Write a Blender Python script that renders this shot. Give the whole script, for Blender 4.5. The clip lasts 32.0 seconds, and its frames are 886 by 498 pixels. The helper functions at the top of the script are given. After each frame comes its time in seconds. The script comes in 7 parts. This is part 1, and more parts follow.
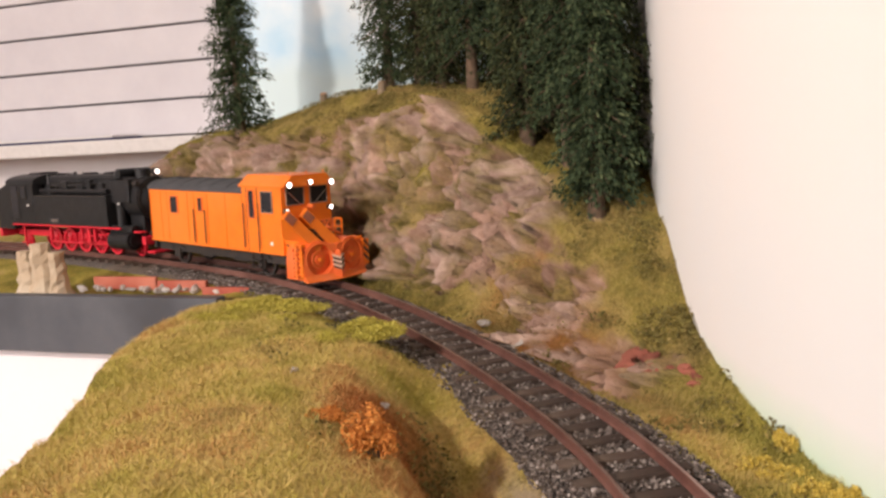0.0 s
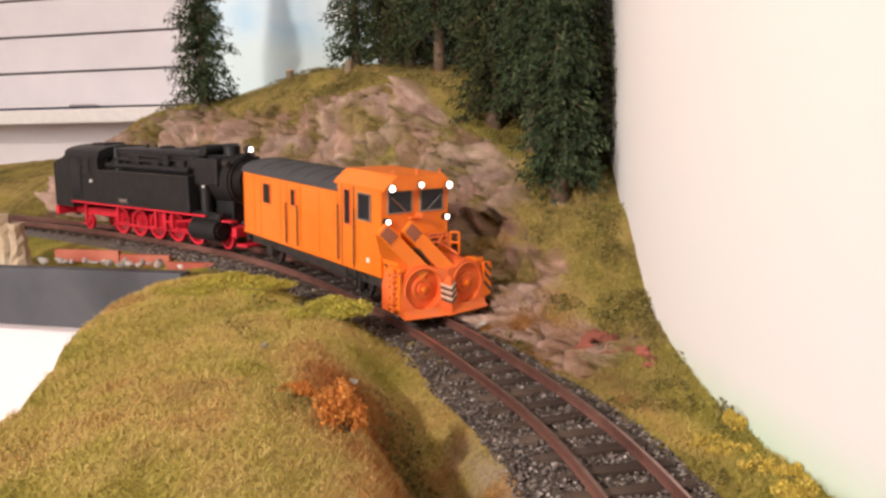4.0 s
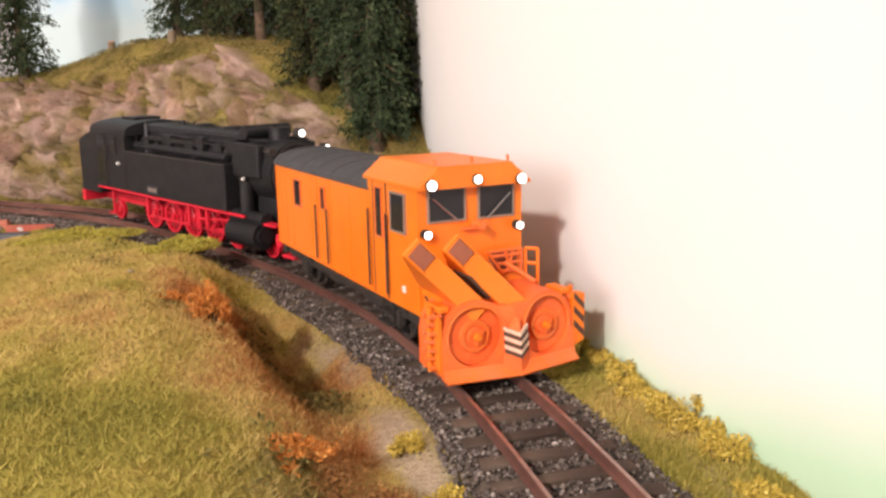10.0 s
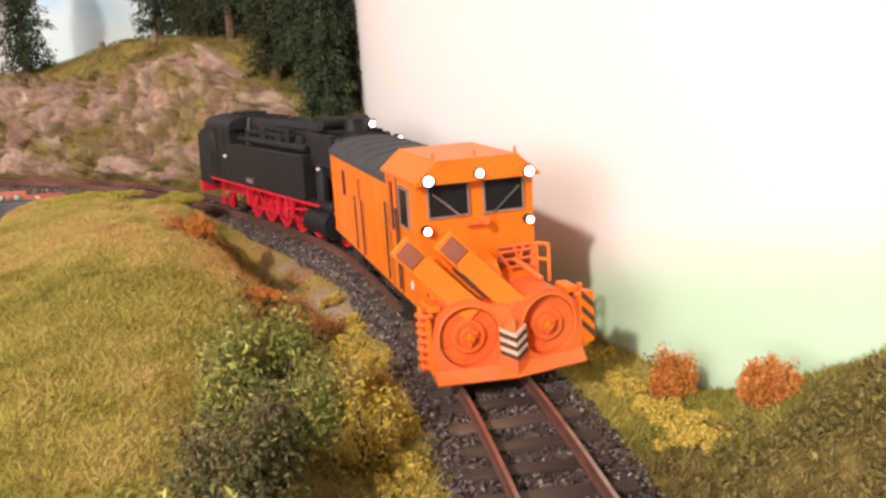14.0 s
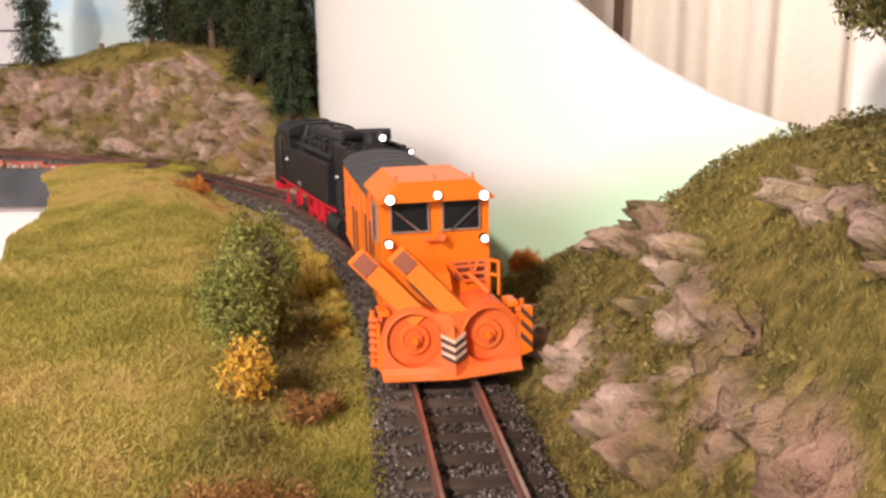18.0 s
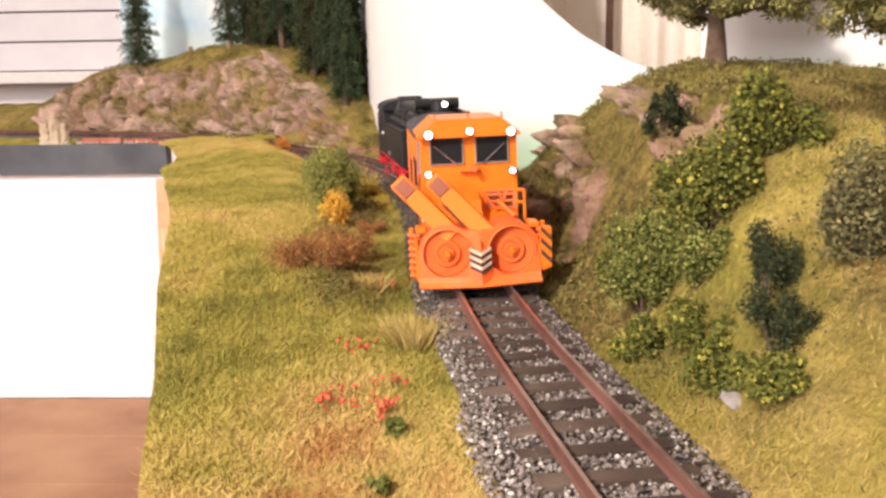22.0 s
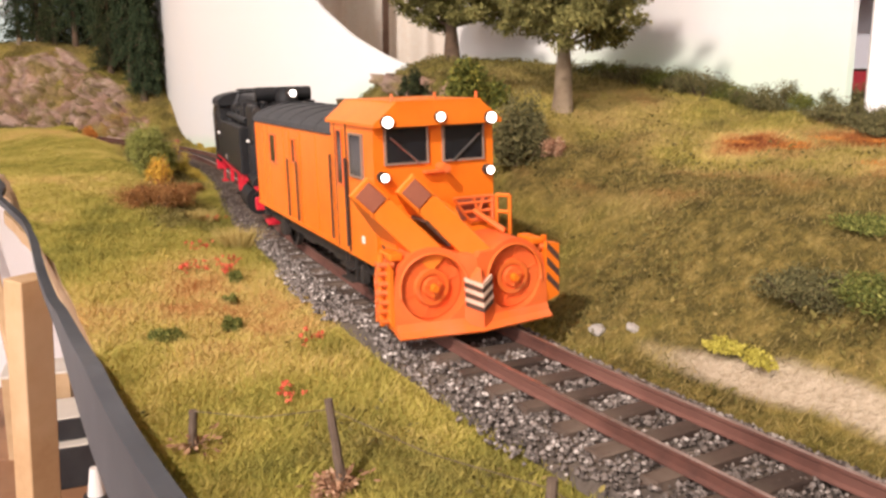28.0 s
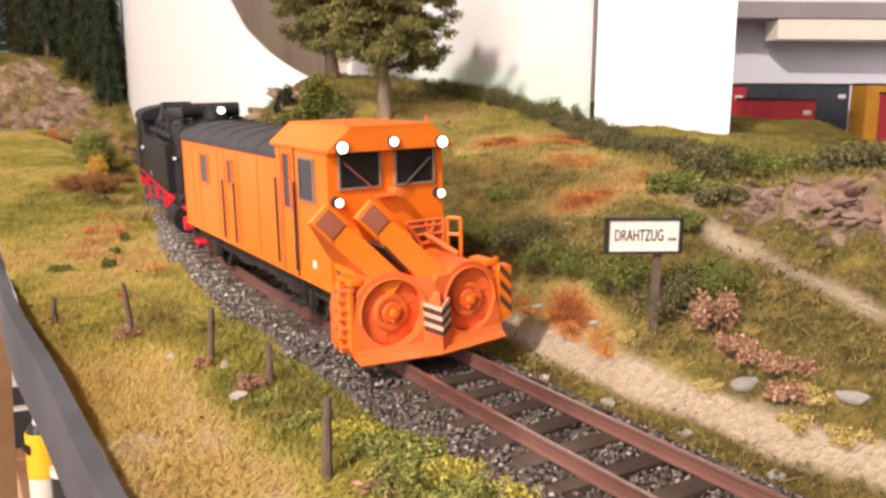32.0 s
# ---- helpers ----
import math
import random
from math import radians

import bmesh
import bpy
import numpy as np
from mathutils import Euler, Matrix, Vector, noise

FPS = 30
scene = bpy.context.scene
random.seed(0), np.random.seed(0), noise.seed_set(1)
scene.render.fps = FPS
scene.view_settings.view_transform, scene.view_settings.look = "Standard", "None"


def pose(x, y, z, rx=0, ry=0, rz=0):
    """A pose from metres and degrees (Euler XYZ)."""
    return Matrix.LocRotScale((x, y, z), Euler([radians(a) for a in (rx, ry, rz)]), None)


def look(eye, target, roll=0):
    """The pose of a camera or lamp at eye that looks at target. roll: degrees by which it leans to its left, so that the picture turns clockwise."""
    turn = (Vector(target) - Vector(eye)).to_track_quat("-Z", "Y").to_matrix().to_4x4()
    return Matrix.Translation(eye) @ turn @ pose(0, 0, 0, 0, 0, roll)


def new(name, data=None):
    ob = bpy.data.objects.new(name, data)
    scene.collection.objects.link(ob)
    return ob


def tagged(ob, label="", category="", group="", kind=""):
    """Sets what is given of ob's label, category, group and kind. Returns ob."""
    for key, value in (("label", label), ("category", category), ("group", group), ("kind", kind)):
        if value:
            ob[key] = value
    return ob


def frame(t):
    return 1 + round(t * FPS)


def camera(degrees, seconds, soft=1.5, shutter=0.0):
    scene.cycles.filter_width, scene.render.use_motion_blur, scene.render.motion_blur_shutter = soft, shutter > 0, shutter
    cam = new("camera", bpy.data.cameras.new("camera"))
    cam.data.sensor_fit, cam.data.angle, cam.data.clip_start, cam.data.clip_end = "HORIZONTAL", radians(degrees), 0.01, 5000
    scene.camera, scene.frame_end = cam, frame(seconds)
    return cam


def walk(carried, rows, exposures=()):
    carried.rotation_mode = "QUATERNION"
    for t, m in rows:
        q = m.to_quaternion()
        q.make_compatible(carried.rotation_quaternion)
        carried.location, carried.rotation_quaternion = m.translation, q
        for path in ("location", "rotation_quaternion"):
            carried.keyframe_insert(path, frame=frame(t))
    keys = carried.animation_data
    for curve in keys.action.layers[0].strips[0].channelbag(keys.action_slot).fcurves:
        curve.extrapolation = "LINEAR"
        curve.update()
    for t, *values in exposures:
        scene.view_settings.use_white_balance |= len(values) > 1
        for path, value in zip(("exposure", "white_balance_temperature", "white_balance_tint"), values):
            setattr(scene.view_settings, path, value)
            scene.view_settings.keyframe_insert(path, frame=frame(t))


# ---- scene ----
cam = camera(55.00, 32.0, soft=2.7)
# seconds, x, y, z, yaw, pitch, roll of the hand-held camera
PATH = [
    (0.0, -0.0397, 0.3619, 0.1147, 18.99, -8.48, -3.35),
    (0.5, -0.0398, 0.3648, 0.1167, 18.71, -8.49, -2.90),
    (1.0, -0.0391, 0.3609, 0.1172, 17.86, -8.41, -3.08),
    (1.5, -0.0412, 0.3583, 0.1168, 17.53, -8.86, -2.86),
    (2.0, -0.0412, 0.3567, 0.1167, 17.47, -9.42, -2.40),
    (2.5, -0.0418, 0.3563, 0.1161, 17.49, -9.63, -2.25),
    (3.0, -0.0418, 0.3550, 0.1176, 17.09, -9.79, -1.97),
    (3.5, -0.0416, 0.3533, 0.1177, 16.70, -9.89, -1.80),
    (5.5, -0.0370, 0.3423, 0.1172, 13.88, -10.57, -1.04),
    (6.0, -0.0352, 0.3373, 0.1169, 12.98, -10.70, -0.96),
    (6.5, -0.0344, 0.3339, 0.1160, 12.43, -10.81, -1.08),
    (7.0, -0.0317, 0.3252, 0.1155, 11.93, -11.00, -1.24),
    (7.5, -0.0309, 0.3186, 0.1142, 11.18, -11.21, -1.54),
    (8.0, -0.0319, 0.3164, 0.1136, 9.22, -11.28, -1.92),
    (8.5, -0.0431, 0.3125, 0.1133, 6.34, -11.11, -2.36),
    (9.0, -0.0493, 0.3014, 0.1126, 3.93, -10.86, -2.49),
    (9.5, -0.0436, 0.2874, 0.1114, 3.64, -11.02, -2.89),
    (10.0, -0.0269, 0.2682, 0.1089, 4.31, -12.00, -2.44),
    (10.5, -0.0142, 0.2556, 0.1044, 5.18, -12.62, -2.30),
    (11.0, -0.0055, 0.2406, 0.1010, 5.39, -12.76, -2.47),
    (11.5, 0.0043, 0.2211, 0.1000, 4.56, -12.81, -2.46),
    (12.0, 0.0122, 0.2039, 0.1007, 4.21, -12.47, -2.47),
    (12.5, 0.0155, 0.1838, 0.1021, 5.31, -12.54, -2.60),
    (13.0, 0.0159, 0.1506, 0.1043, 5.75, -12.67, -2.63),
    (13.5, 0.0160, 0.1297, 0.1064, 4.30, -12.59, -2.69),
    (15.5, 0.0281, 0.0079, 0.1181, -0.52, -13.75, -4.37),
    (16.0, 0.0312, -0.0252, 0.1144, -1.14, -13.31, -1.78),
    (16.5, 0.0265, -0.0428, 0.1104, -3.79, -13.40, -1.71),
    (17.0, 0.0260, -0.0593, 0.1141, -4.72, -12.89, -1.76),
    (17.5, 0.0333, -0.0819, 0.1122, -2.25, -12.55, -1.98),
    (18.0, 0.0482, -0.1217, 0.1187, -0.75, -12.20, -0.06),
    (18.5, 0.0450, -0.1592, 0.1185, 0.47, -12.22, -0.35),
    (19.0, 0.0370, -0.1793, 0.1072, 0.99, -12.70, -1.84),
    (19.5, 0.0345, -0.2083, 0.1041, 0.20, -12.95, -2.16),
    (20.0, 0.0357, -0.2487, 0.0997, -0.01, -13.13, -1.81),
    (20.5, 0.0496, -0.2767, 0.0991, -0.39, -13.45, -0.92),
    (21.0, 0.0573, -0.3023, 0.0973, 1.94, -12.24, -1.50),
    (21.5, 0.0701, -0.3437, 0.0965, 2.45, -11.69, -1.20),
    (22.0, 0.0726, -0.3749, 0.0937, 2.32, -11.55, -0.88),
    (22.5, 0.0699, -0.4014, 0.0938, -0.04, -11.13, -0.99),
    (23.0, 0.0649, -0.4312, 0.0962, -3.40, -10.96, -0.99),
    (23.5, 0.0706, -0.4641, 0.0865, -5.85, -11.99, -1.23),
    (24.0, 0.0795, -0.4914, 0.0877, -4.87, -11.20, -0.59),
    (24.5, 0.0838, -0.5161, 0.0909, -4.35, -11.82, -1.02),
    (25.0, 0.0809, -0.5174, 0.0884, -6.32, -11.30, -1.00),
    (25.5, 0.0686, -0.5132, 0.0889, -8.53, -10.83, -0.64),
    (27.5, 0.0521, -0.5186, 0.0794, -12.39, -10.84, -0.27),
    (28.0, 0.0633, -0.5357, 0.0794, -11.80, -11.01, 0.07),
    (28.5, 0.0798, -0.5542, 0.0774, -11.64, -11.31, 0.09),
    (29.0, 0.0916, -0.5755, 0.0775, -11.76, -11.34, 0.38),
    (29.5, 0.1009, -0.5916, 0.0793, -12.49, -10.96, 0.60),
    (30.0, 0.1102, -0.6087, 0.0773, -12.77, -10.50, 0.70),
    (30.5, 0.1222, -0.6297, 0.0790, -12.76, -10.02, 0.80),
    (31.0, 0.1341, -0.6576, 0.0832, -12.25, -9.74, 0.89),
    (31.5, 0.1323, -0.6918, 0.0858, -11.38, -10.05, 0.52),
    (32.0, 0.1330, -0.7100, 0.0856, -12.35, -10.59, 0.39),
]


def view(x, y, z, yaw, pitch, roll):
    return pose(x, y, z, 0, 0, yaw) @ pose(0, 0, 0, 90 + pitch, 0, 0) @ pose(0, 0, 0, 0, 0, roll)


# the film camera opens up a little while it looks along the cutting
EXPOSURES = [(0, 0.48), (6, 0.52), (9, 0.60), (13, 0.62), (16, 0.46), (20.5, 0.46), (22.2, 0.76), (25.5, 0.74), (28, 0.42), (32, 0.46)]
walk(cam, [(row[0], view(*row[1:])) for row in PATH], [(*row, 6650, 19) for row in EXPOSURES])

# ---- light ----
world = bpy.data.worlds.new("room_daylight")
scene.world = world
world.use_nodes = True
wn = world.node_tree.nodes
sky = wn.new("ShaderNodeTexSky")
sky.sky_type, sky.sun_disc, sky.sun_elevation, sky.sun_rotation = "NISHITA", False, radians(40), radians(200)
wn["Background"].inputs["Strength"].default_value = 0.1
world.node_tree.links.new(sky.outputs["Color"], wn["Background"].inputs["Color"])


def area_lamp(name, size_x, size_y, watts, colour, m):
    data = bpy.data.lights.new(name, "AREA")
    data.shape, data.size, data.size_y, data.energy, data.color = "RECTANGLE", size_x, size_y, watts, colour
    ob = new(name, data)
    ob.matrix_world = m
    return ob


# key lamp placed by the train's shadow and an added soft fill, both behind the camera and to its left
area_lamp("room_lamp", 0.10, 0.10, 34, (1.0, 0.91, 0.80), look((-0.78, -1.35, 1.2), (0.02, 0.4, 0.03)))
area_lamp("window_daylight", 2.1, 1.3, 62, (1.0, 0.965, 0.92), look((-1.98, -2.95, 0.93), (-0.1, 0.4, 0)))

# ---- materials ----
def material(name, colour, rough=0.8, second=None, scale=40.0, bump=0.0, fine=None, metal=0.0, third=None, blotch=6.0, amount=0.5, spec=0.3, random_value=0.0):
    """A surface of two or three colours mixed at two scales, with a fine relief."""
    m = bpy.data.materials.new(name)
    m.use_nodes = True
    nt = m.node_tree
    n, ln = nt.nodes, nt.links
    b = n["Principled BSDF"]
    b.inputs["Roughness"].default_value, b.inputs["Metallic"].default_value = rough, metal
    b.inputs["Specular IOR Level"].default_value = spec
    tc = n.new("ShaderNodeTexCoord")
    big = n.new("ShaderNodeTexNoise")
    big.inputs["Scale"].default_value, big.inputs["Detail"].default_value = blotch, 4
    small = n.new("ShaderNodeTexNoise")
    small.inputs["Scale"].default_value, small.inputs["Detail"].default_value, small.inputs["Roughness"].default_value = scale, 6, 0.65
    for t in (big, small):
        ln.new(tc.outputs["Object"], t.inputs["Vector"])
    second = second or tuple(c * 0.7 for c in colour)
    r1 = n.new("ShaderNodeMapRange")
    r1.inputs["From Min"].default_value, r1.inputs["From Max"].default_value = 0.5 - 0.25 * (1.2 - amount), 0.5 + 0.25 * (1.2 - amount)
    ln.new(small.outputs["Fac"], r1.inputs["Value"])
    mix = n.new("ShaderNodeMix")
    mix.data_type = "RGBA"
    mix.inputs[6].default_value, mix.inputs[7].default_value = (*colour, 1), (*second, 1)
    ln.new(r1.outputs["Result"], mix.inputs[0])
    out = mix.outputs[2]
    if third:
        r2 = n.new("ShaderNodeMapRange")
        r2.inputs["From Min"].default_value, r2.inputs["From Max"].default_value = 0.45, 0.68
        ln.new(big.outputs["Fac"], r2.inputs["Value"])
        mix2 = n.new("ShaderNodeMix")
        mix2.data_type = "RGBA"
        mix2.inputs[7].default_value = (*third, 1)
        ln.new(r2.outputs["Result"], mix2.inputs[0])
        ln.new(out, mix2.inputs[6])
        out = mix2.outputs[2]
    if random_value:
        info, hsv = n.new("ShaderNodeObjectInfo"), n.new("ShaderNodeHueSaturation")
        r3 = n.new("ShaderNodeMapRange")
        r3.inputs["To Min"].default_value, r3.inputs["To Max"].default_value = 1 - random_value, 1 + random_value
        ln.new(info.outputs["Random"], r3.inputs["Value"])
        ln.new(r3.outputs["Result"], hsv.inputs["Value"])
        ln.new(out, hsv.inputs["Color"])
        out = hsv.outputs["Color"]
    ln.new(out, b.inputs["Base Color"])
    if bump:
        bp = n.new("ShaderNodeBump")
        bp.inputs["Strength"].default_value, bp.inputs["Distance"].default_value = 0.6, bump
        ln.new(small.outputs["Fac"], bp.inputs["Height"])
        ln.new(bp.outputs["Normal"], b.inputs["Normal"])
    return m


def glowing(name, colour, strength):
    m = bpy.data.materials.new(name)
    m.use_nodes = True
    b = m.node_tree.nodes["Principled BSDF"]
    b.inputs["Base Color"].default_value = (*colour, 1)
    b.inputs["Emission Color"].default_value, b.inputs["Emission Strength"].default_value = (*colour, 1), strength
    return m


def island_varied(name, colour, second, rough=0.8, third=None, bump=0.0, translucent=0.0):
    """Every loose piece of the mesh takes its own tone between the colours."""
    m = bpy.data.materials.new(name)
    m.use_nodes = True
    n, ln = m.node_tree.nodes, m.node_tree.links
    b = n["Principled BSDF"]
    b.inputs["Roughness"].default_value, b.inputs["Specular IOR Level"].default_value = rough, 0.25
    geo, ramp = n.new("ShaderNodeNewGeometry"), n.new("ShaderNodeValToRGB")
    ramp.color_ramp.elements[0].color, ramp.color_ramp.elements[1].color = (*colour, 1), (*second, 1)
    if third:
        e = ramp.color_ramp.elements.new(0.85)
        e.color = (*second, 1)
        ramp.color_ramp.elements[2].color = (*third, 1)
    ln.new(geo.outputs["Random Per Island"], ramp.inputs["Fac"])
    ln.new(ramp.outputs["Color"], b.inputs["Base Color"])
    return m


M_ORANGE = material("orange_paint", (0.86, 0.20, 0.012), 0.42, (0.78, 0.165, 0.01), 90, 0.0002, blotch=14, third=(0.82, 0.22, 0.03), spec=0.4)
M_ORANGE_WORN = material("worn_orange_paint", (0.80, 0.165, 0.022), 0.55, (0.70, 0.145, 0.03), 160, 0.0003, blotch=40, third=(0.7, 0.2, 0.08), spec=0.35)
M_PLOUGH = material("dusty_orange_plough_paint", (0.84, 0.142, 0.026), 0.5, (0.76, 0.13, 0.033), 140, 0.0002, blotch=30, third=(0.78, 0.2, 0.05), spec=0.35)
M_BLACK = material("black_paint", (0.010, 0.010, 0.011), 0.5, (0.02, 0.02, 0.021), 120, 0.0002, spec=0.28)
M_ROOF = material("dark_grey_roof_felt", (0.05, 0.052, 0.056), 0.8, (0.07, 0.07, 0.073), 200, 0.0003)
M_RED = material("red_frame_paint", (0.72, 0.022, 0.045), 0.45, (0.55, 0.016, 0.03), 120, 0.0, spec=0.4)
M_DARK = material("dark_underframe", (0.022, 0.02, 0.019), 0.7, (0.045, 0.036, 0.03), 150, 0.0003)
M_STEEL = material("steel", (0.45, 0.44, 0.43), 0.35, (0.35, 0.34, 0.33), 150, metal=0.9)
M_WINDOW = material("dark_cab_glass", (0.012, 0.013, 0.016), 0.12, (0.02, 0.02, 0.022), 20, spec=0.3)
M_FRAME = material("grey_window_rubber", (0.30, 0.21, 0.16), 0.6, (0.22, 0.16, 0.12), 60)
M_CHEVRON = material("dirty_white_chevron", (0.72, 0.55, 0.42), 0.6, (0.62, 0.42, 0.3), 160)
M_WHITE = material("white_paint", (0.8, 0.78, 0.75), 0.5, (0.72, 0.7, 0.67), 80)
M_MARK = material("black_marking", (0.06, 0.035, 0.03), 0.6, (0.1, 0.05, 0.03), 100)
M_LAMP = glowing("lit_headlamp", (1.0, 0.97, 0.9), 3.0)
M_RUSTRED = material("rusty_red_brown_flap", (0.24, 0.075, 0.045), 0.7, (0.33, 0.11, 0.06), 150, 0.0003)
M_RAIL = material("rusty_rail_side", (0.14, 0.06, 0.045), 0.65, (0.09, 0.042, 0.033), 180, 0.0003, metal=0.1, blotch=20, third=(0.19, 0.09, 0.07))
M_RAILTOP = material("worn_rail_head", (0.42, 0.31, 0.27), 0.3, (0.26, 0.16, 0.13), 120, metal=0.7)
M_SLEEPER = material("weathered_wooden_sleeper", (0.075, 0.05, 0.038), 0.85, (0.04, 0.028, 0.022), 140, 0.0006, blotch=30, third=(0.115, 0.085, 0.065), random_value=0.35)
M_FASCIA = material("dark_grey_painted_board", (0.075, 0.083, 0.096), 0.6, (0.10, 0.108, 0.12), 25, 0.0006, blotch=12, third=(0.055, 0.06, 0.068))
M_PINE = material("bare_pine_lath", (0.62, 0.43, 0.25), 0.7, (0.5, 0.32, 0.17), 30, 0.0003, blotch=8, third=(0.68, 0.5, 0.32))
M_WALL = material("white_room_wall", (0.8, 0.78, 0.78), 0.9, (0.77, 0.75, 0.74), 12, blotch=2)
M_FLOOR = material("brown_laminate_plank", (0.36, 0.2, 0.11), 0.5, (0.27, 0.145, 0.08), 14, 0.0, blotch=5, third=(0.42, 0.25, 0.14), random_value=0.12)

# ---- mesh helpers ----
def mesh_of(name, bm, mat=None, smooth=False):
    me = bpy.data.meshes.new(name)
    bm.to_mesh(me)
    bm.free()
    if mat:
        me.materials.append(mat)
    if smooth:
        for p in me.polygons:
            p.use_smooth = True
    return me


def part(name, bm, mat, parent=None, label="", smooth=False, m=None):
    """One mesh object, under a thing or a part where one is given."""
    ob = new(name, bm if isinstance(bm, bpy.types.Mesh) else mesh_of(name, bm, mat, smooth))
    if parent:
        ob.parent = parent
    if m is not None:
        ob.matrix_basis = m
    if label:
        ob["label"] = label
    return ob


def thing(name, m=None, label="", category="", group="", kind=""):
    ob = new(name)
    ob.empty_display_size = 0.01
    if m is not None:
        ob.matrix_basis = m
    return tagged(ob, label, category, group, kind)


def add_box(bm, x0, x1, y0, y1, z0, z1, bevel=0.0, m=None):
    r = bmesh.ops.create_cube(bm, size=1)
    vs = r["verts"]
    for v in vs:
        v.co = Vector(((x0 + x1) / 2 + v.co.x * (x1 - x0), (y0 + y1) / 2 + v.co.y * (y1 - y0), (z0 + z1) / 2 + v.co.z * (z1 - z0)))
    if bevel:
        es = list({e for v in vs for e in v.link_edges})
        r = bmesh.ops.bevel(bm, geom=es, offset=bevel, segments=2, affect="EDGES", profile=0.5)
        vs = r["verts"]
    if m is not None:
        vs = list({v for v in vs if v.is_valid})
        bmesh.ops.transform(bm, matrix=m, verts=vs)
    return bm


def box(x0, x1, y0, y1, z0, z1, bevel=0.0, m=None):
    return add_box(bmesh.new(), x0, x1, y0, y1, z0, z1, bevel, m)


def add_tube(bm, a, b, r0, r1=None, n=10, caps=True):
    """A round bar from a to b."""
    a, b = Vector(a), Vector(b)
    r1 = r0 if r1 is None else r1
    q = (b - a).to_track_quat("Z", "Y").to_matrix()
    rings = []
    for p, r in ((a, r0), (b, r1)):
        rings.append([bm.verts.new(p + q @ Vector((r * math.cos(2 * math.pi * i / n), r * math.sin(2 * math.pi * i / n), 0))) for i in range(n)])
    for i in range(n):
        bm.faces.new((rings[0][i], rings[0][(i + 1) % n], rings[1][(i + 1) % n], rings[1][i]))
    if caps:
        bm.faces.new(rings[0][::-1])
        bm.faces.new(rings[1])
    return bm


def tube(a, b, r0, r1=None, n=10):
    return add_tube(bmesh.new(), a, b, r0, r1, n)


def add_prism(bm, outline, axis, lo, hi):
    """An outline in the two other axes, drawn out along one axis from lo to hi."""
    def put(p, h):
        return {"x": (h, p[0], p[1]), "y": (p[0], h, p[1]), "z": (p[0], p[1], h)}[axis]
    a = [bm.verts.new(put(p, lo)) for p in outline]
    b = [bm.verts.new(put(p, hi)) for p in outline]
    n = len(outline)
    bm.faces.new(a[::-1])
    bm.faces.new(b)
    for i in range(n):
        bm.faces.new((a[i], a[(i + 1) % n], b[(i + 1) % n], b[i]))
    bmesh.ops.recalc_face_normals(bm, faces=bm.faces[:])
    return bm


def prism(outline, axis, lo, hi):
    return add_prism(bmesh.new(), outline, axis, lo, hi)


def grid_mesh(name, pts, mats, smooth=True):
    """A sheet from an array of rows x columns x 3."""
    r, c = pts.shape[:2]
    i = np.arange(r * c).reshape(r, c)
    f = np.stack([i[:-1, :-1], i[:-1, 1:], i[1:, 1:], i[1:, :-1]], -1).reshape(-1, 4)
    me = bpy.data.meshes.new(name)
    me.from_pydata(pts.reshape(-1, 3).tolist(), [], f.tolist())
    for m in mats:
        me.materials.append(m)
    if smooth:
        me.polygons.foreach_set("use_smooth", [True] * len(me.polygons))
    return me


# ---- the line of the track ----
TRACK = [(-1.75, 1.17), (-1.1, 1.125), (-0.85, 1.085), (-0.70, 1.05), (-0.585, 1.012), (-0.52, 0.985), (-0.46, 0.96), (-0.388, 0.93), (-0.329, 0.898),
         (-0.267, 0.857), (-0.208, 0.804), (-0.153, 0.749), (-0.11, 0.697), (-0.0725, 0.643), (-0.04, 0.573), (-0.021, 0.521), (0.0115, 0.42), (0.0295, 0.34), (0.051, 0.21), (0.0655, 0.07),
         (0.0865, -0.075), (0.102, -0.149), (0.125, -0.262), (0.147, -0.332), (0.17, -0.395), (0.188, -0.45), (0.21, -0.51), (0.2275, -0.556),
         (0.30, -0.745), (0.45, -1.13), (0.62, -1.6)]


def smooth_line(pts, step=0.004, half=20):
    p = np.array(pts, float)
    d = np.r_[0, np.cumsum(np.hypot(*np.diff(p, axis=0).T))]
    s = np.arange(0, d[-1], step)
    q = np.stack([np.interp(s, d, p[:, k]) for k in (0, 1)], 1)
    w = np.hanning(2 * half + 1)
    w /= w.sum()
    for _ in range(2):
        e = np.pad(q, ((half, half), (0, 0)), mode="reflect", reflect_type="odd")
        q = np.stack([np.convolve(e[:, i], w, "valid") for i in (0, 1)], 1)
    return q, np.r_[0, np.cumsum(np.hypot(*np.diff(q, axis=0).T))]


LINE, RUN = smooth_line(TRACK)
RUN = RUN - 0.125
TANGENT = np.gradient(LINE, axis=0)
TANGENT /= np.linalg.norm(TANGENT, axis=1)[:, None]
SIDE = np.stack([-TANGENT[:, 1], TANGENT[:, 0]], 1)


def on_track(s, d=0.0):
    """The point at s metres along the track and d metres to its side."""
    i = np.interp(s, RUN, np.arange(len(RUN)))
    f = lambda a, k: np.interp(i, np.arange(len(RUN)), a[:, k])
    return np.array([f(LINE, 0) + d * f(SIDE, 0), f(LINE, 1) + d * f(SIDE, 1)])


def heading(s):
    a, b = on_track(s - 0.004), on_track(s + 0.004)
    return math.degrees(math.atan2(b[1] - a[1], b[0] - a[0]))


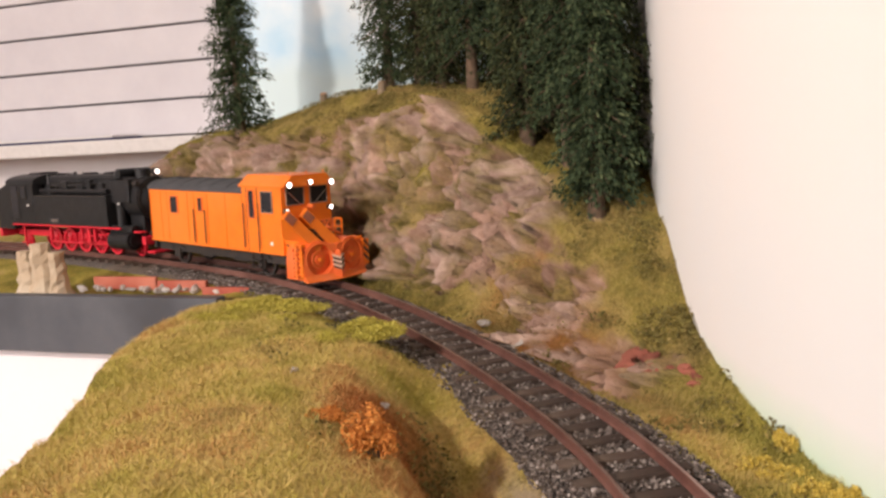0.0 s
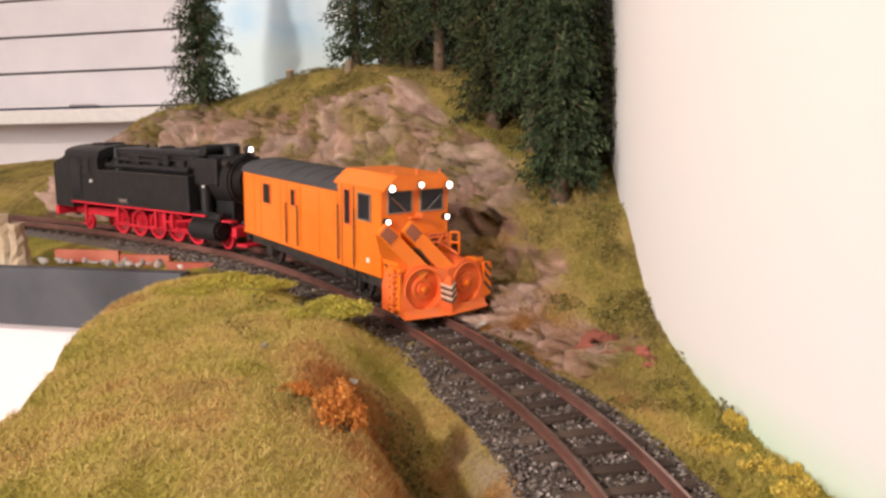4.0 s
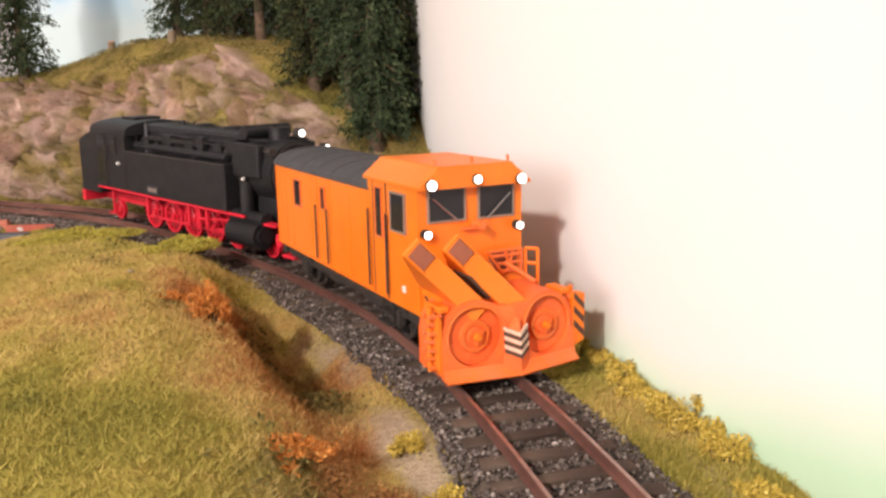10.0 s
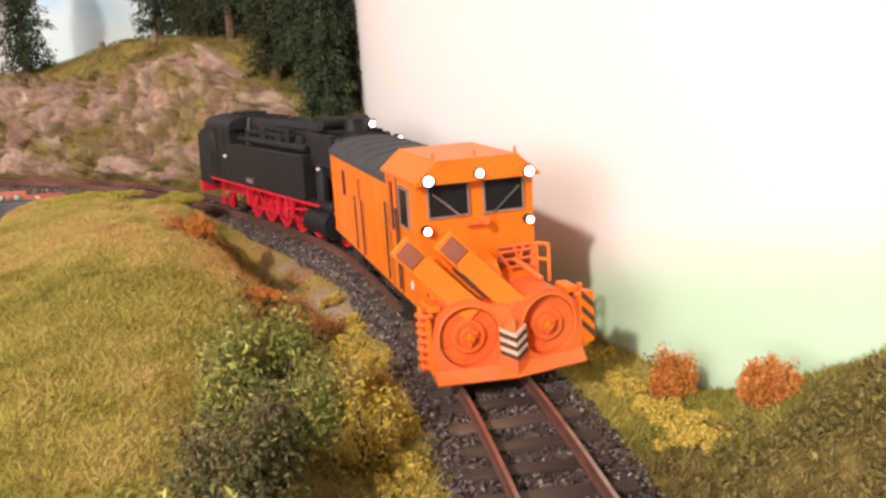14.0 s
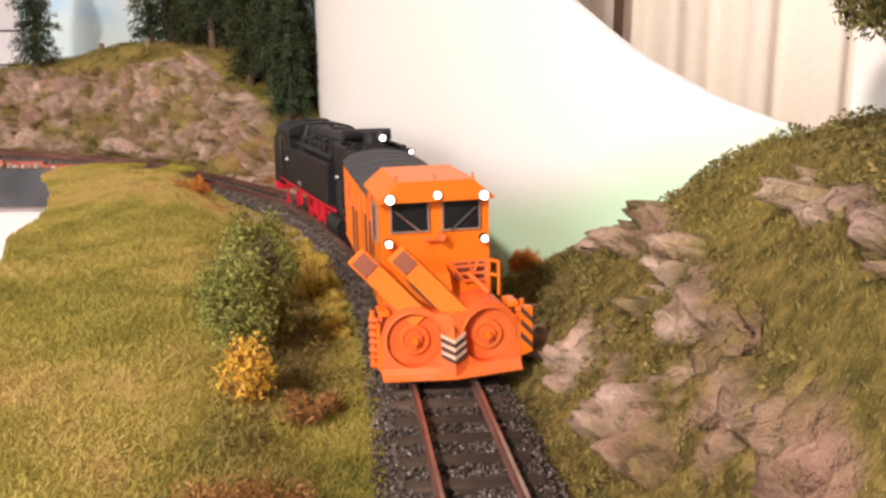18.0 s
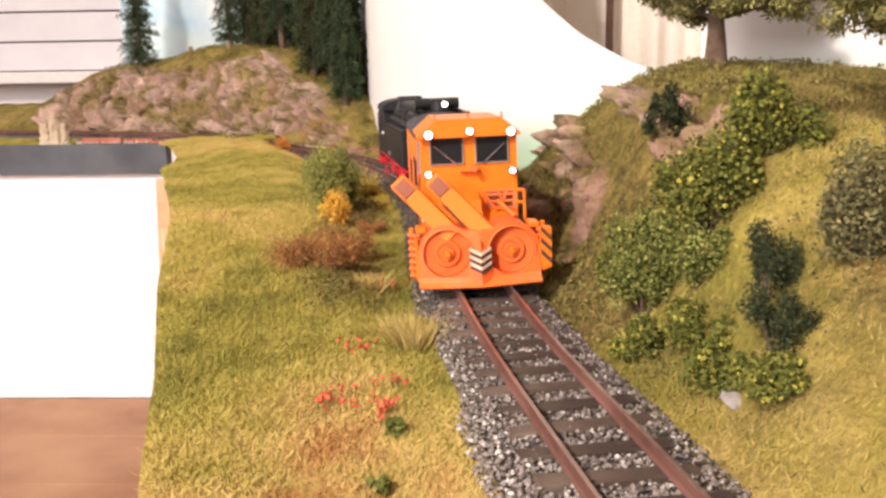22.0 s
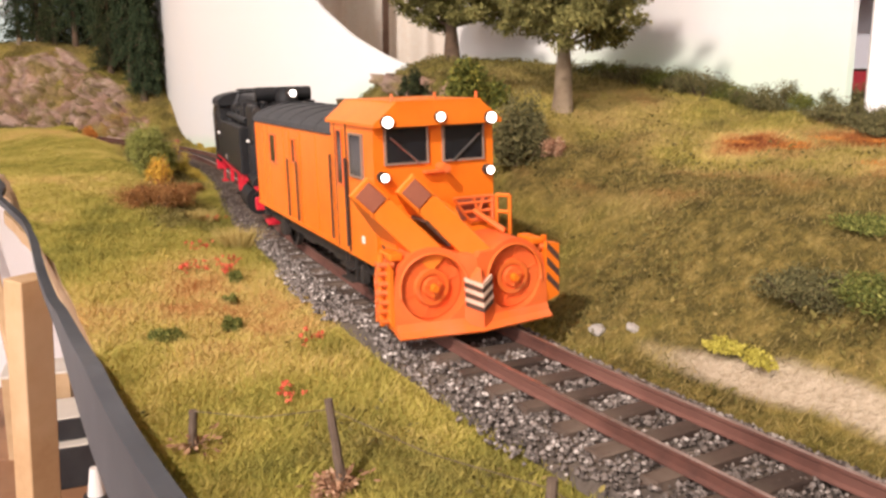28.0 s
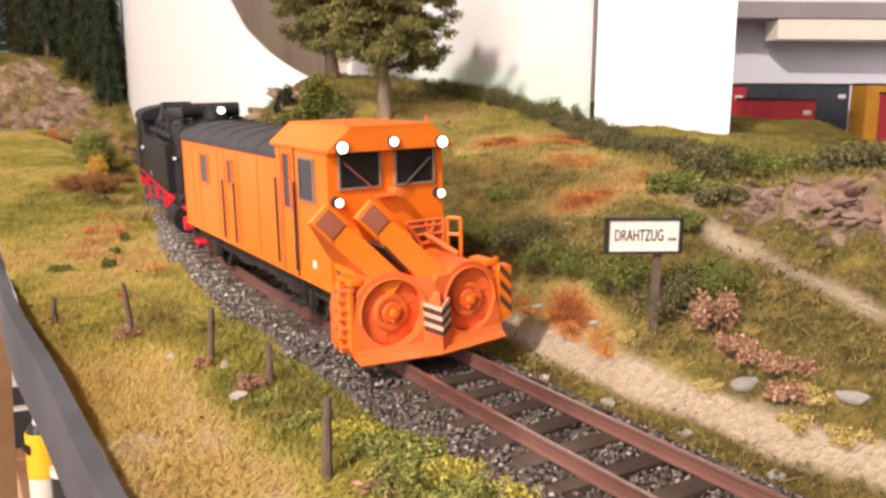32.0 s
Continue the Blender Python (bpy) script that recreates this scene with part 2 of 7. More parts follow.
def nearest(xy):
    """s and d of many points; d is positive on the side of the rock cutting."""
    s, d = np.zeros(len(xy)), np.zeros(len(xy))
    for k in range(0, len(xy), 4000):
        c = xy[k:k + 4000]
        r = c[:, None] - LINE[None]
        i = np.argmin((r ** 2).sum(-1), 1)
        v = c - LINE[i]
        s[k:k + 4000] = RUN[i] + (v * TANGENT[i]).sum(1)
        d[k:k + 4000] = (v * SIDE[i]).sum(1)
    return s, d


def track_height(s):
    """The railheads' height: the line falls gently towards the cutting."""
    return np.interp(s, [1.15, 1.3, 1.38, 1.45, 1.53, 1.62], [0.0125, 0.0105, 0.0085, 0.006, 0.003, 0.0])

# ---- the land ----
def lattice(x, y, seed):
    n = np.sin(x * 127.1 + y * 311.7 + seed * 74.7) * 43758.5453
    return n - np.floor(n)


def value_noise(x, y, seed=0):
    xi, yi = np.floor(x), np.floor(y)
    fx, fy = x - xi, y - yi
    fx, fy = fx * fx * (3 - 2 * fx), fy * fy * (3 - 2 * fy)
    a = lattice(xi, yi, seed) * (1 - fx) + lattice(xi + 1, yi, seed) * fx
    b = lattice(xi, yi + 1, seed) * (1 - fx) + lattice(xi + 1, yi + 1, seed) * fx
    return a * (1 - fy) + b * fy


def fractal(x, y, seed=0, octaves=4, gain=0.5):
    v, amp, tot = 0, 1.0, 0
    for k in range(octaves):
        c, q = math.cos(0.6 * k + 0.3), math.sin(0.6 * k + 0.3)
        v = v + amp * value_noise((c * x - q * y) * 2 ** k, (q * x + c * y) * 2 ** k, seed + 17 * k)
        tot += amp
        amp *= gain
    return v / tot


# cross-sections of the land at stations along the track, on the side of the cutting
RIGHT_D = [0.018, 0.03, 0.045, 0.06, 0.08, 0.10, 0.13, 0.17, 0.23, 0.32, 0.45]
RIGHT = {
    0.05: [5, 5, 5, 3, 0, 0, 0, 0, 0, 0, 0],
    0.80: [5, 6, 8, 14, 24, 32, 40, 46, 50, 50, 50],
    1.05: [5, 5, 12, 28, 62, 92, 114, 122, 128, 130, 130],
    1.20: [4, 4, 12, 30, 65, 92, 118, 142, 152, 155, 150],
    1.35: [2, 2, 10, 28, 58, 98, 130, 136, 138, 140, 140],
    1.45: [-1, -1, 9, 28, 48, 65, 82, 88, 88, 88, 88],
    1.53: [-4, -5, -1, 8, 25, 37, 48, 55, 55, 55, 55],
    1.60: [-7, -9, -9, -8, -4, 6, 18, 22, 22, 22, 22],
    1.75: [-7, -9, -10, -8, -5, 0, 2, 2, 2, 2, 2],
    1.95: [-7, -10, -16, -21, -22, -22, -20, -20, -20, -20, -20],
    2.07: [-7, -9, -6, 6, 18, 28, 38, 46, 50, 50, 50],
    2.17: [-7, -9, 4, 29, 52, 70, 91, 98, 98, 95, 90],
    2.25: [-7, -9, -1, 16, 56, 79, 95, 98, 96, 90, 85],
    2.33: [-7, -9, 2, 29, 66, 80, 87, 86, 82, 76, 70],
    2.39: [-7, -9, -2, 20, 60, 79, 84, 82, 80, 75, 70],
    2.45: [-7, -9, -3, 15, 44, 62, 70, 74, 74, 70, 68],
    2.52: [-7, -10, -4, 12, 33, 46, 50, 54, 61, 66, 64],
    2.58: [-7, -10, -5, 7, 21, 35, 44, 52, 60, 65, 64],
    2.65: [-7, -10, -8, 2, 15, 32, 43, 50, 57, 56, 50],
    2.72: [-7, -10, -9, 0, 15, 30, 42, 49, 56, 54, 46],
    2.78: [-7, -10, -9, 2, 17, 28, 38, 44, 54, 53, 44],
    2.84: [-7, -9, -9, 1, 11, 17, 25, 52, 61, 56, 46],
    2.90: [-7, -8, -9, 1, 12, 16, 21, 54, 63, 60, 50],
    3.10: [-7, -8, -10, -8, 4, 12, 24, 46, 64, 68, 68],
    3.70: [-7, -8, -10, -8, 4, 12, 24, 46, 64, 68, 68],
}
# and on the side of the meadow
LEFT_D = [0.018, 0.03, 0.045, 0.06, 0.08, 0.11, 0.15, 0.20, 0.30]
LEFT = {
    0.05: [5, 4, 1, -3, -5, -6, -6, -6, -6],
    1.28: [4, 1, -2, -5, -6, -6, -6, -6, -6],
    1.40: [1, -2, 2, 9, 12, 12, 10, 8, 5],
    1.55: [-4, -5, 6, 14, 18, 19, 16, 10, 5],
    1.63: [-7, -12, -20, 0, 15, 20, 17, 12, 6],
    1.67: [-7, -16, -33, -24, 10, 19, 17, 12, 6],
    1.71: [-7, -13, -27, -24, 8, 19, 18, 12, 6],
    1.76: [-7, -10, -16, -13, 7, 17, 16, 11, 5],
    1.82: [-7, -9, -12, -9, 6, 14, 15, 10, 4],
    1.95: [-7, -8, -12, -10, 0, 10, 12, 8, 2],
    2.15: [-7, -8, -8, -4, 2, 6, 6, 2, 0],
    2.30: [-7, -10, -10, -6, -2, 0, 0, -2, -5],
    2.45: [-7, -11, -12, -11, -10, -8, -8, -10, -10],
    2.70: [-7, -12, -15, -17, -19, -20, -20, -20, -20],
    3.70: [-7, -12, -15, -17, -19, -20, -20, -20, -20],
}
# how far the land reaches on each side: station, metres
RIGHT_END = [(0.05, 0.36), (1.40, 0.34), (1.5, 0.175), (1.58, 0.12), (1.65, 0.082), (1.75, 0.074), (1.9, 0.084), (2.0, 0.12), (2.1, 0.19), (2.2, 0.28), (2.35, 0.42), (2.5, 0.46), (3.7, 0.5)]
LEFT_END = [(0.05, 0.27), (0.6, 0.25), (0.8, 0.205), (1.0, 0.155), (1.09, 0.125), (1.2, 0.08), (1.28, 0.048), (1.31, 0.042), (1.36, 0.09), (1.42, 0.14), (1.5, 0.168), (1.65, 0.2), (1.77, 0.213), (1.85, 0.228), (2.0, 0.214), (2.2, 0.177), (2.44, 0.129),
            (2.6, 0.110), (2.72, 0.101), (2.85, 0.101), (3.0, 0.099), (3.7, 0.099)]


def station_heights(table, cols, s, d):
    keys = sorted(table)
    z = np.array([table[k] for k in keys], float) * 0.001
    fs = np.interp(s, keys, np.arange(len(keys)))
    i = np.clip(np.floor(fs).astype(int), 0, len(keys) - 2)
    f = fs - i
    f = f * f * (3 - 2 * f)
    fd = np.interp(d, cols, np.arange(len(cols)))
    j = np.clip(np.floor(fd).astype(int), 0, len(cols) - 2)
    g = fd - j
    a = z[i, j] * (1 - g) + z[i, j + 1] * g
    b = z[i + 1, j] * (1 - g) + z[i + 1, j + 1] * g
    return a * (1 - f) + b * f


def base_height(s, d):
    return np.where(d > 0, station_heights(RIGHT, RIGHT_D, s, np.abs(d)), station_heights(LEFT, LEFT_D, s, np.abs(d)))


def bell(v, centre, width):
    return np.exp(-((v - centre) / width) ** 2)


def rockiness(s, d):
    """1 on bare rock, 0 on turf."""
    n = (fractal(s * 26, d * 42, 3, 5, 0.6) - 0.5) * 2.0
    fine = (fractal(s * 44, d * 62, 13, 5, 0.6) - 0.5) * 2.2
    back = np.clip(1.5 - np.abs((s - 1.20) / 0.29) ** 3, 0, 1) * np.clip((d - 0.034) / 0.012, 0, 1) * np.clip((0.134 - d) / 0.016, 0, 1) * 0.95
    slope = bell(s, 1.54, 0.095) * np.clip((d - 0.027) / 0.01, 0, 1) * np.clip((0.10 - d) / 0.03, 0, 1) * 0.72
    cut = np.clip(1.5 - np.abs((s - 2.26) / 0.19) ** 3, 0, 1) * np.clip((d - 0.036) / 0.008, 0, 1) * np.clip((0.125 - d) / 0.02, 0, 1) * (0.45 + 0.28 * np.sin(d * 165 + s * 26 + 1.0))
    cut = cut - 0.12 * np.clip((s - 2.3) / 0.1, 0, 1) - 0.10 - 0.7 * np.clip((s - 2.33) / 0.04, 0, 1) * np.clip((0.066 - d) / 0.01, 0, 1)
    foot = np.clip(1.5 - np.abs((s - 2.17) / 0.10) ** 3, 0, 1) * bell(d, 0.052, 0.009) * 0.55
    cut = np.maximum(cut, foot)
    far = bell(s, 2.86, 0.10) * bell(d, 0.160, 0.015) * 0.95
    tan = bell(s, 2.386, 0.022) * bell(d, 0.088, 0.012)
    top = np.maximum.reduce([back, slope, cut, far, tan])
    return np.clip((top + np.where(s < 1.7, n, fine) * np.clip(top * 3, 0, 1) - 0.40) * 5, 0, 1) * (d > 0)


def redness(x, y):
    """1 on the rust-red patches of the slope by the sign."""
    spots = ((0.9, 0.231, 0.014, -0.379, 0.026), (1.0, 0.246, 0.012, -0.42, 0.032), (0.9, 0.283, 0.022, -0.337, 0.026), (0.9, 0.292, 0.026, -0.180, 0.030), (0.9, 0.328, 0.022, -0.200, 0.044), (0.8, 0.316, 0.018, -0.335, 0.050), (0.7, 0.304, 0.020, -0.265, 0.045), (0.5, 0.398, 0.03, -0.23, 0.05))
    broken = 0.35 + 1.3 * fractal(x * 70, y * 70, 83, 4, 0.6)
    return np.maximum.reduce([w * bell(x, x0, xw) * bell(y, y0, yw) for w, x0, xw, y0, yw in spots]) * np.clip(broken, 0, 1.15)


def brown_band(s, d):
    """1 along the dark brown strip below the crest of the golden slope."""
    return bell(d, 0.098 + (s - 2.495) * 0.17, 0.015) * np.clip((s - 2.46) / 0.03, 0, 1) * np.clip((2.70 - s) / 0.06, 0, 1)


def straw_patch(s, d):
    """1 on the trodden straw-coloured grass by the fence."""
    n = (fractal(s * 34, d * 34, 87, 4, 0.6) - 0.5) * 2
    ends = np.clip((s - 2.68) / 0.045 + n * 0.4, 0, 1) * np.clip((3.0 - s) / 0.06, 0, 1)
    return np.where(d < 0, ends * np.clip((-d - 0.054) / 0.012 + n * 0.45, 0, 1), 0) * 0.92


def mossiness(s, d):
    """1 where dark olive moss and brown litter cover the ground, 0 on clean grass."""
    n = (fractal(s * 30, d * 30, 53, 4, 0.6) - 0.5) * 1.8
    x, y = on_track(s, d)
    right = np.maximum.reduce([0.62 * np.clip((1.72 - s) / 0.1, 0, 1), (0.76 + 0.2 * np.clip((0.085 - d) / 0.03, 0, 1)) * np.clip(1.4 - np.abs((s - 2.23) / 0.21) ** 4, 0, 1), 0.75 * bell(s, 2.62, 0.18) * bell(d, 0.085, 0.05), 1.0 * bell(x, 0.224, 0.028) * bell(y, -0.165, 0.085), 0.95 * bell(x, 0.230, 0.016) * bell(y, -0.322, 0.03), 1.0 * bell(x, 0.249, 0.013) * bell(y, -0.385, 0.028), 0.9 * bell(s, 2.80, 0.07) * bell(d, 0.085, 0.016), 0.95 * bell(x, 0.272, 0.012) * bell(y, -0.432, 0.022), 0.6 * bell(x, 0.345, 0.02) * bell(y, -0.25, 0.06),
                               0.6 * bell(s, 2.88, 0.12) * np.clip((d - 0.13) / 0.03, 0, 1), 0.62 * bell(s, 2.68, 0.14) * np.clip((d - 0.13) / 0.04, 0, 1), 0.2 + np.interp(s, [2.42, 2.47, 2.58, 2.68], [0, 0.30, 0.34, 0.50]) + np.interp(s, [2.45, 2.5, 2.6, 2.68], [0, 0.10, 0.14, 0.40]) * bell(d, 0.095, 0.045), 1.15 * brown_band(s, d)])
    # the first term makes the trench beside the line darker
    left = np.maximum.reduce([0.85 * bell(s, 1.71, 0.10) * bell(d, -0.056, 0.016), 0.62 * bell(s, 1.90, 0.10) * bell(d, -0.07, 0.03), 0.85 * bell(s, 2.28, 0.09) * bell(d, -0.065, 0.026), 0.9 * bell(s, 2.09, 0.11) * bell(d, -0.058, 0.024), 0.5 * bell(s, 1.5, 0.08) * bell(d, -0.04, 0.02), 0.4 * bell(s, 2.68, 0.05) * bell(d, -0.055, 0.02), 0.14 - 0.10 * bell(s, 2.1, 0.25) * np.clip((-d - 0.08) / 0.03, 0, 1)])
    right = right * (1 - 0.9 * np.clip(redness(x, y), 0, 1))
    left = left - 0.2 * bell(s, 2.47, 0.08)
    return np.clip((np.where(d > 0, right, left) + n * 0.5 - 0.24) * 1.6, 0, 1) * (1 - straw_patch(s, d))


def height(s, d, detail=True):
    z = base_height(s, d)
    if detail:
        x, y = s, d
        a = np.clip((np.abs(d) - 0.024) / 0.03, 0, 1)
        z = z + a * (fractal(x * 14, y * 14, 9, 4) - 0.5) * 0.009 + a * (fractal(x * 60, y * 60, 5, 3) - 0.5) * 0.004
    return z


S_ROWS = np.r_[np.arange(0.1, 0.9, 0.008), np.arange(0.9, 1.62, 0.0021), np.arange(1.62, 2.02, 0.004), np.arange(2.02, 2.46, 0.0019), np.arange(2.46, 3.1, 0.0035), np.arange(3.1, 3.6, 0.008)]
r_frac = np.r_[np.linspace(0, 0.38, 96, endpoint=False), np.linspace(0.38, 1, 46)]
l_frac = np.linspace(1, 0, 74)
dr = 0.006 + r_frac[None] * (np.interp(S_ROWS, *zip(*RIGHT_END))[:, None] - 0.006)
dl = -0.006 - l_frac[None] * (np.interp(S_ROWS, *zip(*LEFT_END))[:, None] - 0.006)
D_GRID = np.concatenate([dl, dr], 1)
S_GRID = np.repeat(S_ROWS[:, None], D_GRID.shape[1], 1)
P_GRID = np.moveaxis(np.array([on_track(S_GRID.ravel(), 0)[k].reshape(S_GRID.shape) for k in (0, 1)]), 0, -1)
ri = np.interp(S_ROWS, RUN, np.arange(len(RUN)))
N_ROWS = np.stack([np.interp(ri, np.arange(len(RUN)), SIDE[:, k]) for k in (0, 1)], 1)
XY_GRID = P_GRID + D_GRID[..., None] * N_ROWS[:, None]
Z_GRID = height(S_GRID, D_GRID)
ROCK_GRID = rockiness(S_GRID, D_GRID)
# broken, blocky faces where the rock lies bare: pushed out sideways and stepped
def cells(u, v, seed):
    """Broken blocks: each place's block number, its tilted facet and how near it lies to a cleft."""
    best, second, val, facet = np.full(u.shape, 9.0), np.full(u.shape, 9.0), np.zeros(u.shape), np.zeros(u.shape)
    iu, iv = np.floor(u), np.floor(v)
    for du in (-1, 0, 1):
        for dv in (-1, 0, 1):
            cu, cv = iu + du, iv + dv
            a, b = u - cu - lattice(cu, cv, seed), v - cv - lattice(cu, cv, seed + 1)
            q = a * a + b * b
            near = q < best
            second = np.where(near, best, np.minimum(second, q))
            best = np.where(near, q, best)
            val = np.where(near, lattice(cu, cv, seed + 2), val)
            facet = np.where(near, a * (lattice(cu, cv, seed + 3) - 0.5) * 2 + b * (lattice(cu, cv, seed + 4) - 0.5) * 2, facet)
    return val, facet, np.clip(1 - (np.sqrt(second) - np.sqrt(best)) / 0.2, 0, 1)


slope_way = D_GRID * 0.7 + Z_GRID * 0.75
warp = (fractal(S_GRID * 24, slope_way * 24, 61, 4, 0.6) - 0.5) * 1.3
warp2 = (fractal(S_GRID * 24, slope_way * 24, 67, 4, 0.6) - 0.5) * 1.3
big_val, big_facet, big_cleft = cells(S_GRID * 27 + warp, slope_way * 22 + warp2, 101)
mid_val, mid_facet, mid_cleft = cells(S_GRID * 62 + warp * 2, slope_way * 50 + warp2 * 2, 151)
small_val, small_facet, small_cleft = cells(S_GRID * 130 + warp * 3, slope_way * 115 + warp2 * 3, 131)
rough = fractal(S_GRID * 90, slope_way * 110, 21, 4, 0.6) - 0.5
calm = np.interp(S_GRID, [2.0, 2.04, 2.46, 2.5, 2.7, 2.74], [1, 0.9, 0.9, 1, 1, 0.3])
push = ROCK_GRID * (calm * (big_val * 0.013 + big_facet * 0.020 - big_cleft * 0.010) + mid_val * 0.006 + mid_facet * 0.011 - mid_cleft * 0.006 + small_facet * 0.0045 - small_cleft * 0.0015 + rough * 0.0055 - 0.003)
push = push * np.where(S_GRID < 1.7, 1.15, 1.0)
XY_GRID = XY_GRID - (0.9 * push)[..., None] * N_ROWS[:, None]
Z_GRID = Z_GRID + 0.15 * push + ROCK_GRID * ((big_val - 0.5) * 0.005 + mid_facet * 0.004 - mid_cleft * 0.002 + small_facet * 0.003 + rough * 0.003)
land_mesh = grid_mesh("layout_land", np.concatenate([XY_GRID, Z_GRID[..., None]], -1), [])


def tone(s, d):
    """0 fresh green, 0.5 straw, 1 rust brown."""
    n = fractal(s * 9, d * 9, 41, 4) - 0.5
    t = 0.35 + n * 0.85
    t = t + (fractal(s * 45, d * 45, 47, 3) - 0.5) * 0.42
    t = t + np.where(d < 0, 0.25 * bell(s, 1.72, 0.12) * np.clip((0.11 + d) / 0.05, 0, 1) + 0.35 * bell(s, 1.66, 0.035) * bell(d, -0.075, 0.018), 0)
    t = t + np.where(d < 0, -0.1 * bell(s, 2.2, 0.2) - 0.15 * bell(s, 1.45, 0.08) * bell(d, -0.07, 0.03) + 0.32 * bell(s, 1.86, 0.07) * bell(d, -0.06, 0.02), 0)
    t = t + np.where(d < 0, 0.12 * bell(s, 1.60, 0.12) * bell(d, -0.15, 0.06), 0)
    x, y = on_track(s, d)
    red = redness(x, y)
    t = t + np.where(d > 0, 0.62 * red + 0.46 * brown_band(s, d) + 0.34 * bell(s, 1.64, 0.09) * bell(d, 0.041, 0.012) + 0.12 * bell(s, 2.55, 0.14) * bell(d, 0.12, 0.08) - 0.22 * np.clip(1.3 - np.abs((s - 2.22) / 0.2) ** 4, 0, 1) - 0.2 * bell(s, 2.9, 0.12) * np.clip((d - 0.18) / 0.03, 0, 1) + 0.36 * bell(s, 1.56, 0.07) * bell(d, 0.05, 0.025), 0)
    t = t - np.where(d > 0, 0.07 * np.clip((s - 2.42) / 0.1, 0, 1) + 0.42 * bell(x, 0.256, 0.018) * bell(y, -0.296, 0.022) + 0.3 * bell(x, 0.202, 0.010) * bell(y, -0.31, 0.025), 0.06 * np.clip((s - 2.1) / 0.2, 0, 1))
    t = t + np.where(d < 0, 0.22 * bell(s, 2.46, 0.08) * bell(d, -0.065, 0.035) + 0.13 * bell(s, 1.98, 0.2) * np.clip((-d - 0.07) / 0.05, 0, 1), 0)
    # the trodden straw patch by the fence
    t = t - np.where(d > 0, 0.22 * np.clip((d - 0.21) / 0.04, 0, 1) * np.clip((s - 2.5) / 0.1, 0, 1), 0)
    dry = straw_patch(s, d)
    t = t * (1 - dry) + (0.60 + 0.10 * n) * dry
    return np.clip(t, 0, 1)


def sandiness(s, d):
    """1 on the trodden sandy paths beside the line and over the slope."""
    n = (fractal(s * 40, d * 60, 71, 3) - 0.5) * 0.7
    a = np.clip((s - 2.65) / 0.06, 0, 1) * 1.05 * np.exp(-((d - 0.0515 - 0.002 * np.sin(s * 30)) / 0.0062) ** 2)
    line = 0.128 + (s - 2.84) * -0.28
    b = np.exp(-((d - line) / 0.008) ** 2) * np.clip((s - 2.78) / 0.05, 0, 1) * 0.62
    c = 0.45 * bell(s, 1.93, 0.12) * bell(d, 0.045, 0.01)
    e = np.maximum.reduce([0.40 * straw_patch(s, d), 0.75 * bell(s, 1.83, 0.075) * bell(d, -0.037, 0.011), 0.6 * bell(s, 1.70, 0.09) * bell(d, -0.033, 0.008)])
    return np.clip((np.where(d > 0, np.maximum.reduce([a, b, c]), e) + n - 0.3) * 2.2, 0, 1)


TONE_GRID = tone(S_GRID, D_GRID)
# moss and crumbled earth between the rock faces; the colour also darkens along the clefts
patch = np.clip((fractal(S_GRID * 34, slope_way * 32, 211, 4, 0.6) - 0.47) * 4.5, 0, 1)
cover = np.clip(np.maximum(patch * 0.8, big_cleft * 1.0 - 0.25) + mid_cleft * 0.4, 0, 1) * np.clip(ROCK_GRID * 2, 0, 1) * np.interp(S_GRID, [1.7, 1.72, 2.22, 2.30], [1.0, 0.65, 0.65, 1.0])
for key, values in (("rock", ROCK_GRID * (1 - cover)), ("tone", TONE_GRID), ("sand", sandiness(S_GRID, D_GRID)), ("block", np.clip(0.55 * big_val + 0.32 * mid_val + 0.13 * small_val, 0, 1)), ("moss", np.maximum(mossiness(S_GRID, D_GRID), cover * 0.9))):
    land_mesh.attributes.new(key, "FLOAT", "POINT").data.foreach_set("value", np.ascontiguousarray(values.ravel(), dtype=np.float32))


TURF = [(0.0, (0.16, 0.155, 0.036)), (1.0, (0.22, 0.07, 0.025)), (0.22, (0.29, 0.262, 0.056)), (0.38, (0.42, 0.345, 0.085)), (0.55, (0.54, 0.41, 0.15)), (0.70, (0.47, 0.27, 0.10)), (0.85, (0.36, 0.135, 0.04))]


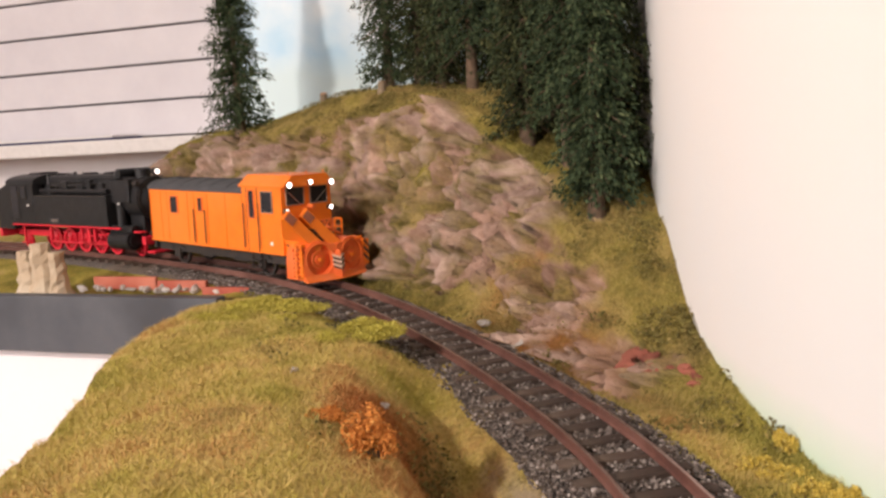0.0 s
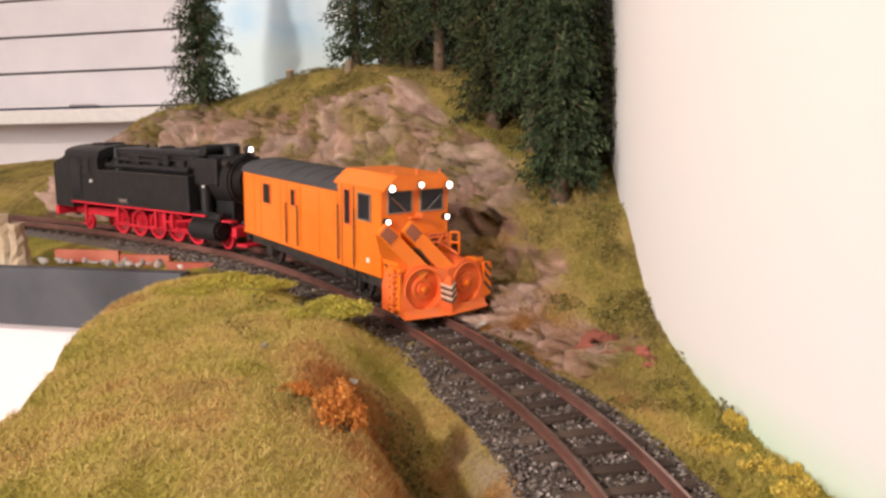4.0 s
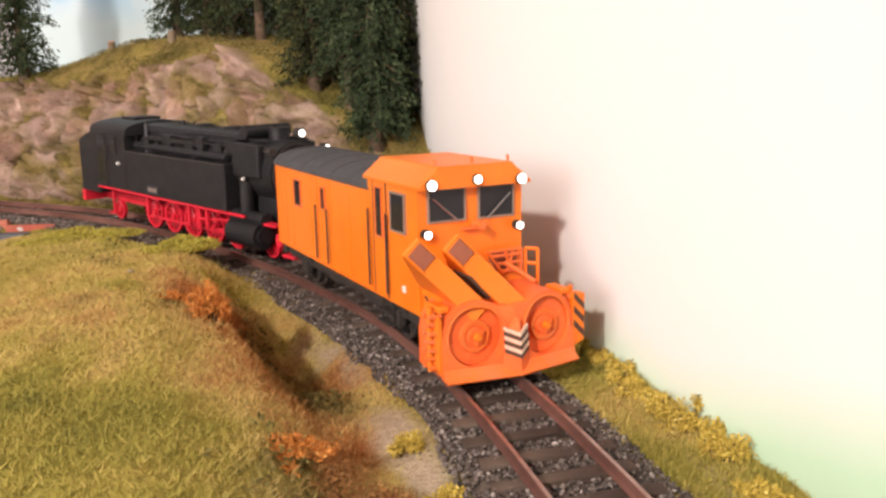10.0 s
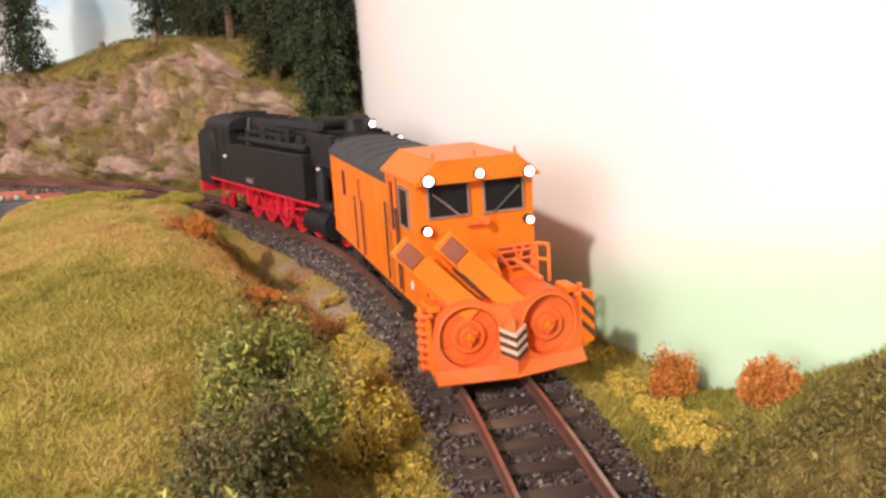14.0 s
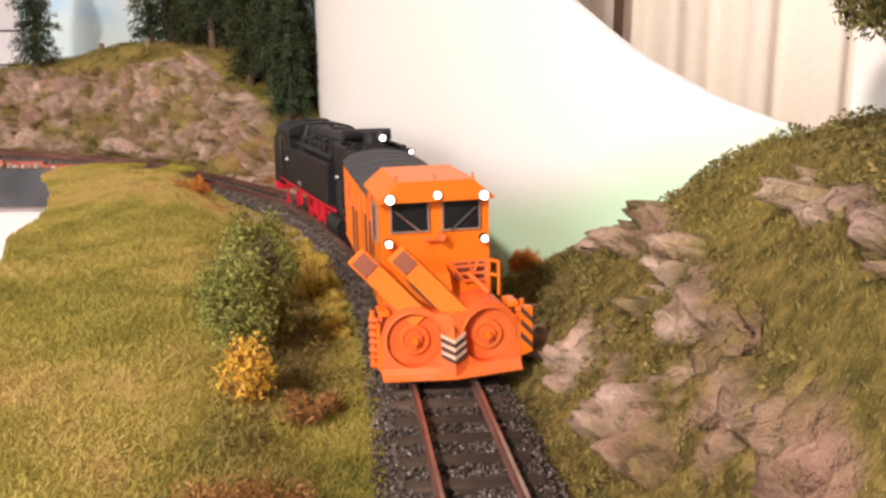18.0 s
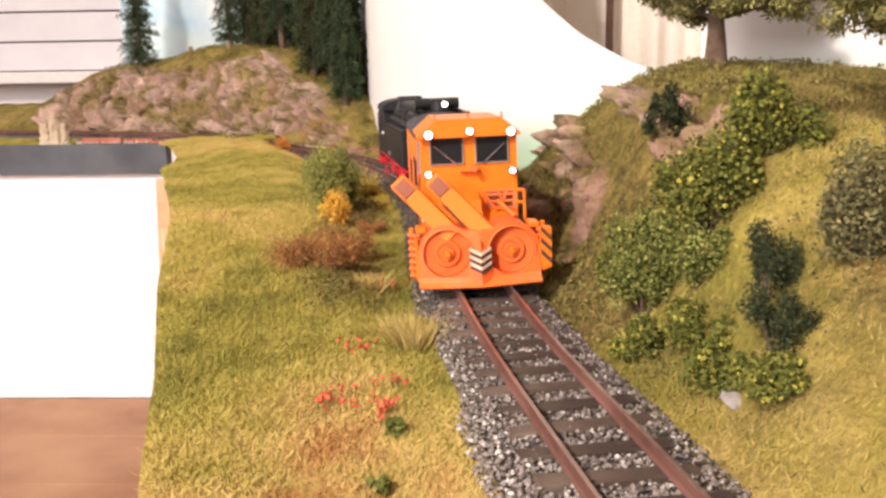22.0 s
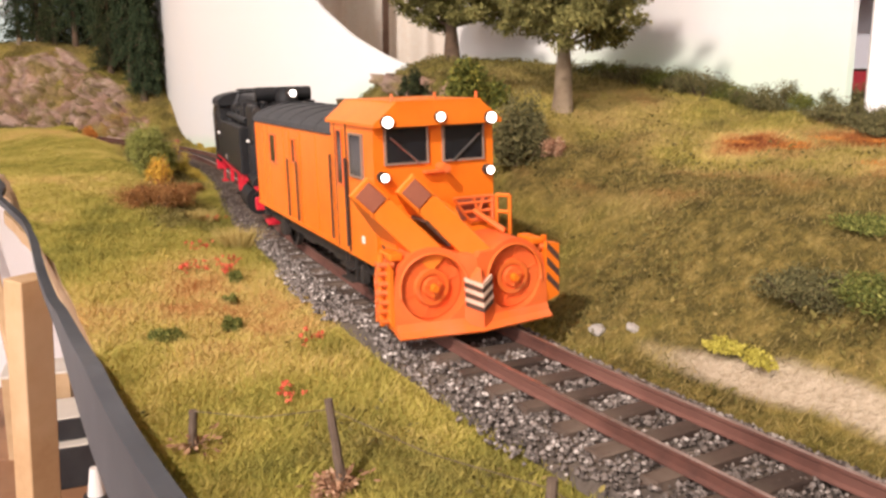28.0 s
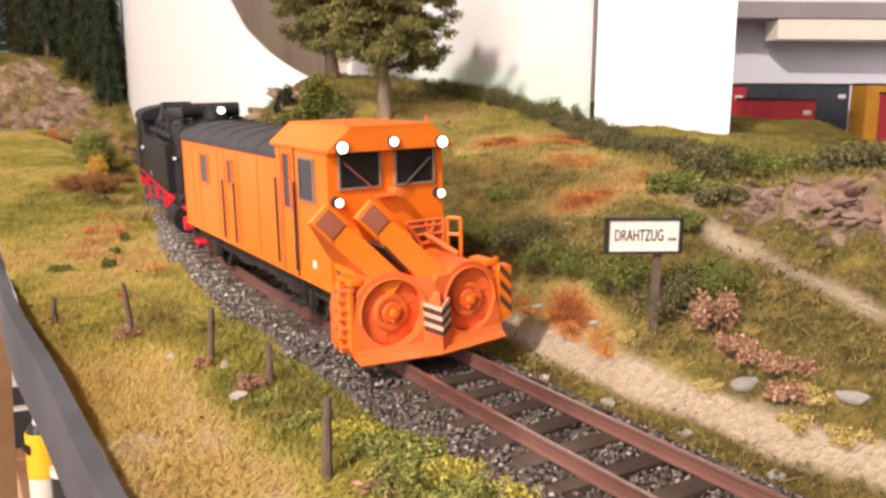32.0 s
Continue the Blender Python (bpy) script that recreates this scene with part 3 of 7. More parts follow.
def land_material():
    m = bpy.data.materials.new("turf_and_rock")
    m.use_nodes = True
    n, ln = m.node_tree.nodes, m.node_tree.links
    b = n["Principled BSDF"]
    b.inputs["Roughness"].default_value, b.inputs["Specular IOR Level"].default_value = 0.95, 0.1
    tc = n.new("ShaderNodeTexCoord")

    def noise_tex(scale, detail, rough=0.6):
        t = n.new("ShaderNodeTexNoise")
        t.inputs["Scale"].default_value, t.inputs["Detail"].default_value, t.inputs["Roughness"].default_value = scale, detail, rough
        ln.new(tc.outputs["Object"], t.inputs["Vector"])
        return t

    def ramp(source, *stops):
        r = n.new("ShaderNodeValToRGB")
        for k, (at, colour) in enumerate(stops):
            e = r.color_ramp.elements[k] if k < 2 else r.color_ramp.elements.new(at)
            e.position, e.color = at, (*colour, 1)
        ln.new(source, r.inputs["Fac"])
        return r.outputs["Color"]

    def attribute(name):
        a = n.new("ShaderNodeAttribute")
        a.attribute_name = name
        return a.outputs["Fac"]

    mottle, fibre, crack = noise_tex(38, 5), noise_tex(420, 4, 0.7), noise_tex(58, 8, 0.7)
    jitter = n.new("ShaderNodeMath")
    jitter.operation = "MULTIPLY_ADD"
    jitter.inputs[1].default_value = 0.6
    ln.new(mottle.outputs["Fac"], jitter.inputs[0])
    ln.new(attribute("tone"), jitter.inputs[2])
    minus = n.new("ShaderNodeMath")
    minus.operation = "SUBTRACT"
    minus.inputs[1].default_value = 0.31
    ln.new(jitter.outputs[0], minus.inputs[0])
    turf = ramp(minus.outputs[0], *TURF)
    dark = n.new("ShaderNodeMix")
    dark.data_type, dark.blend_type = "RGBA", "MULTIPLY"
    dark.inputs[0].default_value = 0.75
    ln.new(turf, dark.inputs[6])
    ln.new(ramp(fibre.outputs["Fac"], (0.3, (0.5, 0.48, 0.44)), (0.62, (1.2, 1.16, 1.08))), dark.inputs[7])
    litter = n.new("ShaderNodeMix")
    litter.data_type = "RGBA"
    ln.new(attribute("moss"), litter.inputs[0])
    ln.new(dark.outputs[2], litter.inputs[6])
    ln.new(ramp(noise_tex(110, 6, 0.75).outputs["Fac"], (0.3, (0.05, 0.04, 0.014)), (0.72, (0.40, 0.30, 0.105)), (0.45, (0.125, 0.10, 0.03)), (0.58, (0.25, 0.185, 0.055))), litter.inputs[7])
    stone = ramp(crack.outputs["Fac"], (0.25, (0.16, 0.10, 0.078)), (0.75, (0.64, 0.52, 0.45)), (0.37, (0.38, 0.265, 0.215)), (0.53, (0.51, 0.385, 0.325)))
    tint = n.new("ShaderNodeMix")
    tint.data_type, tint.blend_type = "RGBA", "MULTIPLY"
    tint.inputs[0].default_value = 0.8
    ln.new(stone, tint.inputs[6])
    ln.new(ramp(attribute("block"), (0.2, (0.50, 0.36, 0.28)), (0.8, (1.3, 1.2, 1.12)), (0.38, (1.0, 0.80, 0.68)), (0.58, (0.78, 0.70, 0.66))), tint.inputs[7])
    stone = tint.outputs[2]
    mix = n.new("ShaderNodeMix")
    mix.data_type = "RGBA"
    ln.new(attribute("rock"), mix.inputs[0])
    ln.new(litter.outputs[2], mix.inputs[6])
    ln.new(stone, mix.inputs[7])
    sand = n.new("ShaderNodeMix")
    sand.data_type = "RGBA"
    ln.new(attribute("sand"), sand.inputs[0])
    ln.new(mix.outputs[2], sand.inputs[6])
    ln.new(ramp(fibre.outputs["Fac"], (0.3, (0.42, 0.33, 0.22)), (0.7, (0.64, 0.53, 0.39))), sand.inputs[7])
    ln.new(sand.outputs[2], b.inputs["Base Color"])
    bump = n.new("ShaderNodeBump")
    bump.inputs["Strength"].default_value, bump.inputs["Distance"].default_value = 1.0, 0.003
    add = n.new("ShaderNodeMath")
    ln.new(fibre.outputs["Fac"], add.inputs[0])
    ln.new(crack.outputs["Fac"], add.inputs[1])
    ln.new(add.outputs[0], bump.inputs["Height"])
    ln.new(bump.outputs["Normal"], b.inputs["Normal"])
    return m


M_LAND = land_material()
land_mesh.materials.append(M_LAND)
land = tagged(new("ground", land_mesh), "model landscape of straw-green turf with bare pinkish rock faces", "ground", kind="structure")


def ground_at(s, d):
    """The place on the land at a station and a distance to the side."""
    p = on_track(s, d)
    return float(p[0]), float(p[1]), float(height(np.array([s]), np.array([d]))[0])

# ---- backdrop boards and room ----
def wall_slab(name, x0, x1, y0, y1, z0, z1, mat, label, category="wall"):
    return tagged(part(name, box(x0, x1, y0, y1, z0, z1), mat), label, category, kind="structure")


def painted(name, base, cloud, low, low_at, low_x=0.0, low_from=0.06, scale=4.0):
    """Board paint: two pale tones in soft clouds, and a wash of a third along the lower edge."""
    m = bpy.data.materials.new(name)
    m.use_nodes = True
    n, ln = m.node_tree.nodes, m.node_tree.links
    b = n["Principled BSDF"]
    b.inputs["Roughness"].default_value, b.inputs["Specular IOR Level"].default_value = 0.9, 0.1
    tc, sep = n.new("ShaderNodeTexCoord"), n.new("ShaderNodeSeparateXYZ")
    ln.new(tc.outputs["Object"], sep.inputs[0])
    no = n.new("ShaderNodeTexNoise")
    no.inputs["Scale"].default_value, no.inputs["Detail"].default_value = scale, 5
    ln.new(tc.outputs["Object"], no.inputs["Vector"])
    r = n.new("ShaderNodeMapRange")
    r.inputs["From Min"].default_value, r.inputs["From Max"].default_value = 0.42, 0.66
    ln.new(no.outputs["Fac"], r.inputs["Value"])
    mix = n.new("ShaderNodeMix")
    mix.data_type = "RGBA"
    mix.inputs[6].default_value, mix.inputs[7].default_value = (*base, 1), (*cloud, 1)
    ln.new(r.outputs["Result"], mix.inputs[0])

    def calc(op, a, k):
        q = n.new("ShaderNodeMath")
        q.operation = op
        ln.new(a, q.inputs[0])
        if isinstance(k, (int, float)):
            q.inputs[1].default_value = k
        else:
            ln.new(k, q.inputs[1])
        return q.outputs[0]
    rise = calc("MULTIPLY", calc("MAXIMUM", calc("SUBTRACT", sep.outputs["X"], low_from), 0.0), low_x)
    wave = calc("MULTIPLY", no.outputs["Fac"], 0.06)
    v = calc("SUBTRACT", calc("SUBTRACT", sep.outputs["Z"], rise), wave)
    r2 = n.new("ShaderNodeMapRange")
    r2.inputs["From Min"].default_value, r2.inputs["From Max"].default_value = low_at + 0.016, low_at - 0.012
    ln.new(v, r2.inputs["Value"])
    mix2 = n.new("ShaderNodeMix")
    mix2.data_type = "RGBA"
    mix2.inputs[7].default_value = (*low, 1)
    ln.new(r2.outputs["Result"], mix2.inputs[0])
    ln.new(mix.outputs[2], mix2.inputs[6])
    ln.new(mix2.outputs[2], b.inputs["Base Color"])
    return m


M_BOARD = painted("painted_white_board", (0.80, 0.78, 0.745), (0.74, 0.77, 0.77), (0.54, 0.77, 0.56), -0.033, 0.5, 0.03)
M_SKY = painted("painted_blue_sky_board", (0.46, 0.68, 0.82), (0.80, 0.86, 0.87), (0.62, 0.76, 0.78), 0.16, 0, 0, 9)
M_BOARD2 = painted("painted_grey_white_board", (0.84, 0.83, 0.81), (0.74, 0.74, 0.74), (0.70, 0.82, 0.70), 0.066, 0, 0, 7)


def board_solid(name, line, top, low, mat, step=0.01, half=8, thick=0.004):
    """A standing board of some thickness along a line, with an upper edge of varying height."""
    bl, br = smooth_line(line, step, half)
    bt = np.gradient(bl, axis=0)
    bt /= np.linalg.norm(bt, axis=1)[:, None]
    bn = np.stack([-bt[:, 1], bt[:, 0]], 1)
    z = top(bl)
    rows = []
    for off, k in ((0, 0), (0, 1), (thick, 1), (thick, 0)):
        rows.append(np.concatenate([bl + bn * off, np.where(k, z, low + 0 * z)[:, None]], 1))
    a = np.stack(rows)
    n = a.shape[1]
    f = [(k * n + i, k * n + i + 1, ((k + 1) % 4) * n + i + 1, ((k + 1) % 4) * n + i) for k in range(4) for i in range(n - 1)]
    f += [(0, n, 2 * n, 3 * n), (4 * n - 1, 3 * n - 1, 2 * n - 1, n - 1)]
    me = bpy.data.meshes.new(name)
    me.from_pydata(a.reshape(-1, 3).tolist(), [], f)
    me.materials.append(mat)
    return me


BOARD_LINE = [(-0.14, 1.27), (-0.11, 1.05), (-0.086, 0.90), (-0.062, 0.80), (-0.034, 0.712), (0.0, 0.63), (0.04, 0.535), (0.088, 0.43), (0.14, 0.335), (0.2, 0.255), (0.27, 0.19)]
tagged(new("backdrop_1", board_solid("backdrop_1", BOARD_LINE, lambda p: np.interp(p[:, 1], [0.19, 0.22, 0.255, 0.28, 0.32, 0.37, 0.42, 0.48, 0.56], [0.080, 0.084, 0.093, 0.103, 0.124, 0.158, 0.215, 0.34, 0.6]), -0.08, M_BOARD)),
       "curved white backdrop board with faint green painted hills", "backdrop", kind="structure")
tagged(new("backdrop_2", board_solid("backdrop_2", [(-0.60, 1.272), (-0.14, 1.275)], lambda p: 0.6 + 0 * p[:, 0], -0.05, M_SKY)), "pale blue painted sky board behind the hill", "backdrop", kind="structure")
tagged(new("backdrop_3", board_solid("backdrop_3", [(0.235, 0.26), (0.28, 0.17), (0.32, 0.05), (0.348, -0.06), (0.361, -0.147)], lambda p: 0.17 + 0.13 * np.clip((0.24 - p[:, 1]) / 0.1, 0, 1), -0.08, M_BOARD2)),
       "pale grey backdrop board with a green painted foot", "backdrop", kind="structure")
tagged(part("backdrop_4", box(0, 0.089, -0.003, 0.003, -0.02, 0.36, 0.0008), material("bare_white_card", (0.93, 0.93, 0.93), 0.8, (0.9, 0.9, 0.9), 8), m=pose(0.362, -0.151, 0, 0, 0, -29)), "plain bright white card standing on the layout", "card", kind="structure")

wall_slab("wall_north", -3.2, 3.0, 2.0, 2.1, -0.85, 1.75, M_WALL, "white plastered room wall")
wall_slab("wall_west", -3.2, -3.1, -3.0, 2.0, -0.85, 1.75, M_WALL, "white plastered room wall")
wall_slab("wall_east", 2.9, 3.0, -3.0, 2.0, -0.85, 1.75, M_WALL, "white plastered room wall")
for k, (x0, x1, z0, z1) in enumerate(((-3.2, -3.05, -0.85, 1.75), (-0.9, 3.0, -0.85, 1.75), (-3.05, -0.9, -0.85, 0.25), (-3.05, -0.9, 1.6, 1.75))):
    wall_slab("wall_south", x0, x1, -3.1, -3.0, z0, z1, M_WALL, "white plastered room wall round the added window")
wall_slab("ceiling", -3.2, 3.0, -3.1, 2.1, 1.75, 1.8, M_WALL, "white plastered ceiling", "ceiling")
wall_slab("floor", -3.2, 3.0, -3.1, 2.1, -0.9, -0.85, M_FLOOR, "brown laminate floor", "floor")

# window with a closed shutter on the far wall
M_SLAT = material("grey_white_shutter_slat", (0.72, 0.70, 0.72), 0.6, (0.66, 0.64, 0.67), 10, blotch=3)
window = thing("window_1", label="window with a closed grey-white slatted shutter and sill", category="window", kind="structure")
part("window_sill", box(-2.3, -0.62, 1.86, 2.0, 0.088, 0.118, 0.004), M_WHITE, window, "white window sill")
for k in range(9):
    part("slat", box(-2.25, -0.66, 1.972, 1.984, 0.122 + k * 0.079, 0.122 + k * 0.079 + 0.0745, 0.003), M_SLAT, window)
part("shutter_back", box(-2.25, -0.66, 1.985, 1.999, 0.118, 0.84), material("dark_shutter_gap", (0.22, 0.2, 0.21), 0.8, (0.18, 0.17, 0.18), 20), window)
book = thing("book", label="closed book with dark blue and pink spine on the sill", category="book")
part("cover", box(-1.75, -1.28, 1.865, 1.96, 0.118, 0.123, 0.001), material("dark_blue_cover", (0.03, 0.04, 0.12), 0.5, (0.05, 0.05, 0.1), 30), book)
part("page_block", box(-1.74, -1.285, 1.868, 1.955, 0.123, 0.127), M_WHITE, book)

# unseen window, added to frame the soft fill light
window2 = thing("window_2", label="unseen white-framed window added round the fill light", category="window", kind="structure")
for x0, x1, z0, z1 in ((-3.05, -0.9, 0.25, 0.30), (-3.05, -0.9, 1.55, 1.6), (-3.05, -3.0, 0.30, 1.55), (-0.95, -0.9, 0.30, 1.55), (-2.0, -1.96, 0.30, 1.55)):
    part("window_frame", box(x0, x1, -3.09, -3.03, z0, z1, 0.004), M_WHITE, window2)
part("window_sill", box(-3.05, -0.9, -3.02, -2.99, 0.22, 0.248, 0.003), M_WHITE, window2)
# unseen lamp fitting, added to give the key light a body
lamp_fix = thing("hanging_lamp", pose(-0.78, -1.35, 0), "unseen white square lamp fitting added over the key light", "lamp")
part("shade", box(-0.1, 0.1, -0.1, 0.1, 1.26, 1.30, 0.004), M_WHITE, lamp_fix)
part("cord", tube((0, 0, 1.30), (0, 0, 1.75), 0.004), M_WHITE, lamp_fix)

# curtain behind the boards, in folds
cs = np.linspace(0, 1, 160)
fold = np.sin(cs * 46) * 0.012 + np.sin(cs * 107 + 1) * 0.005
cpts = np.stack([np.stack([0.02 + cs * 0.62, 1.0 + fold - cs * 0.15, z + 0 * cs], -1) for z in (-0.3, 0.2, 0.7)])
M_CURTAIN = material("beige_curtain_cloth", (0.95, 0.90, 0.81), 0.9, (0.91, 0.83, 0.72), 160, 0.0005, blotch=6)
curtain = new("curtain", grid_mesh("curtain", cpts, [M_CURTAIN]))
sol = curtain.modifiers.new("thickness", "SOLIDIFY")
sol.thickness = 0.003
tagged(curtain, "beige folded curtain hanging behind the boards", "curtain")
tagged(part("dark_batten", box(0.262, 0.272, 0.90, 0.91, -0.3, 0.7, 0.001), material("dark_brown_wood", (0.12, 0.07, 0.045), 0.6, (0.09, 0.05, 0.03), 40)), "narrow dark brown batten before the curtain", "batten")

# board edges, underside and the lower shelf
fascia_far = tagged(part("fascia_1", box(-1.4, -0.384, 0.866, 0.878, -0.043, 0.001, 0.0008), M_FASCIA), "dark blue-grey painted board edge", "fascia", kind="structure")
edge_s = np.arange(1.62, 3.55, 0.01)
edge_line = [tuple(on_track(a, -float(np.interp(a, *zip(*LEFT_END))) - 0.002 + 0.020 * min(1.0, max(0.0, (2.60 - a) / 0.5)))) for a in edge_s]
tagged(new("fascia_2", board_solid("fascia_2", edge_line, lambda p: -0.012 - 0.024 * np.clip((p[:, 1] + 0.25) / 0.2, 0, 1), -0.042, M_FASCIA, 0.01, 6, -0.0055)), "dark grey painted board along the edge of the meadow", "fascia", kind="structure")
M_UNDER = material("white_back_panel", (0.84, 0.82, 0.84), 0.9, (0.82, 0.80, 0.82), 6)
wall_slab("wall_shelf_back", -1.6, 0.3, 0.882, 0.892, -0.40, -0.01, M_UNDER, "white panel closing the space under the board")
M_SHELF = material("brown_wood_plank", (0.36, 0.19, 0.10), 0.55, (0.27, 0.135, 0.07), 16, 0.0003, blotch=5, third=(0.43, 0.25, 0.14), random_value=0.14)
shelf = thing("shelf_board", label="lower shelf of brown wooden planks under the layout", category="shelf", kind="structure")
for k in range(9):
    part("plank", box(-1.6, 0.4, 0.88 - (k + 1) * 0.145 + 0.001, 0.88 - k * 0.145 - 0.001, -0.42, -0.40, 0.0015), M_SHELF, shelf)


def lath(a, b, w1, w2, label):
    """A sawn lath from one point to another."""
    a, b = Vector(a), Vector(b)
    m = Matrix.Translation(a) @ (b - a).to_track_quat("Z", "Y").to_matrix().to_4x4()
    return tagged(part("support_lath", box(-w1 / 2, w1 / 2, -w2 / 2, w2 / 2, 0, (b - a).length, 0.0012), M_PINE, m=m), label, "lath", "pine supports")


lath((-0.330, 0.665, -0.4), (-0.383, 0.843, -0.05), 0.02, 0.016, "slanting bare pine lath under the layout board")
lath((-0.128, 0.142, -0.4), (-0.113, 0.130, -0.062), 0.026, 0.02, "upright bare pine lath carrying the layout board")
lath((-0.110, 0.17, -0.395), (-0.245, 0.47, -0.058), 0.010, 0.012, "thin slanting pine brace under the layout board")
rail_line = [tuple(on_track(a, -float(np.interp(a, *zip(*LEFT_END))) + 0.016)) for a in np.arange(2.2, 3.5, 0.05)]
tagged(new("bearer", board_solid("bearer", rail_line, lambda p: -0.044 + 0 * p[:, 0], -0.060, M_PINE, 0.02, 4, 0.014)), "pale pine bearer along the underside of the board", "bearer")

# the board under the land, its trestle legs, and the feet of the lower shelf
bs_ = np.arange(0.12, 3.56, 0.04)
under = np.stack([on_track(bs_, -(np.interp(bs_, *zip(*LEFT_END)) - 0.02)).T, on_track(bs_, np.interp(bs_, *zip(*RIGHT_END)) - 0.012).T], 1)
under = np.concatenate([under, np.full(under.shape[:2] + (1,), -0.062)], -1)
base_board = new("baseboard", grid_mesh("baseboard", under, [M_PINE], False))
thick = base_board.modifiers.new("thickness", "SOLIDIFY")
thick.thickness, thick.offset = 0.012, 0
tagged(base_board, "pine plywood board carrying the model landscape", "board", kind="structure")
for x, y in ((0.22, 0.08), (0.38, -0.25), (0.42, -0.85), (0.6, -1.2), (-1.3, 1.2), (-0.7, 1.16), (-0.25, 1.1)):
    tagged(part("trestle_leg", box(-0.015, 0.015, -0.015, 0.015, -0.85, -0.068, 0.001), M_PINE, m=pose(x, y, 0, 0, 0, 15)), "square pine leg under the layout board", "leg", "trestle legs")
for x, y in ((-1.55, 0.85), (-1.55, -0.38), (0.35, 0.85), (0.35, -0.38)):
    part("shelf_leg", box(x - 0.02, x + 0.02, y - 0.02, y + 0.02, -0.85, -0.42, 0.001), M_PINE, shelf)


# ---- the train ----
# a vehicle's own axes: x ahead from its nose, y to the side of the cutting, z up from the railhead
def disc(x, y, z, r, depth, n=24, axis="x"):
    a = Vector((x, y, z))
    o = {"x": Vector((depth, 0, 0)), "y": Vector((0, depth, 0)), "z": Vector((0, 0, depth))}[axis]
    return tube(a - o / 2, a + o / 2, r, n=n)


def add_ring(bm, centre, r0, r1, x0, x1, n=28, axis="x"):
    """A round band with an inner and an outer radius."""
    def p(r, a, h):
        c, s = r * math.cos(a), r * math.sin(a)
        v = {"x": (h, c, s), "y": (c, h, s), "z": (c, s, h)}[axis]
        return Vector(centre) + Vector(v)
    loops = [[bm.verts.new(p(r, 2 * math.pi * i / n, h)) for i in range(n)] for r, h in ((r0, x0), (r1, x0), (r1, x1), (r0, x1))]
    for k in range(4):
        a, b = loops[k], loops[(k + 1) % 4]
        for i in range(n):
            bm.faces.new((a[i], a[(i + 1) % n], b[(i + 1) % n], b[i]))
    bmesh.ops.recalc_face_normals(bm, faces=bm.faces[:])
    return bm


def ring(*args, **kw):
    return add_ring(bmesh.new(), *args, **kw)


def spoked_wheel(radius, spokes, width=0.0026, hub=0.0022):
    """A rail wheel about the y axis: tyre with flange, spokes and hub."""
    bm = bmesh.new()
    add_ring(bm, (0, 0, 0), radius * 0.82, radius, -width / 2, width / 2, axis="y")
    for k in range(spokes):
        a = 2 * math.pi * k / spokes
        add_tube(bm, (0, 0, 0), (radius * 0.85 * math.cos(a), 0, radius * 0.85 * math.sin(a)), 0.0006, n=5)
    add_tube(bm, (0, -width * 0.7, 0), (0, width * 0.7, 0), hub, n=10)
    return bm


SLOW_WHEELS, SMALL_WHEELS, BLOWER_WHEELS = [], [], []


def put_wheel(mesh, mat, parent, place, store, label=""):
    w = part("wheel", mesh, mat, parent, label)
    w.matrix_basis = Matrix.Translation(place)
    store.append((w, Vector(place)))
    return w


def framed_window(parent, x, y0, y1, z0, z1, side, depth=0.0006, mat_frame=None, rounding=0.0):
    """A dark pane in a raised rubber frame, on the front (side 'x') or on a flank (side 'y')."""
    t = 0.0007
    bm = bmesh.new()
    for a0, a1, c0, c1 in ((y0 - t, y1 + t, z0 - t, z0), (y0 - t, y1 + t, z1, z1 + t), (y0 - t, y0, z0, z1), (y1, y1 + t, z0, z1)):
        if side == "x":
            add_box(bm, x - depth, x + depth, a0, a1, c0, c1)
        else:
            add_box(bm, a0, a1, x - depth, x + depth, c0, c1)
    f = part("window", bm, mat_frame or M_FRAME, parent, "dark cab window in a pale rubber frame")
    pane = box(x - depth * 0.4, x + depth * 0.4, y0, y1, z0, z1) if side == "x" else box(y0, y1, x - depth * 0.4, x + depth * 0.4, z0, z1)
    part("pane", pane, M_WINDOW, f)
    return f


def fit_scale(vehicle, along, up):
    """Brings a vehicle's drawn dimensions to the model's true length and height."""
    k = Matrix.Diagonal((along, 1, up, 1))
    done = set()
    wheels = {w.name for store in (SLOW_WHEELS, SMALL_WHEELS, BLOWER_WHEELS) for w, _ in store}
    for ob in vehicle.children_recursive:
        b = ob.matrix_basis.copy()
        if ob.name in wheels:
            continue
        if ob.data in done:
            continue
        done.add(ob.data)
        if ob.parent == vehicle and b != Matrix.Identity(4):
            ob.matrix_basis = Matrix.Translation((b.translation.x * along, b.translation.y, b.translation.z * up)) @ b.to_3x3().to_4x4()
        elif b == Matrix.Identity(4) and (ob.parent == vehicle or ob.parent.matrix_basis == Matrix.Identity(4)):
            ob.data.transform(k)
    for store in (SLOW_WHEELS, SMALL_WHEELS, BLOWER_WHEELS):
        for i, (w, place) in enumerate(store):
            if w.parent == vehicle:
                store[i] = (w, Vector((place.x * along, place.y, place.z)))
                w.matrix_basis = Matrix.Translation(store[i][1])


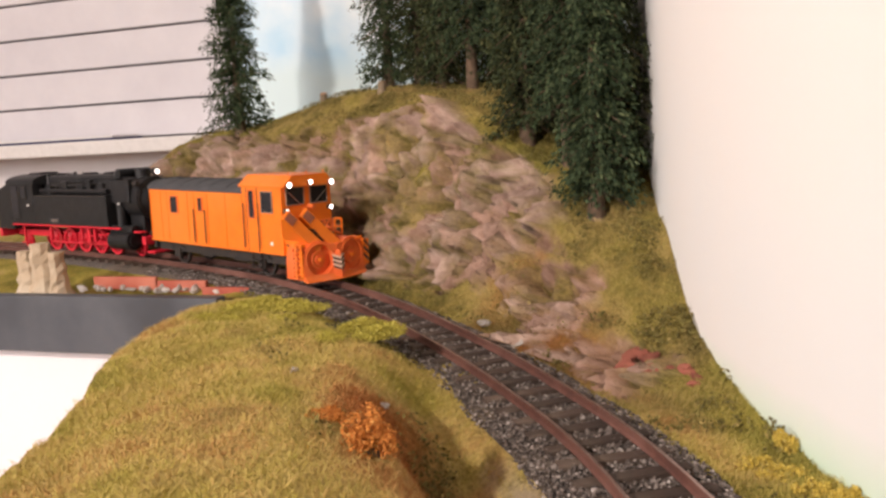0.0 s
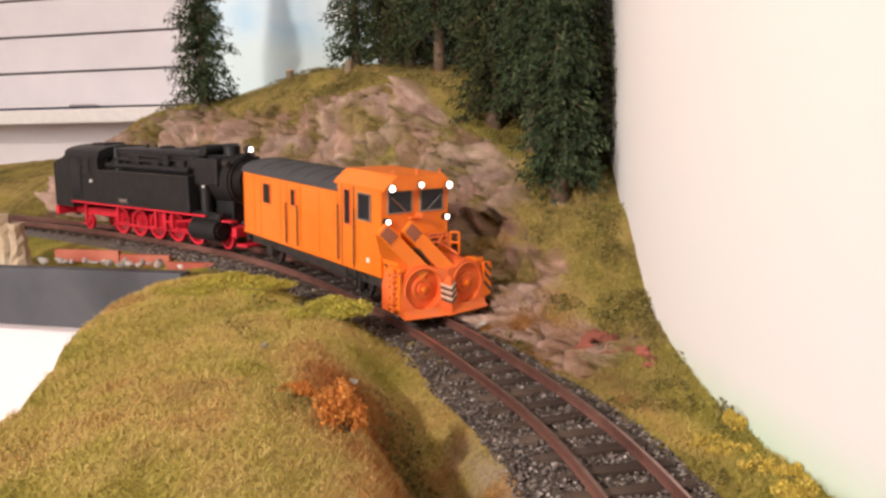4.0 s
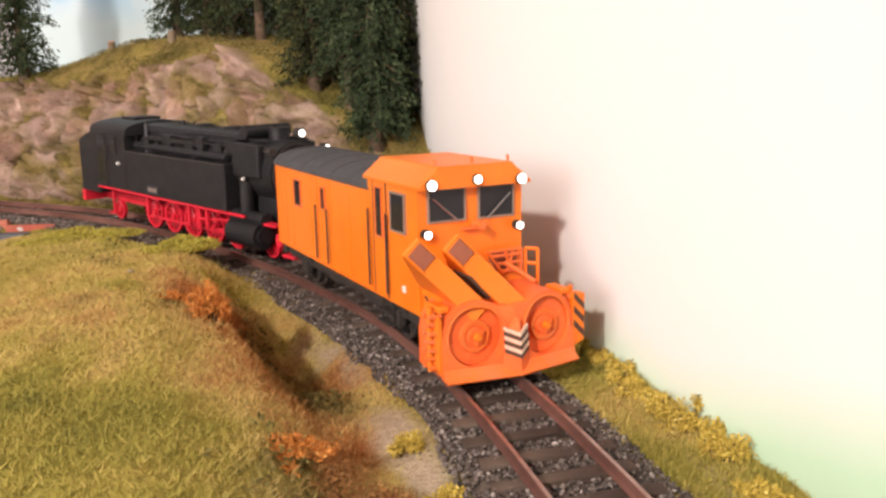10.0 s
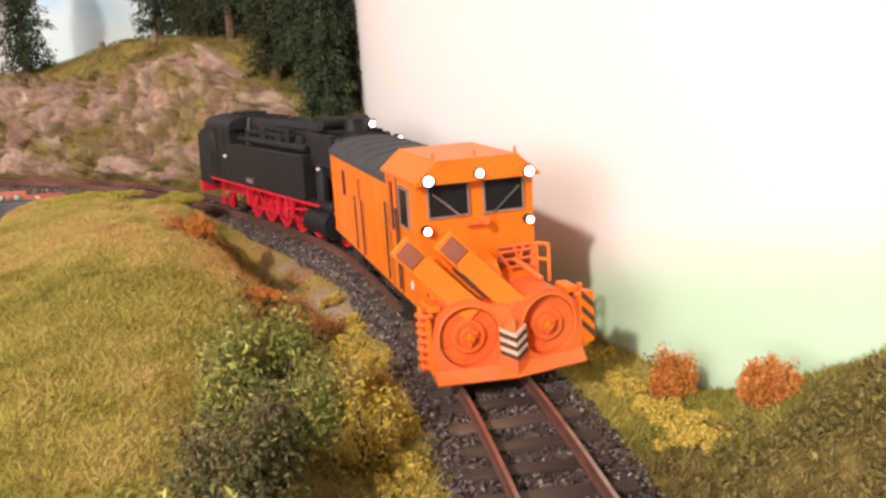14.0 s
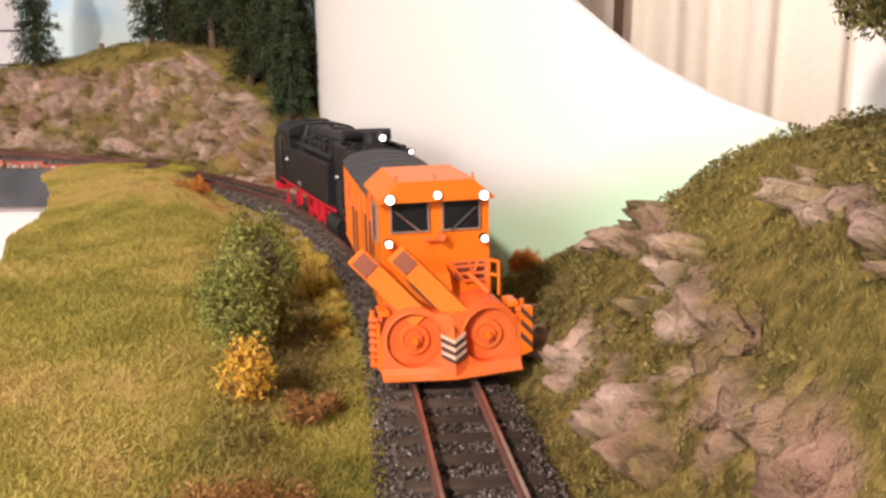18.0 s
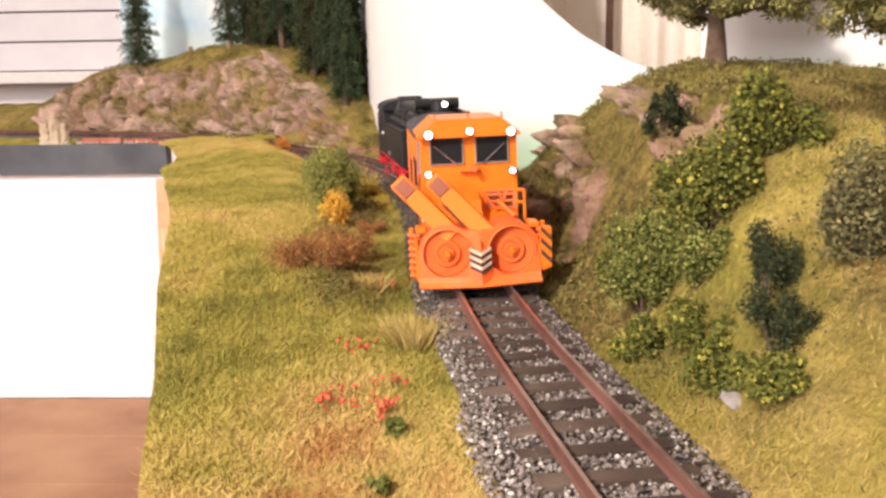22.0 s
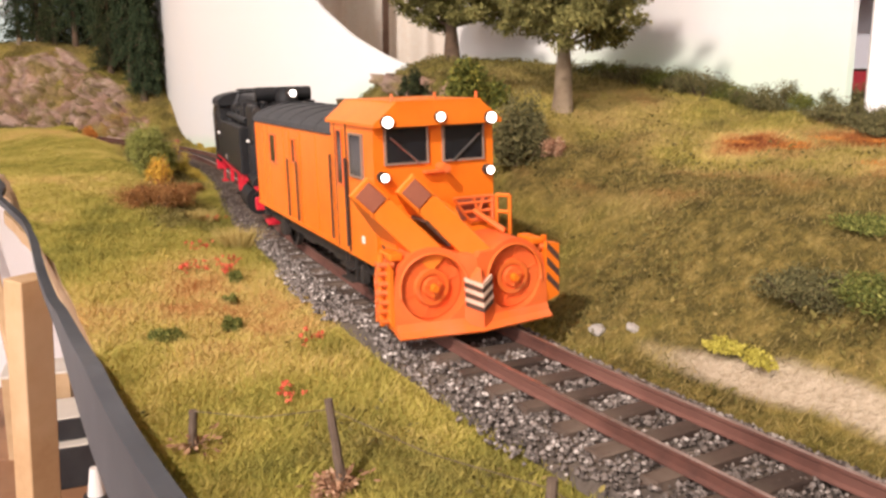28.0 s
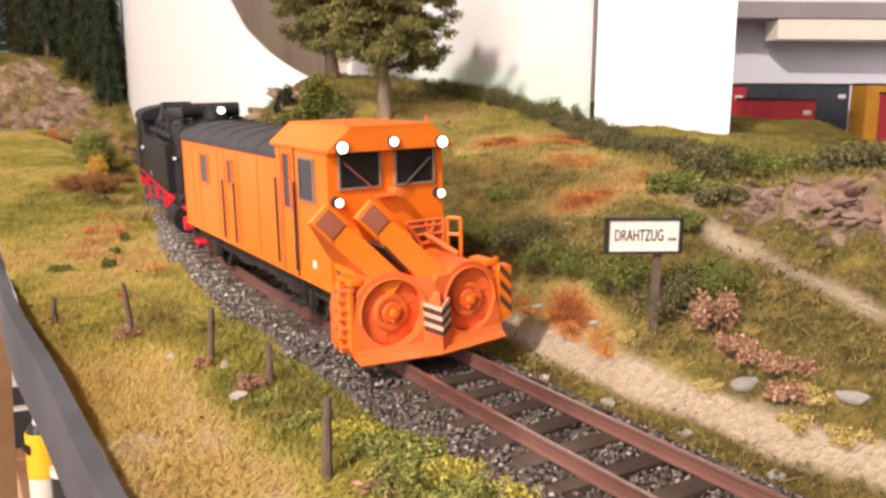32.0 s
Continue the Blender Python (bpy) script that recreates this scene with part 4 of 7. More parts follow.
def build_snow_blower():
    t = thing("snow_blower", label="orange rotary snow blower car with lit headlamps on the rails", category="snow blower")
    w, z0, ze = 0.0215, 0.0185, 0.0610
    xr, xc, xf = -0.2215, -0.0885, -0.042
    # running gear
    part("underframe", box(xr + 0.002, -0.03, -0.0165, 0.0165, 0.0105, z0, 0.0006), M_DARK, t, "black steel underframe")
    wheel = mesh_of("wheel", spoked_wheel(0.0094, 9), M_DARK)
    for x in (-0.075, -0.19):
        part("axle", tube((x, -0.012, 0.0094), (x, 0.012, 0.0094), 0.0014), M_DARK, t)
        for y in (-0.0112, 0.0112):
            put_wheel(wheel, M_DARK, t, (x, y, 0.0094), BLOWER_WHEELS)
        for y in (-0.0165, 0.0165):
            part("axle_box", box(x - 0.004, x + 0.004, y - 0.0018, y + 0.0018, 0.006, 0.0135, 0.0005), M_DARK, t)
            bm = bmesh.new()
            for k in range(4):
                add_box(bm, x - 0.011 + k * 0.0012, x + 0.011 - k * 0.0012, y - 0.001, y + 0.001, 0.0135 + k * 0.0007, 0.0141 + k * 0.0007)
            part("leaf_spring", bm, M_DARK, t)
    for x in (-0.104, -0.15):
        part("equipment_box", box(x - 0.009, x + 0.009, -0.016, -0.010, 0.009, 0.0165, 0.0006), M_DARK, t)
        part("equipment_box", box(x - 0.009, x + 0.009, 0.010, 0.016, 0.009, 0.0165, 0.0006), M_DARK, t)
    for y in (-0.0195, 0.0195):
        bm = bmesh.new()
        for z in (0.007, 0.012):
            add_box(bm, -0.084, -0.072, y - 0.0025, y + 0.0025, z, z + 0.0007)
        for x in (-0.0835, -0.0725):
            add_box(bm, x - 0.0004, x + 0.0004, y - 0.0005, y + 0.0005, 0.007, z0)
        part("step", bm, M_DARK, t, "black footstep below the cab door")
    part("coupler", box(xr - 0.012, xr + 0.003, -0.003, 0.003, 0.011, 0.0155, 0.0008), M_DARK, t)
    part("buffer_beam", box(xr - 0.002, xr + 0.001, -0.019, 0.019, 0.0115, z0, 0.0004), M_DARK, t)
    # rear body with proud panel strips
    body = part("body", box(xr, xc, -w, w, z0, ze, 0.0005), M_ORANGE, t)
    for y in (-w, w):
        for x in (-0.2200, -0.204, -0.194, -0.164, -0.154, -0.136, -0.112, -0.0900):
            part("panel_strip", box(x - 0.0005, x + 0.0005, y - 0.0004, y + 0.0004, z0 + 0.001, ze - 0.001), M_ORANGE, body)
        part("sill_strip", box(xr, xc, y - 0.0006, y + 0.0006, z0, z0 + 0.0014), M_ORANGE, body)
        s = -1 if y < 0 else 1
        framed_window(body, y + s * 0.0004, -0.188, -0.178, 0.0432, 0.0558, "y", mat_frame=M_ORANGE_WORN)
        framed_window(body, y + s * 0.0004, -0.1475, -0.1425, 0.0460, 0.0558, "y", mat_frame=M_ORANGE_WORN)
        for x in (-0.1535, -0.1380):
            part("handrail", tube((x, y + s * 0.0016, 0.021), (x, y + s * 0.0016, 0.047), 0.00045, n=6), M_DARK, body, "thin dark handrail")
    arch = [(-w - 0.0008, ze)] + [(-(w + 0.0008) * math.cos(a), ze + 0.0006 + 0.0078 * math.sin(a)) for a in np.linspace(0, math.pi, 15)] + [(w + 0.0008, ze)]
    roof = part("roof", prism(arch, "x", xr - 0.001, xc + 0.001), M_ROOF, t, "arched dark grey felt roof")
    for x in (-0.216, -0.195, -0.174, -0.153, -0.132, -0.110):
        bm = bmesh.new()
        pts = [(-(w + 0.001) * math.cos(a), ze + 0.0006 + 0.0083 * math.sin(a)) for a in np.linspace(0.12, math.pi - 0.12, 13)]
        low = [(y * 0.99, z - 0.0012) for y, z in pts[::-1]]
        add_prism(bm, pts + low, "x", x - 0.0008, x + 0.0008)
        part("roof_rib", bm, M_ROOF, roof)
    # driver's cab
    cw, zc, zt = 0.0222, 0.0664, 0.0737
    cab = part("cab", prism([(-cw, z0), (cw, z0), (cw, zc), (-cw, zc)], "x", xc, xf), M_ORANGE, t)
    section = [(-cw - 0.0012, zc - 0.0005), (-cw - 0.0012, zc + 0.0006), (-0.0155, zt), (0.0155, zt), (cw + 0.0012, zc + 0.0006), (cw + 0.0012, zc - 0.0005)]
    part("cab_roof", prism(section, "x", xc - 0.002, xf + 0.0045), M_ORANGE, t, "orange cab roof with bevelled flanks")
    part("rain_strip", box(xc - 0.001, xf + 0.0046, -0.0155, 0.0155, zt - 0.0002, zt + 0.0005), M_ORANGE, t)
    for y in (-0.0155, 0.0, 0.0155):
        part("roof_stud", tube((xf + 0.001, y, zt), (xf + 0.001, y, zt + 0.0028), 0.0005, n=6), M_ORANGE_WORN, t)
    framed_window(cab, xf + 0.0003, -0.0178, -0.0033, 0.0538, 0.0652, "x")
    framed_window(cab, xf + 0.0003, 0.0033, 0.0178, 0.0538, 0.0652, "x")
    part("wiper", tube((xf + 0.0012, -0.0062, 0.0532), (xf + 0.0012, -0.0165, 0.0622), 0.00035, n=5), M_STEEL, cab, "thin steel wiper")
    part("wiper", tube((xf + 0.0012, 0.0062, 0.0532), (xf + 0.0012, 0.0165, 0.0622), 0.00035, n=5), M_STEEL, cab, "thin steel wiper")
    for y in (-cw, cw):
        s = -1 if y < 0 else 1
        framed_window(cab, y + s * 0.0004, -0.0645, -0.0525, 0.0485, 0.0625, "y")
        framed_window(cab, y + s * 0.0004, -0.0795, -0.0735, 0.044, 0.0632, "y", mat_frame=M_ORANGE_WORN)
        door = part("door", box(-0.0825, -0.0705, y - 0.0003, y + 0.0003, 0.0195, 0.066), M_ORANGE, cab)
        part("door_gap", box(-0.0832, -0.0825, y - 0.0004, y + 0.0004, 0.0195, 0.066), M_MARK, cab)
        part("door_gap", box(-0.0705, -0.0698, y - 0.0004, y + 0.0004, 0.0195, 0.066), M_MARK, cab)
        for x in (-0.0858, -0.0680):
            part("handrail", tube((x, y + s * 0.0016, 0.022), (x, y + s * 0.0016, 0.054), 0.00045, n=6), M_DARK, cab, "thin dark handrail")
    part("data_plate", box(-0.0565, -0.0540, -cw - 0.0004, -cw, 0.0250, 0.0275), M_WHITE, cab, "small pale data panel")
    # headlamps: three above the windows, two below
    for y, z, r in ((-0.0189, 0.0676, 0.0018), (0.0189, 0.0676, 0.0018), (0.0, 0.0686, 0.0015), (-0.0196, 0.0494, 0.0014), (0.0196, 0.0494, 0.0014)):
        lamp = part("headlamp", disc(xf + (0.004 if z > 0.06 else 0.0015), y, z, r + 0.0004, 0.0032, 20), M_DARK, t, "round headlamp, lit white")
        part("lens", disc(xf + (0.0057 if z > 0.06 else 0.0031), y, z, r, 0.0008, 20), M_LAMP, lamp)
    for y in (-0.0155, 0.0155):
        part("tail_lamp", disc(xf + 0.0014, y, 0.0683, 0.0017, 0.003, 14), M_RUSTRED, t, "unlit red tail lamp")
    part("horn", disc(xf + 0.003, 0.0015, 0.0515, 0.0016, 0.006, 12), M_ORANGE_WORN, t)
    part("horn_bracket", box(xf, xf + 0.003, -0.005, 0.004, 0.0497, 0.0507, 0.0003), M_ORANGE_WORN, t)
    # nose: casing against the cab, slanted chutes, V-shaped plough face with two round mouths
    pw, pb, big = 0.0272, 0.0040, 0.0128
    yd, zd, r = 0.0143, 0.0170, 0.0106

    def face(y, z):
        return -0.0095 - 0.0042 * abs(y) / pw - 0.10 * (z - pb)

    def crown(y):
        q = big * big - (abs(y) - yd) ** 2
        return max(zd + math.sqrt(max(q, 0.0)), 0.0268 if abs(y) < yd else 0.0185)

    part("nose_casing", prism([(xf, z0 - 0.004), (-0.032, 0.008), (-0.032, 0.0270), (xf, 0.0315)], "y", -0.0205, 0.0205), M_ORANGE, t)
    part("chute_backing", prism([(xf, 0.027), (-0.0260, 0.027), (-0.0285, 0.0330), (-0.0330, 0.0375), (xf, 0.0395)], "y", -0.0212, 0.0035), M_ORANGE, t)
    part("casing_strip", prism([(xf + 0.001, 0.0275), (-0.033, 0.0225), (-0.033, 0.0215), (xf + 0.001, 0.0265)], "y", -0.0210, -0.0205), M_MARK, t, "dark curved seam on the casing")
    for k, y in enumerate((-0.0230, -0.0078)):
        m = pose(-0.0240, y, 0.0370, 43, 0, 0)
        h, d = 0.0172, 0.0040
        cb = bmesh.new()
        add_prism(cb, [(-0.0178, -h), (0.0092, -h), (0.0045, h - 0.0105), (0.0022, h), (0.0004, h), (-0.0178, h - 0.021)], "y", -d, d)
        bmesh.ops.bevel(cb, geom=cb.edges[:], offset=0.0003, segments=1, affect="EDGES")
        ch = part("chute", cb, M_ORANGE, t, "square discharge chute leaning sideways", m=m)
        part("flap", box(-0.0003, 0.0003, -0.0031, 0.0031, -0.0037, 0.0037, 0.0002, pose(0.0036, 0, h - 0.0048, 0, -12, 0)), M_RUSTRED, ch, "rust-brown chute flap")
        for e in (-1, 1):
            part("flap_edge", box(-0.0004, 0.0006, e * 0.0035 - 0.0003, e * 0.0035 + 0.0003, -0.0041, 0.0041, 0.0001, pose(0.0036, 0, h - 0.0048, 0, -12, 0)), M_ORANGE, ch)
        # black strip set into the gap between the chutes, standing in for its shade
        if k:
            part("slot", box(-0.006, 0.0058, -d - 0.0009, -d + 0.0001, -h * 0.42, h - 0.0125), M_MARK, ch)
    # red-brown lattice and guard rail beside the chutes
    lattice_bars = [((0.0050, 0.0405), (0.0200, 0.0405)), ((0.0065, 0.0385), (0.0200, 0.0385)), ((0.0085, 0.0355), (0.0200, 0.0355)), ((0.0105, 0.0325), (0.0200, 0.0325)), ((0.0050, 0.0405), (0.0115, 0.0315)),
                    ((0.0125, 0.0405), (0.0155, 0.0320)), ((0.0165, 0.0405), (0.0135, 0.0320)), ((0.0200, 0.0405), (0.0200, 0.0315))]
    for (y0, za), (y1, zb) in lattice_bars:
        part("lattice_bar", tube((-0.0385, y0, za), (-0.0385, y1, zb), 0.0006, n=6), M_ORANGE_WORN, t)
    part("lattice_back", box(xf, xf + 0.0004, 0.0075, 0.0198, 0.0320, 0.0402), M_RUSTRED, t)
    part("cross_brace", tube((-0.037, 0.012, 0.036), (-0.026, 0.018, 0.030), 0.0010, n=8), M_ORANGE_WORN, t)
    hand = bmesh.new()
    for a, b in (((-0.037, 0.0208, 0.028), (-0.037, 0.0208, 0.0408)), ((-0.033, 0.0238, 0.027), (-0.033, 0.0238, 0.0408)), ((-0.037, 0.0208, 0.0408), (-0.033, 0.0238, 0.0408)), ((-0.037, 0.0208, 0.035), (-0.033, 0.0238, 0.035))):
        add_tube(hand, a, b, 0.0007, n=6)
    part("guard_rail", hand, M_ORANGE, t)
    for s in (-1, 1):
        # housing: a flat face with a round mouth, its top arched over the drum
        yc, xb, n = s * yd, -0.0162, 48
        inside = lambda y, z: 0 <= y * s <= pw and pb <= z <= crown(y)
        outer, mouth = [], []
        for i in range(n):
            a = 2 * math.pi * i / n
            ca, sa = math.cos(a), math.sin(a)
            q = r
            while inside(yc + q * ca, zd + q * sa):
                q += 0.0002
            outer.append((yc + q * ca, zd + q * sa))
            mouth.append((yc + r * ca, zd + r * sa))
        bm = bmesh.new()
        a0 = [bm.verts.new((face(y, z), y, z)) for y, z in outer]
        b0 = [bm.verts.new((face(y, z), y, z)) for y, z in mouth]
        c0 = [bm.verts.new((xb - 0.0010, y, z)) for y, z in mouth]
        d0 = [bm.verts.new((-0.0345, y * (0.97 if abs(y) > 0.02 else 1), z)) for y, z in outer]
        for i in range(n):
            j = (i + 1) % n
            bm.faces.new((a0[i], a0[j], b0[j], b0[i]))
            bm.faces.new((b0[i], b0[j], c0[j], c0[i]))
            bm.faces.new((a0[j], a0[i], d0[i], d0[j]))
        bm.faces.new(d0)
        bmesh.ops.recalc_face_normals(bm, faces=bm.faces[:])
        hs = part("fan_housing", bm, M_PLOUGH, t, "orange plough face round a fan")
        # rolled edge over the upper half of the mouth
        rim = bmesh.new()
        arc = [(yc + (r + 0.0003) * math.cos(a), zd + (r + 0.0003) * math.sin(a)) for a in np.linspace(-0.2, math.pi + 0.2, 19)]
        for (y0, za), (y1, zb) in zip(arc, arc[1:]):
            add_tube(rim, (face(y0, za) + 0.0002, y0, za), (face(y1, zb) + 0.0002, y1, zb), 0.0005, n=6)
        part("mouth_rim", rim, M_ORANGE_WORN, hs)
        fan = part("fan_wheel", ring((xb, yc, zd), 0.0005, r - 0.0003, -0.0005, 0.0005, n=36), M_PLOUGH, t, "worn orange fan wheel")
        for k in range(6):
            a = k * math.pi / 3 + 0.3
            part("blade", box(-0.0006, 0.0007, 0.0012, r - 0.0012, -0.0004, 0.0004, 0, pose(xb, yc, zd) @ Matrix.Rotation(a, 4, "X")), M_PLOUGH, fan)
        part("drum", tube((xb, yc, zd), (xb + 0.0014, yc, zd), r * 0.60, r * 0.54, n=30), M_PLOUGH, fan)
        part("ring", ring((xb + 0.0013, yc, zd), 0.0044, 0.0056, -0.0004, 0.0006, n=28), M_ORANGE_WORN, fan)
        part("disc", tube((xb + 0.001, yc, zd), (xb + 0.0024, yc, zd), 0.0036, 0.0030, n=22), M_PLOUGH, fan)
        part("hub", tube((xb + 0.0022, yc, zd), (xb + 0.0045, yc, zd), 0.0015, 0.0011, n=12), M_ORANGE, fan)
        for k in range(3):
            a = k * 2.094 + 0.5
            part("bolt", tube((xb + 0.0022, yc + 0.0026 * math.cos(a), zd + 0.0026 * math.sin(a)), (xb + 0.0030, yc + 0.0026 * math.cos(a), zd + 0.0026 * math.sin(a)), 0.0006, n=8), M_ORANGE_WORN, fan)
        # wing on the outer side: striped plate on one flank, cutting fingers on both
        xw = face(pw, 0.015)
        if s > 0:
            wing = part("wing", prism([(pw, 0.0065), (pw + 0.0052, 0.0085), (pw + 0.0052, 0.0262), (pw + 0.0010, 0.0268), (pw, 0.0250)], "x", xw - 0.0045, xw), M_ORANGE, t, "orange wing with slanting dark stripes")
            for k in range(3):
                z = 0.0118 + k * 0.0052
                part("stripe", prism([(pw + 0.0004, z + 0.0026), (pw + 0.0050, z - 0.0022), (pw + 0.0050, z + 0.0002), (pw + 0.0004, z + 0.0050)], "x", xw, xw + 0.0003), M_MARK, wing)
        else:
            part("wing", prism([(-pw, 0.0045), (-pw - 0.0012, 0.0065), (-pw - 0.0012, 0.0262), (-pw, 0.0240)], "x", xw - 0.0045, xw), M_ORANGE, t)
        for k in range(7):
            z = 0.0070 + k * 0.0030
            part("finger", tube((xw - 0.0025 - 0.0008 * (k % 2), s * (pw - 0.001), z), (xw - 0.0025 - 0.0008 * (k % 2), s * (pw + 0.0040), z + 0.0006), 0.0011, 0.0008, n=8), M_ORANGE_WORN, t)
            part("finger", tube((xw - 0.0075 + 0.0008 * (k % 2), s * (pw - 0.002), z - 0.001), (xw - 0.0075 + 0.0008 * (k % 2), s * (pw + 0.0034), z), 0.0011, 0.0008, n=8), M_ORANGE_WORN, t)
        part("wing_post", tube((xw - 0.0050, s * (pw + 0.0022), 0.0055), (xw - 0.0050, s * (pw + 0.0022), 0.0285), 0.0010, n=8), M_ORANGE, t)
        part("wing_cap", box(xw - 0.012, xw - 0.002, s * (pw - 0.002) - 0.0022, s * (pw - 0.002) + 0.0022, 0.0262, 0.0285, 0.0005), M_ORANGE, t)
    # folded prow between the mouths, with chevron bars lying on its two faces
    wy = 0.0056

    def prow(y, z):
        return face(y, z) + 0.0003 + 0.0022 * (1 - abs(y) / wy)

    bm = bmesh.new()
    levels = ((pb - 0.0006, wy), (0.0120, wy * 0.90), (0.0185, wy * 0.62), (0.0225, wy * 0.1))
    rows = [[bm.verts.new((prow(y, z) if y == 0 else face(y, z) + 0.0003, y, z)) for y in (-half, 0, half)] + [bm.verts.new((face(0, z) - 0.006, 0, z))] for z, half in levels]
    for lo, hi in zip(rows, rows[1:]):
        for i, j in ((0, 1), (1, 2), (2, 3), (3, 0)):
            bm.faces.new((lo[i], lo[j], hi[j], hi[i]))
    bm.faces.new(rows[0][::-1])
    bm.faces.new(rows[-1])
    bmesh.ops.recalc_face_normals(bm, faces=bm.faces[:])
    wedge = part("prow", bm, M_PLOUGH, t)
    for k in range(6):
        z = 0.0086 + k * 0.00155
        bm = bmesh.new()
        for e in (-1, 1):
            quad = [(0, z), (e * 0.0048, z + 0.0021), (e * 0.0048, z + 0.0034), (0, z + 0.0013)]
            fr = [bm.verts.new((prow(y, q) + 0.0006, y, q)) for y, q in quad]
            bk = [bm.verts.new((prow(y, q) - 0.0004, y, q)) for y, q in quad]
            bm.faces.new(fr)
            for i in range(4):
                bm.faces.new((fr[i], fr[(i + 1) % 4], bk[(i + 1) % 4], bk[i]))
        bmesh.ops.recalc_face_normals(bm, faces=bm.faces[:])
        part("chevron", bm, M_CHEVRON if k % 2 else M_MARK, wedge)
    # scraped lip flaring out along the foot of the plough
    bm = bmesh.new()
    rows = []
    for y in np.linspace(-pw, pw, 13):
        y = float(y)
        rows.append([bm.verts.new(v) for v in ((face(y, 0.0068) + 0.0003, y, 0.0068), (face(y, 0.005) + 0.0011, y, 0.0046), (face(y, pb) + 0.0032, y, 0.0030), (face(y, pb) + 0.0028, y, 0.0024), (face(y, pb) - 0.002, y, 0.0036))])
    for lo, hi in zip(rows, rows[1:]):
        for i in range(5):
            bm.faces.new((lo[i], lo[(i + 1) % 5], hi[(i + 1) % 5], hi[i]))
    bm.faces.new(rows[0])
    bm.faces.new(rows[-1][::-1])
    bmesh.ops.recalc_face_normals(bm, faces=bm.faces[:])
    part("lip", bm, M_ORANGE_WORN, t, "scraped orange plough lip")
    return t


def build_locomotive():
    t = thing("steam_locomotive", label="black tank steam locomotive with red frame and wheels on the rails", category="locomotive")
    w = 0.0262
    # frame and beams
    part("frame", box(-0.252, -0.004, -0.009, 0.009, 0.0125, 0.019, 0.0005), M_RED, t, "red plate frame")
    part("front_beam", box(-0.006, -0.001, -0.025, 0.025, 0.0125, 0.0195, 0.0006), M_RED, t, "red front buffer beam")
    part("rear_beam", box(-0.258, -0.253, -0.0255, 0.0255, 0.0125, 0.021, 0.0006), M_RED, t, "red rear buffer beam")
    for x, s in ((-0.001, 1), (-0.258, -1)):
        b = part("buffer", tube((x, 0, 0.0145), (x + s * 0.004, 0, 0.0145), 0.0022), M_DARK, t)
        part("buffer_head", disc(x + s * 0.0045, 0, 0.0145, 0.0048, 0.0016, 20), M_DARK, b)
    part("rail_guard", box(-0.008, 0.004, -0.020, 0.020, 0.0045, 0.0068, 0.0008), M_RED, t, "red snow guard under the front beam")
    # wheels and rods
    drive = mesh_of("wheel", spoked_wheel(0.0111, 12), M_RED)
    small = mesh_of("wheel", spoked_wheel(0.0067, 9), M_RED)
    drivers = [-0.066, -0.0925, -0.119, -0.1455, -0.172]
    for y in (-0.0112, 0.0112):
        s = -1 if y < 0 else 1
        for x in drivers:
            put_wheel(drive, M_RED, t, (x, y, 0.0111), SLOW_WHEELS)
        for x in (-0.028, -0.225):
            put_wheel(small, M_RED, t, (x, y, 0.0067), SMALL_WHEELS)
        yo = y + s * 0.0030
        part("coupling_rod", box(drivers[-1] - 0.003, drivers[0] + 0.003, yo - 0.0005, yo + 0.0005, 0.0078, 0.0098, 0.0002), M_RED, t, "red side rod")
        part("main_rod", box(drivers[2], -0.046, yo + s * 0.0014 - 0.0005, yo + s * 0.0014 + 0.0005, 0.0098, 0.0118, 0.0002, None), M_RED, t)
        cyl = part("cylinder", tube((-0.056, s * 0.0195, 0.0148), (-0.025, s * 0.0195, 0.0148), 0.0082, n=20), M_BLACK, t, "black steam cylinder")
        part("cover", disc(-0.0245, s * 0.0195, 0.0148, 0.0054, 0.0016, 18), M_BLACK, cyl)
        part("valve_chest", tube((-0.056, s * 0.0195, 0.0245), (-0.022, s * 0.0195, 0.0245), 0.0042, n=16), M_BLACK, t)
        part("valve_gear", tube((-0.056, s * 0.0205, 0.0205), (-0.095, s * 0.0205, 0.017), 0.0009, n=6), M_RED, t)
        part("link", box(-0.099, -0.0945, s * 0.0205 - 0.0008, s * 0.0205 + 0.0008, 0.010, 0.027, 0.0003), M_RED, t)
        part("return_crank", tube((-0.119, s * 0.0185, 0.0111), (-0.097, s * 0.0205, 0.012), 0.0008, n=6), M_RED, t)
        part("footplate_edge", box(-0.228, -0.036, s * (w - 0.0016), s * w, 0.0254, 0.0268, 0) if s > 0 else box(-0.228, -0.036, -w, -w + 0.0016, 0.0254, 0.0268, 0), M_RED, t, "red running-board edge")
        for x in (-0.105, -0.083, -0.16):
            part("bracket", box(x - 0.0014, x + 0.0014, s * 0.0225 - 0.0012, s * 0.0225 + 0.0012, 0.012, 0.0245, 0.0002), M_RED, t)
        part("step", box(-0.215, -0.204, s * 0.0235 - 0.002, s * 0.0235 + 0.002, 0.0075, 0.0085), M_RED, t)
        part("step_post", box(-0.2105, -0.2085, s * 0.0235 - 0.0006, s * 0.0235 + 0.0006, 0.0085, 0.024), M_RED, t)
        # long side tanks
        tank = part("side_tank", box(-0.182, -0.055, s * 0.0135, s * w, 0.0268, 0.0555, 0.0008) if s > 0 else box(-0.182, -0.055, -w, -0.0135, 0.0268, 0.0555, 0.0008), M_BLACK, t, "long black side tank")
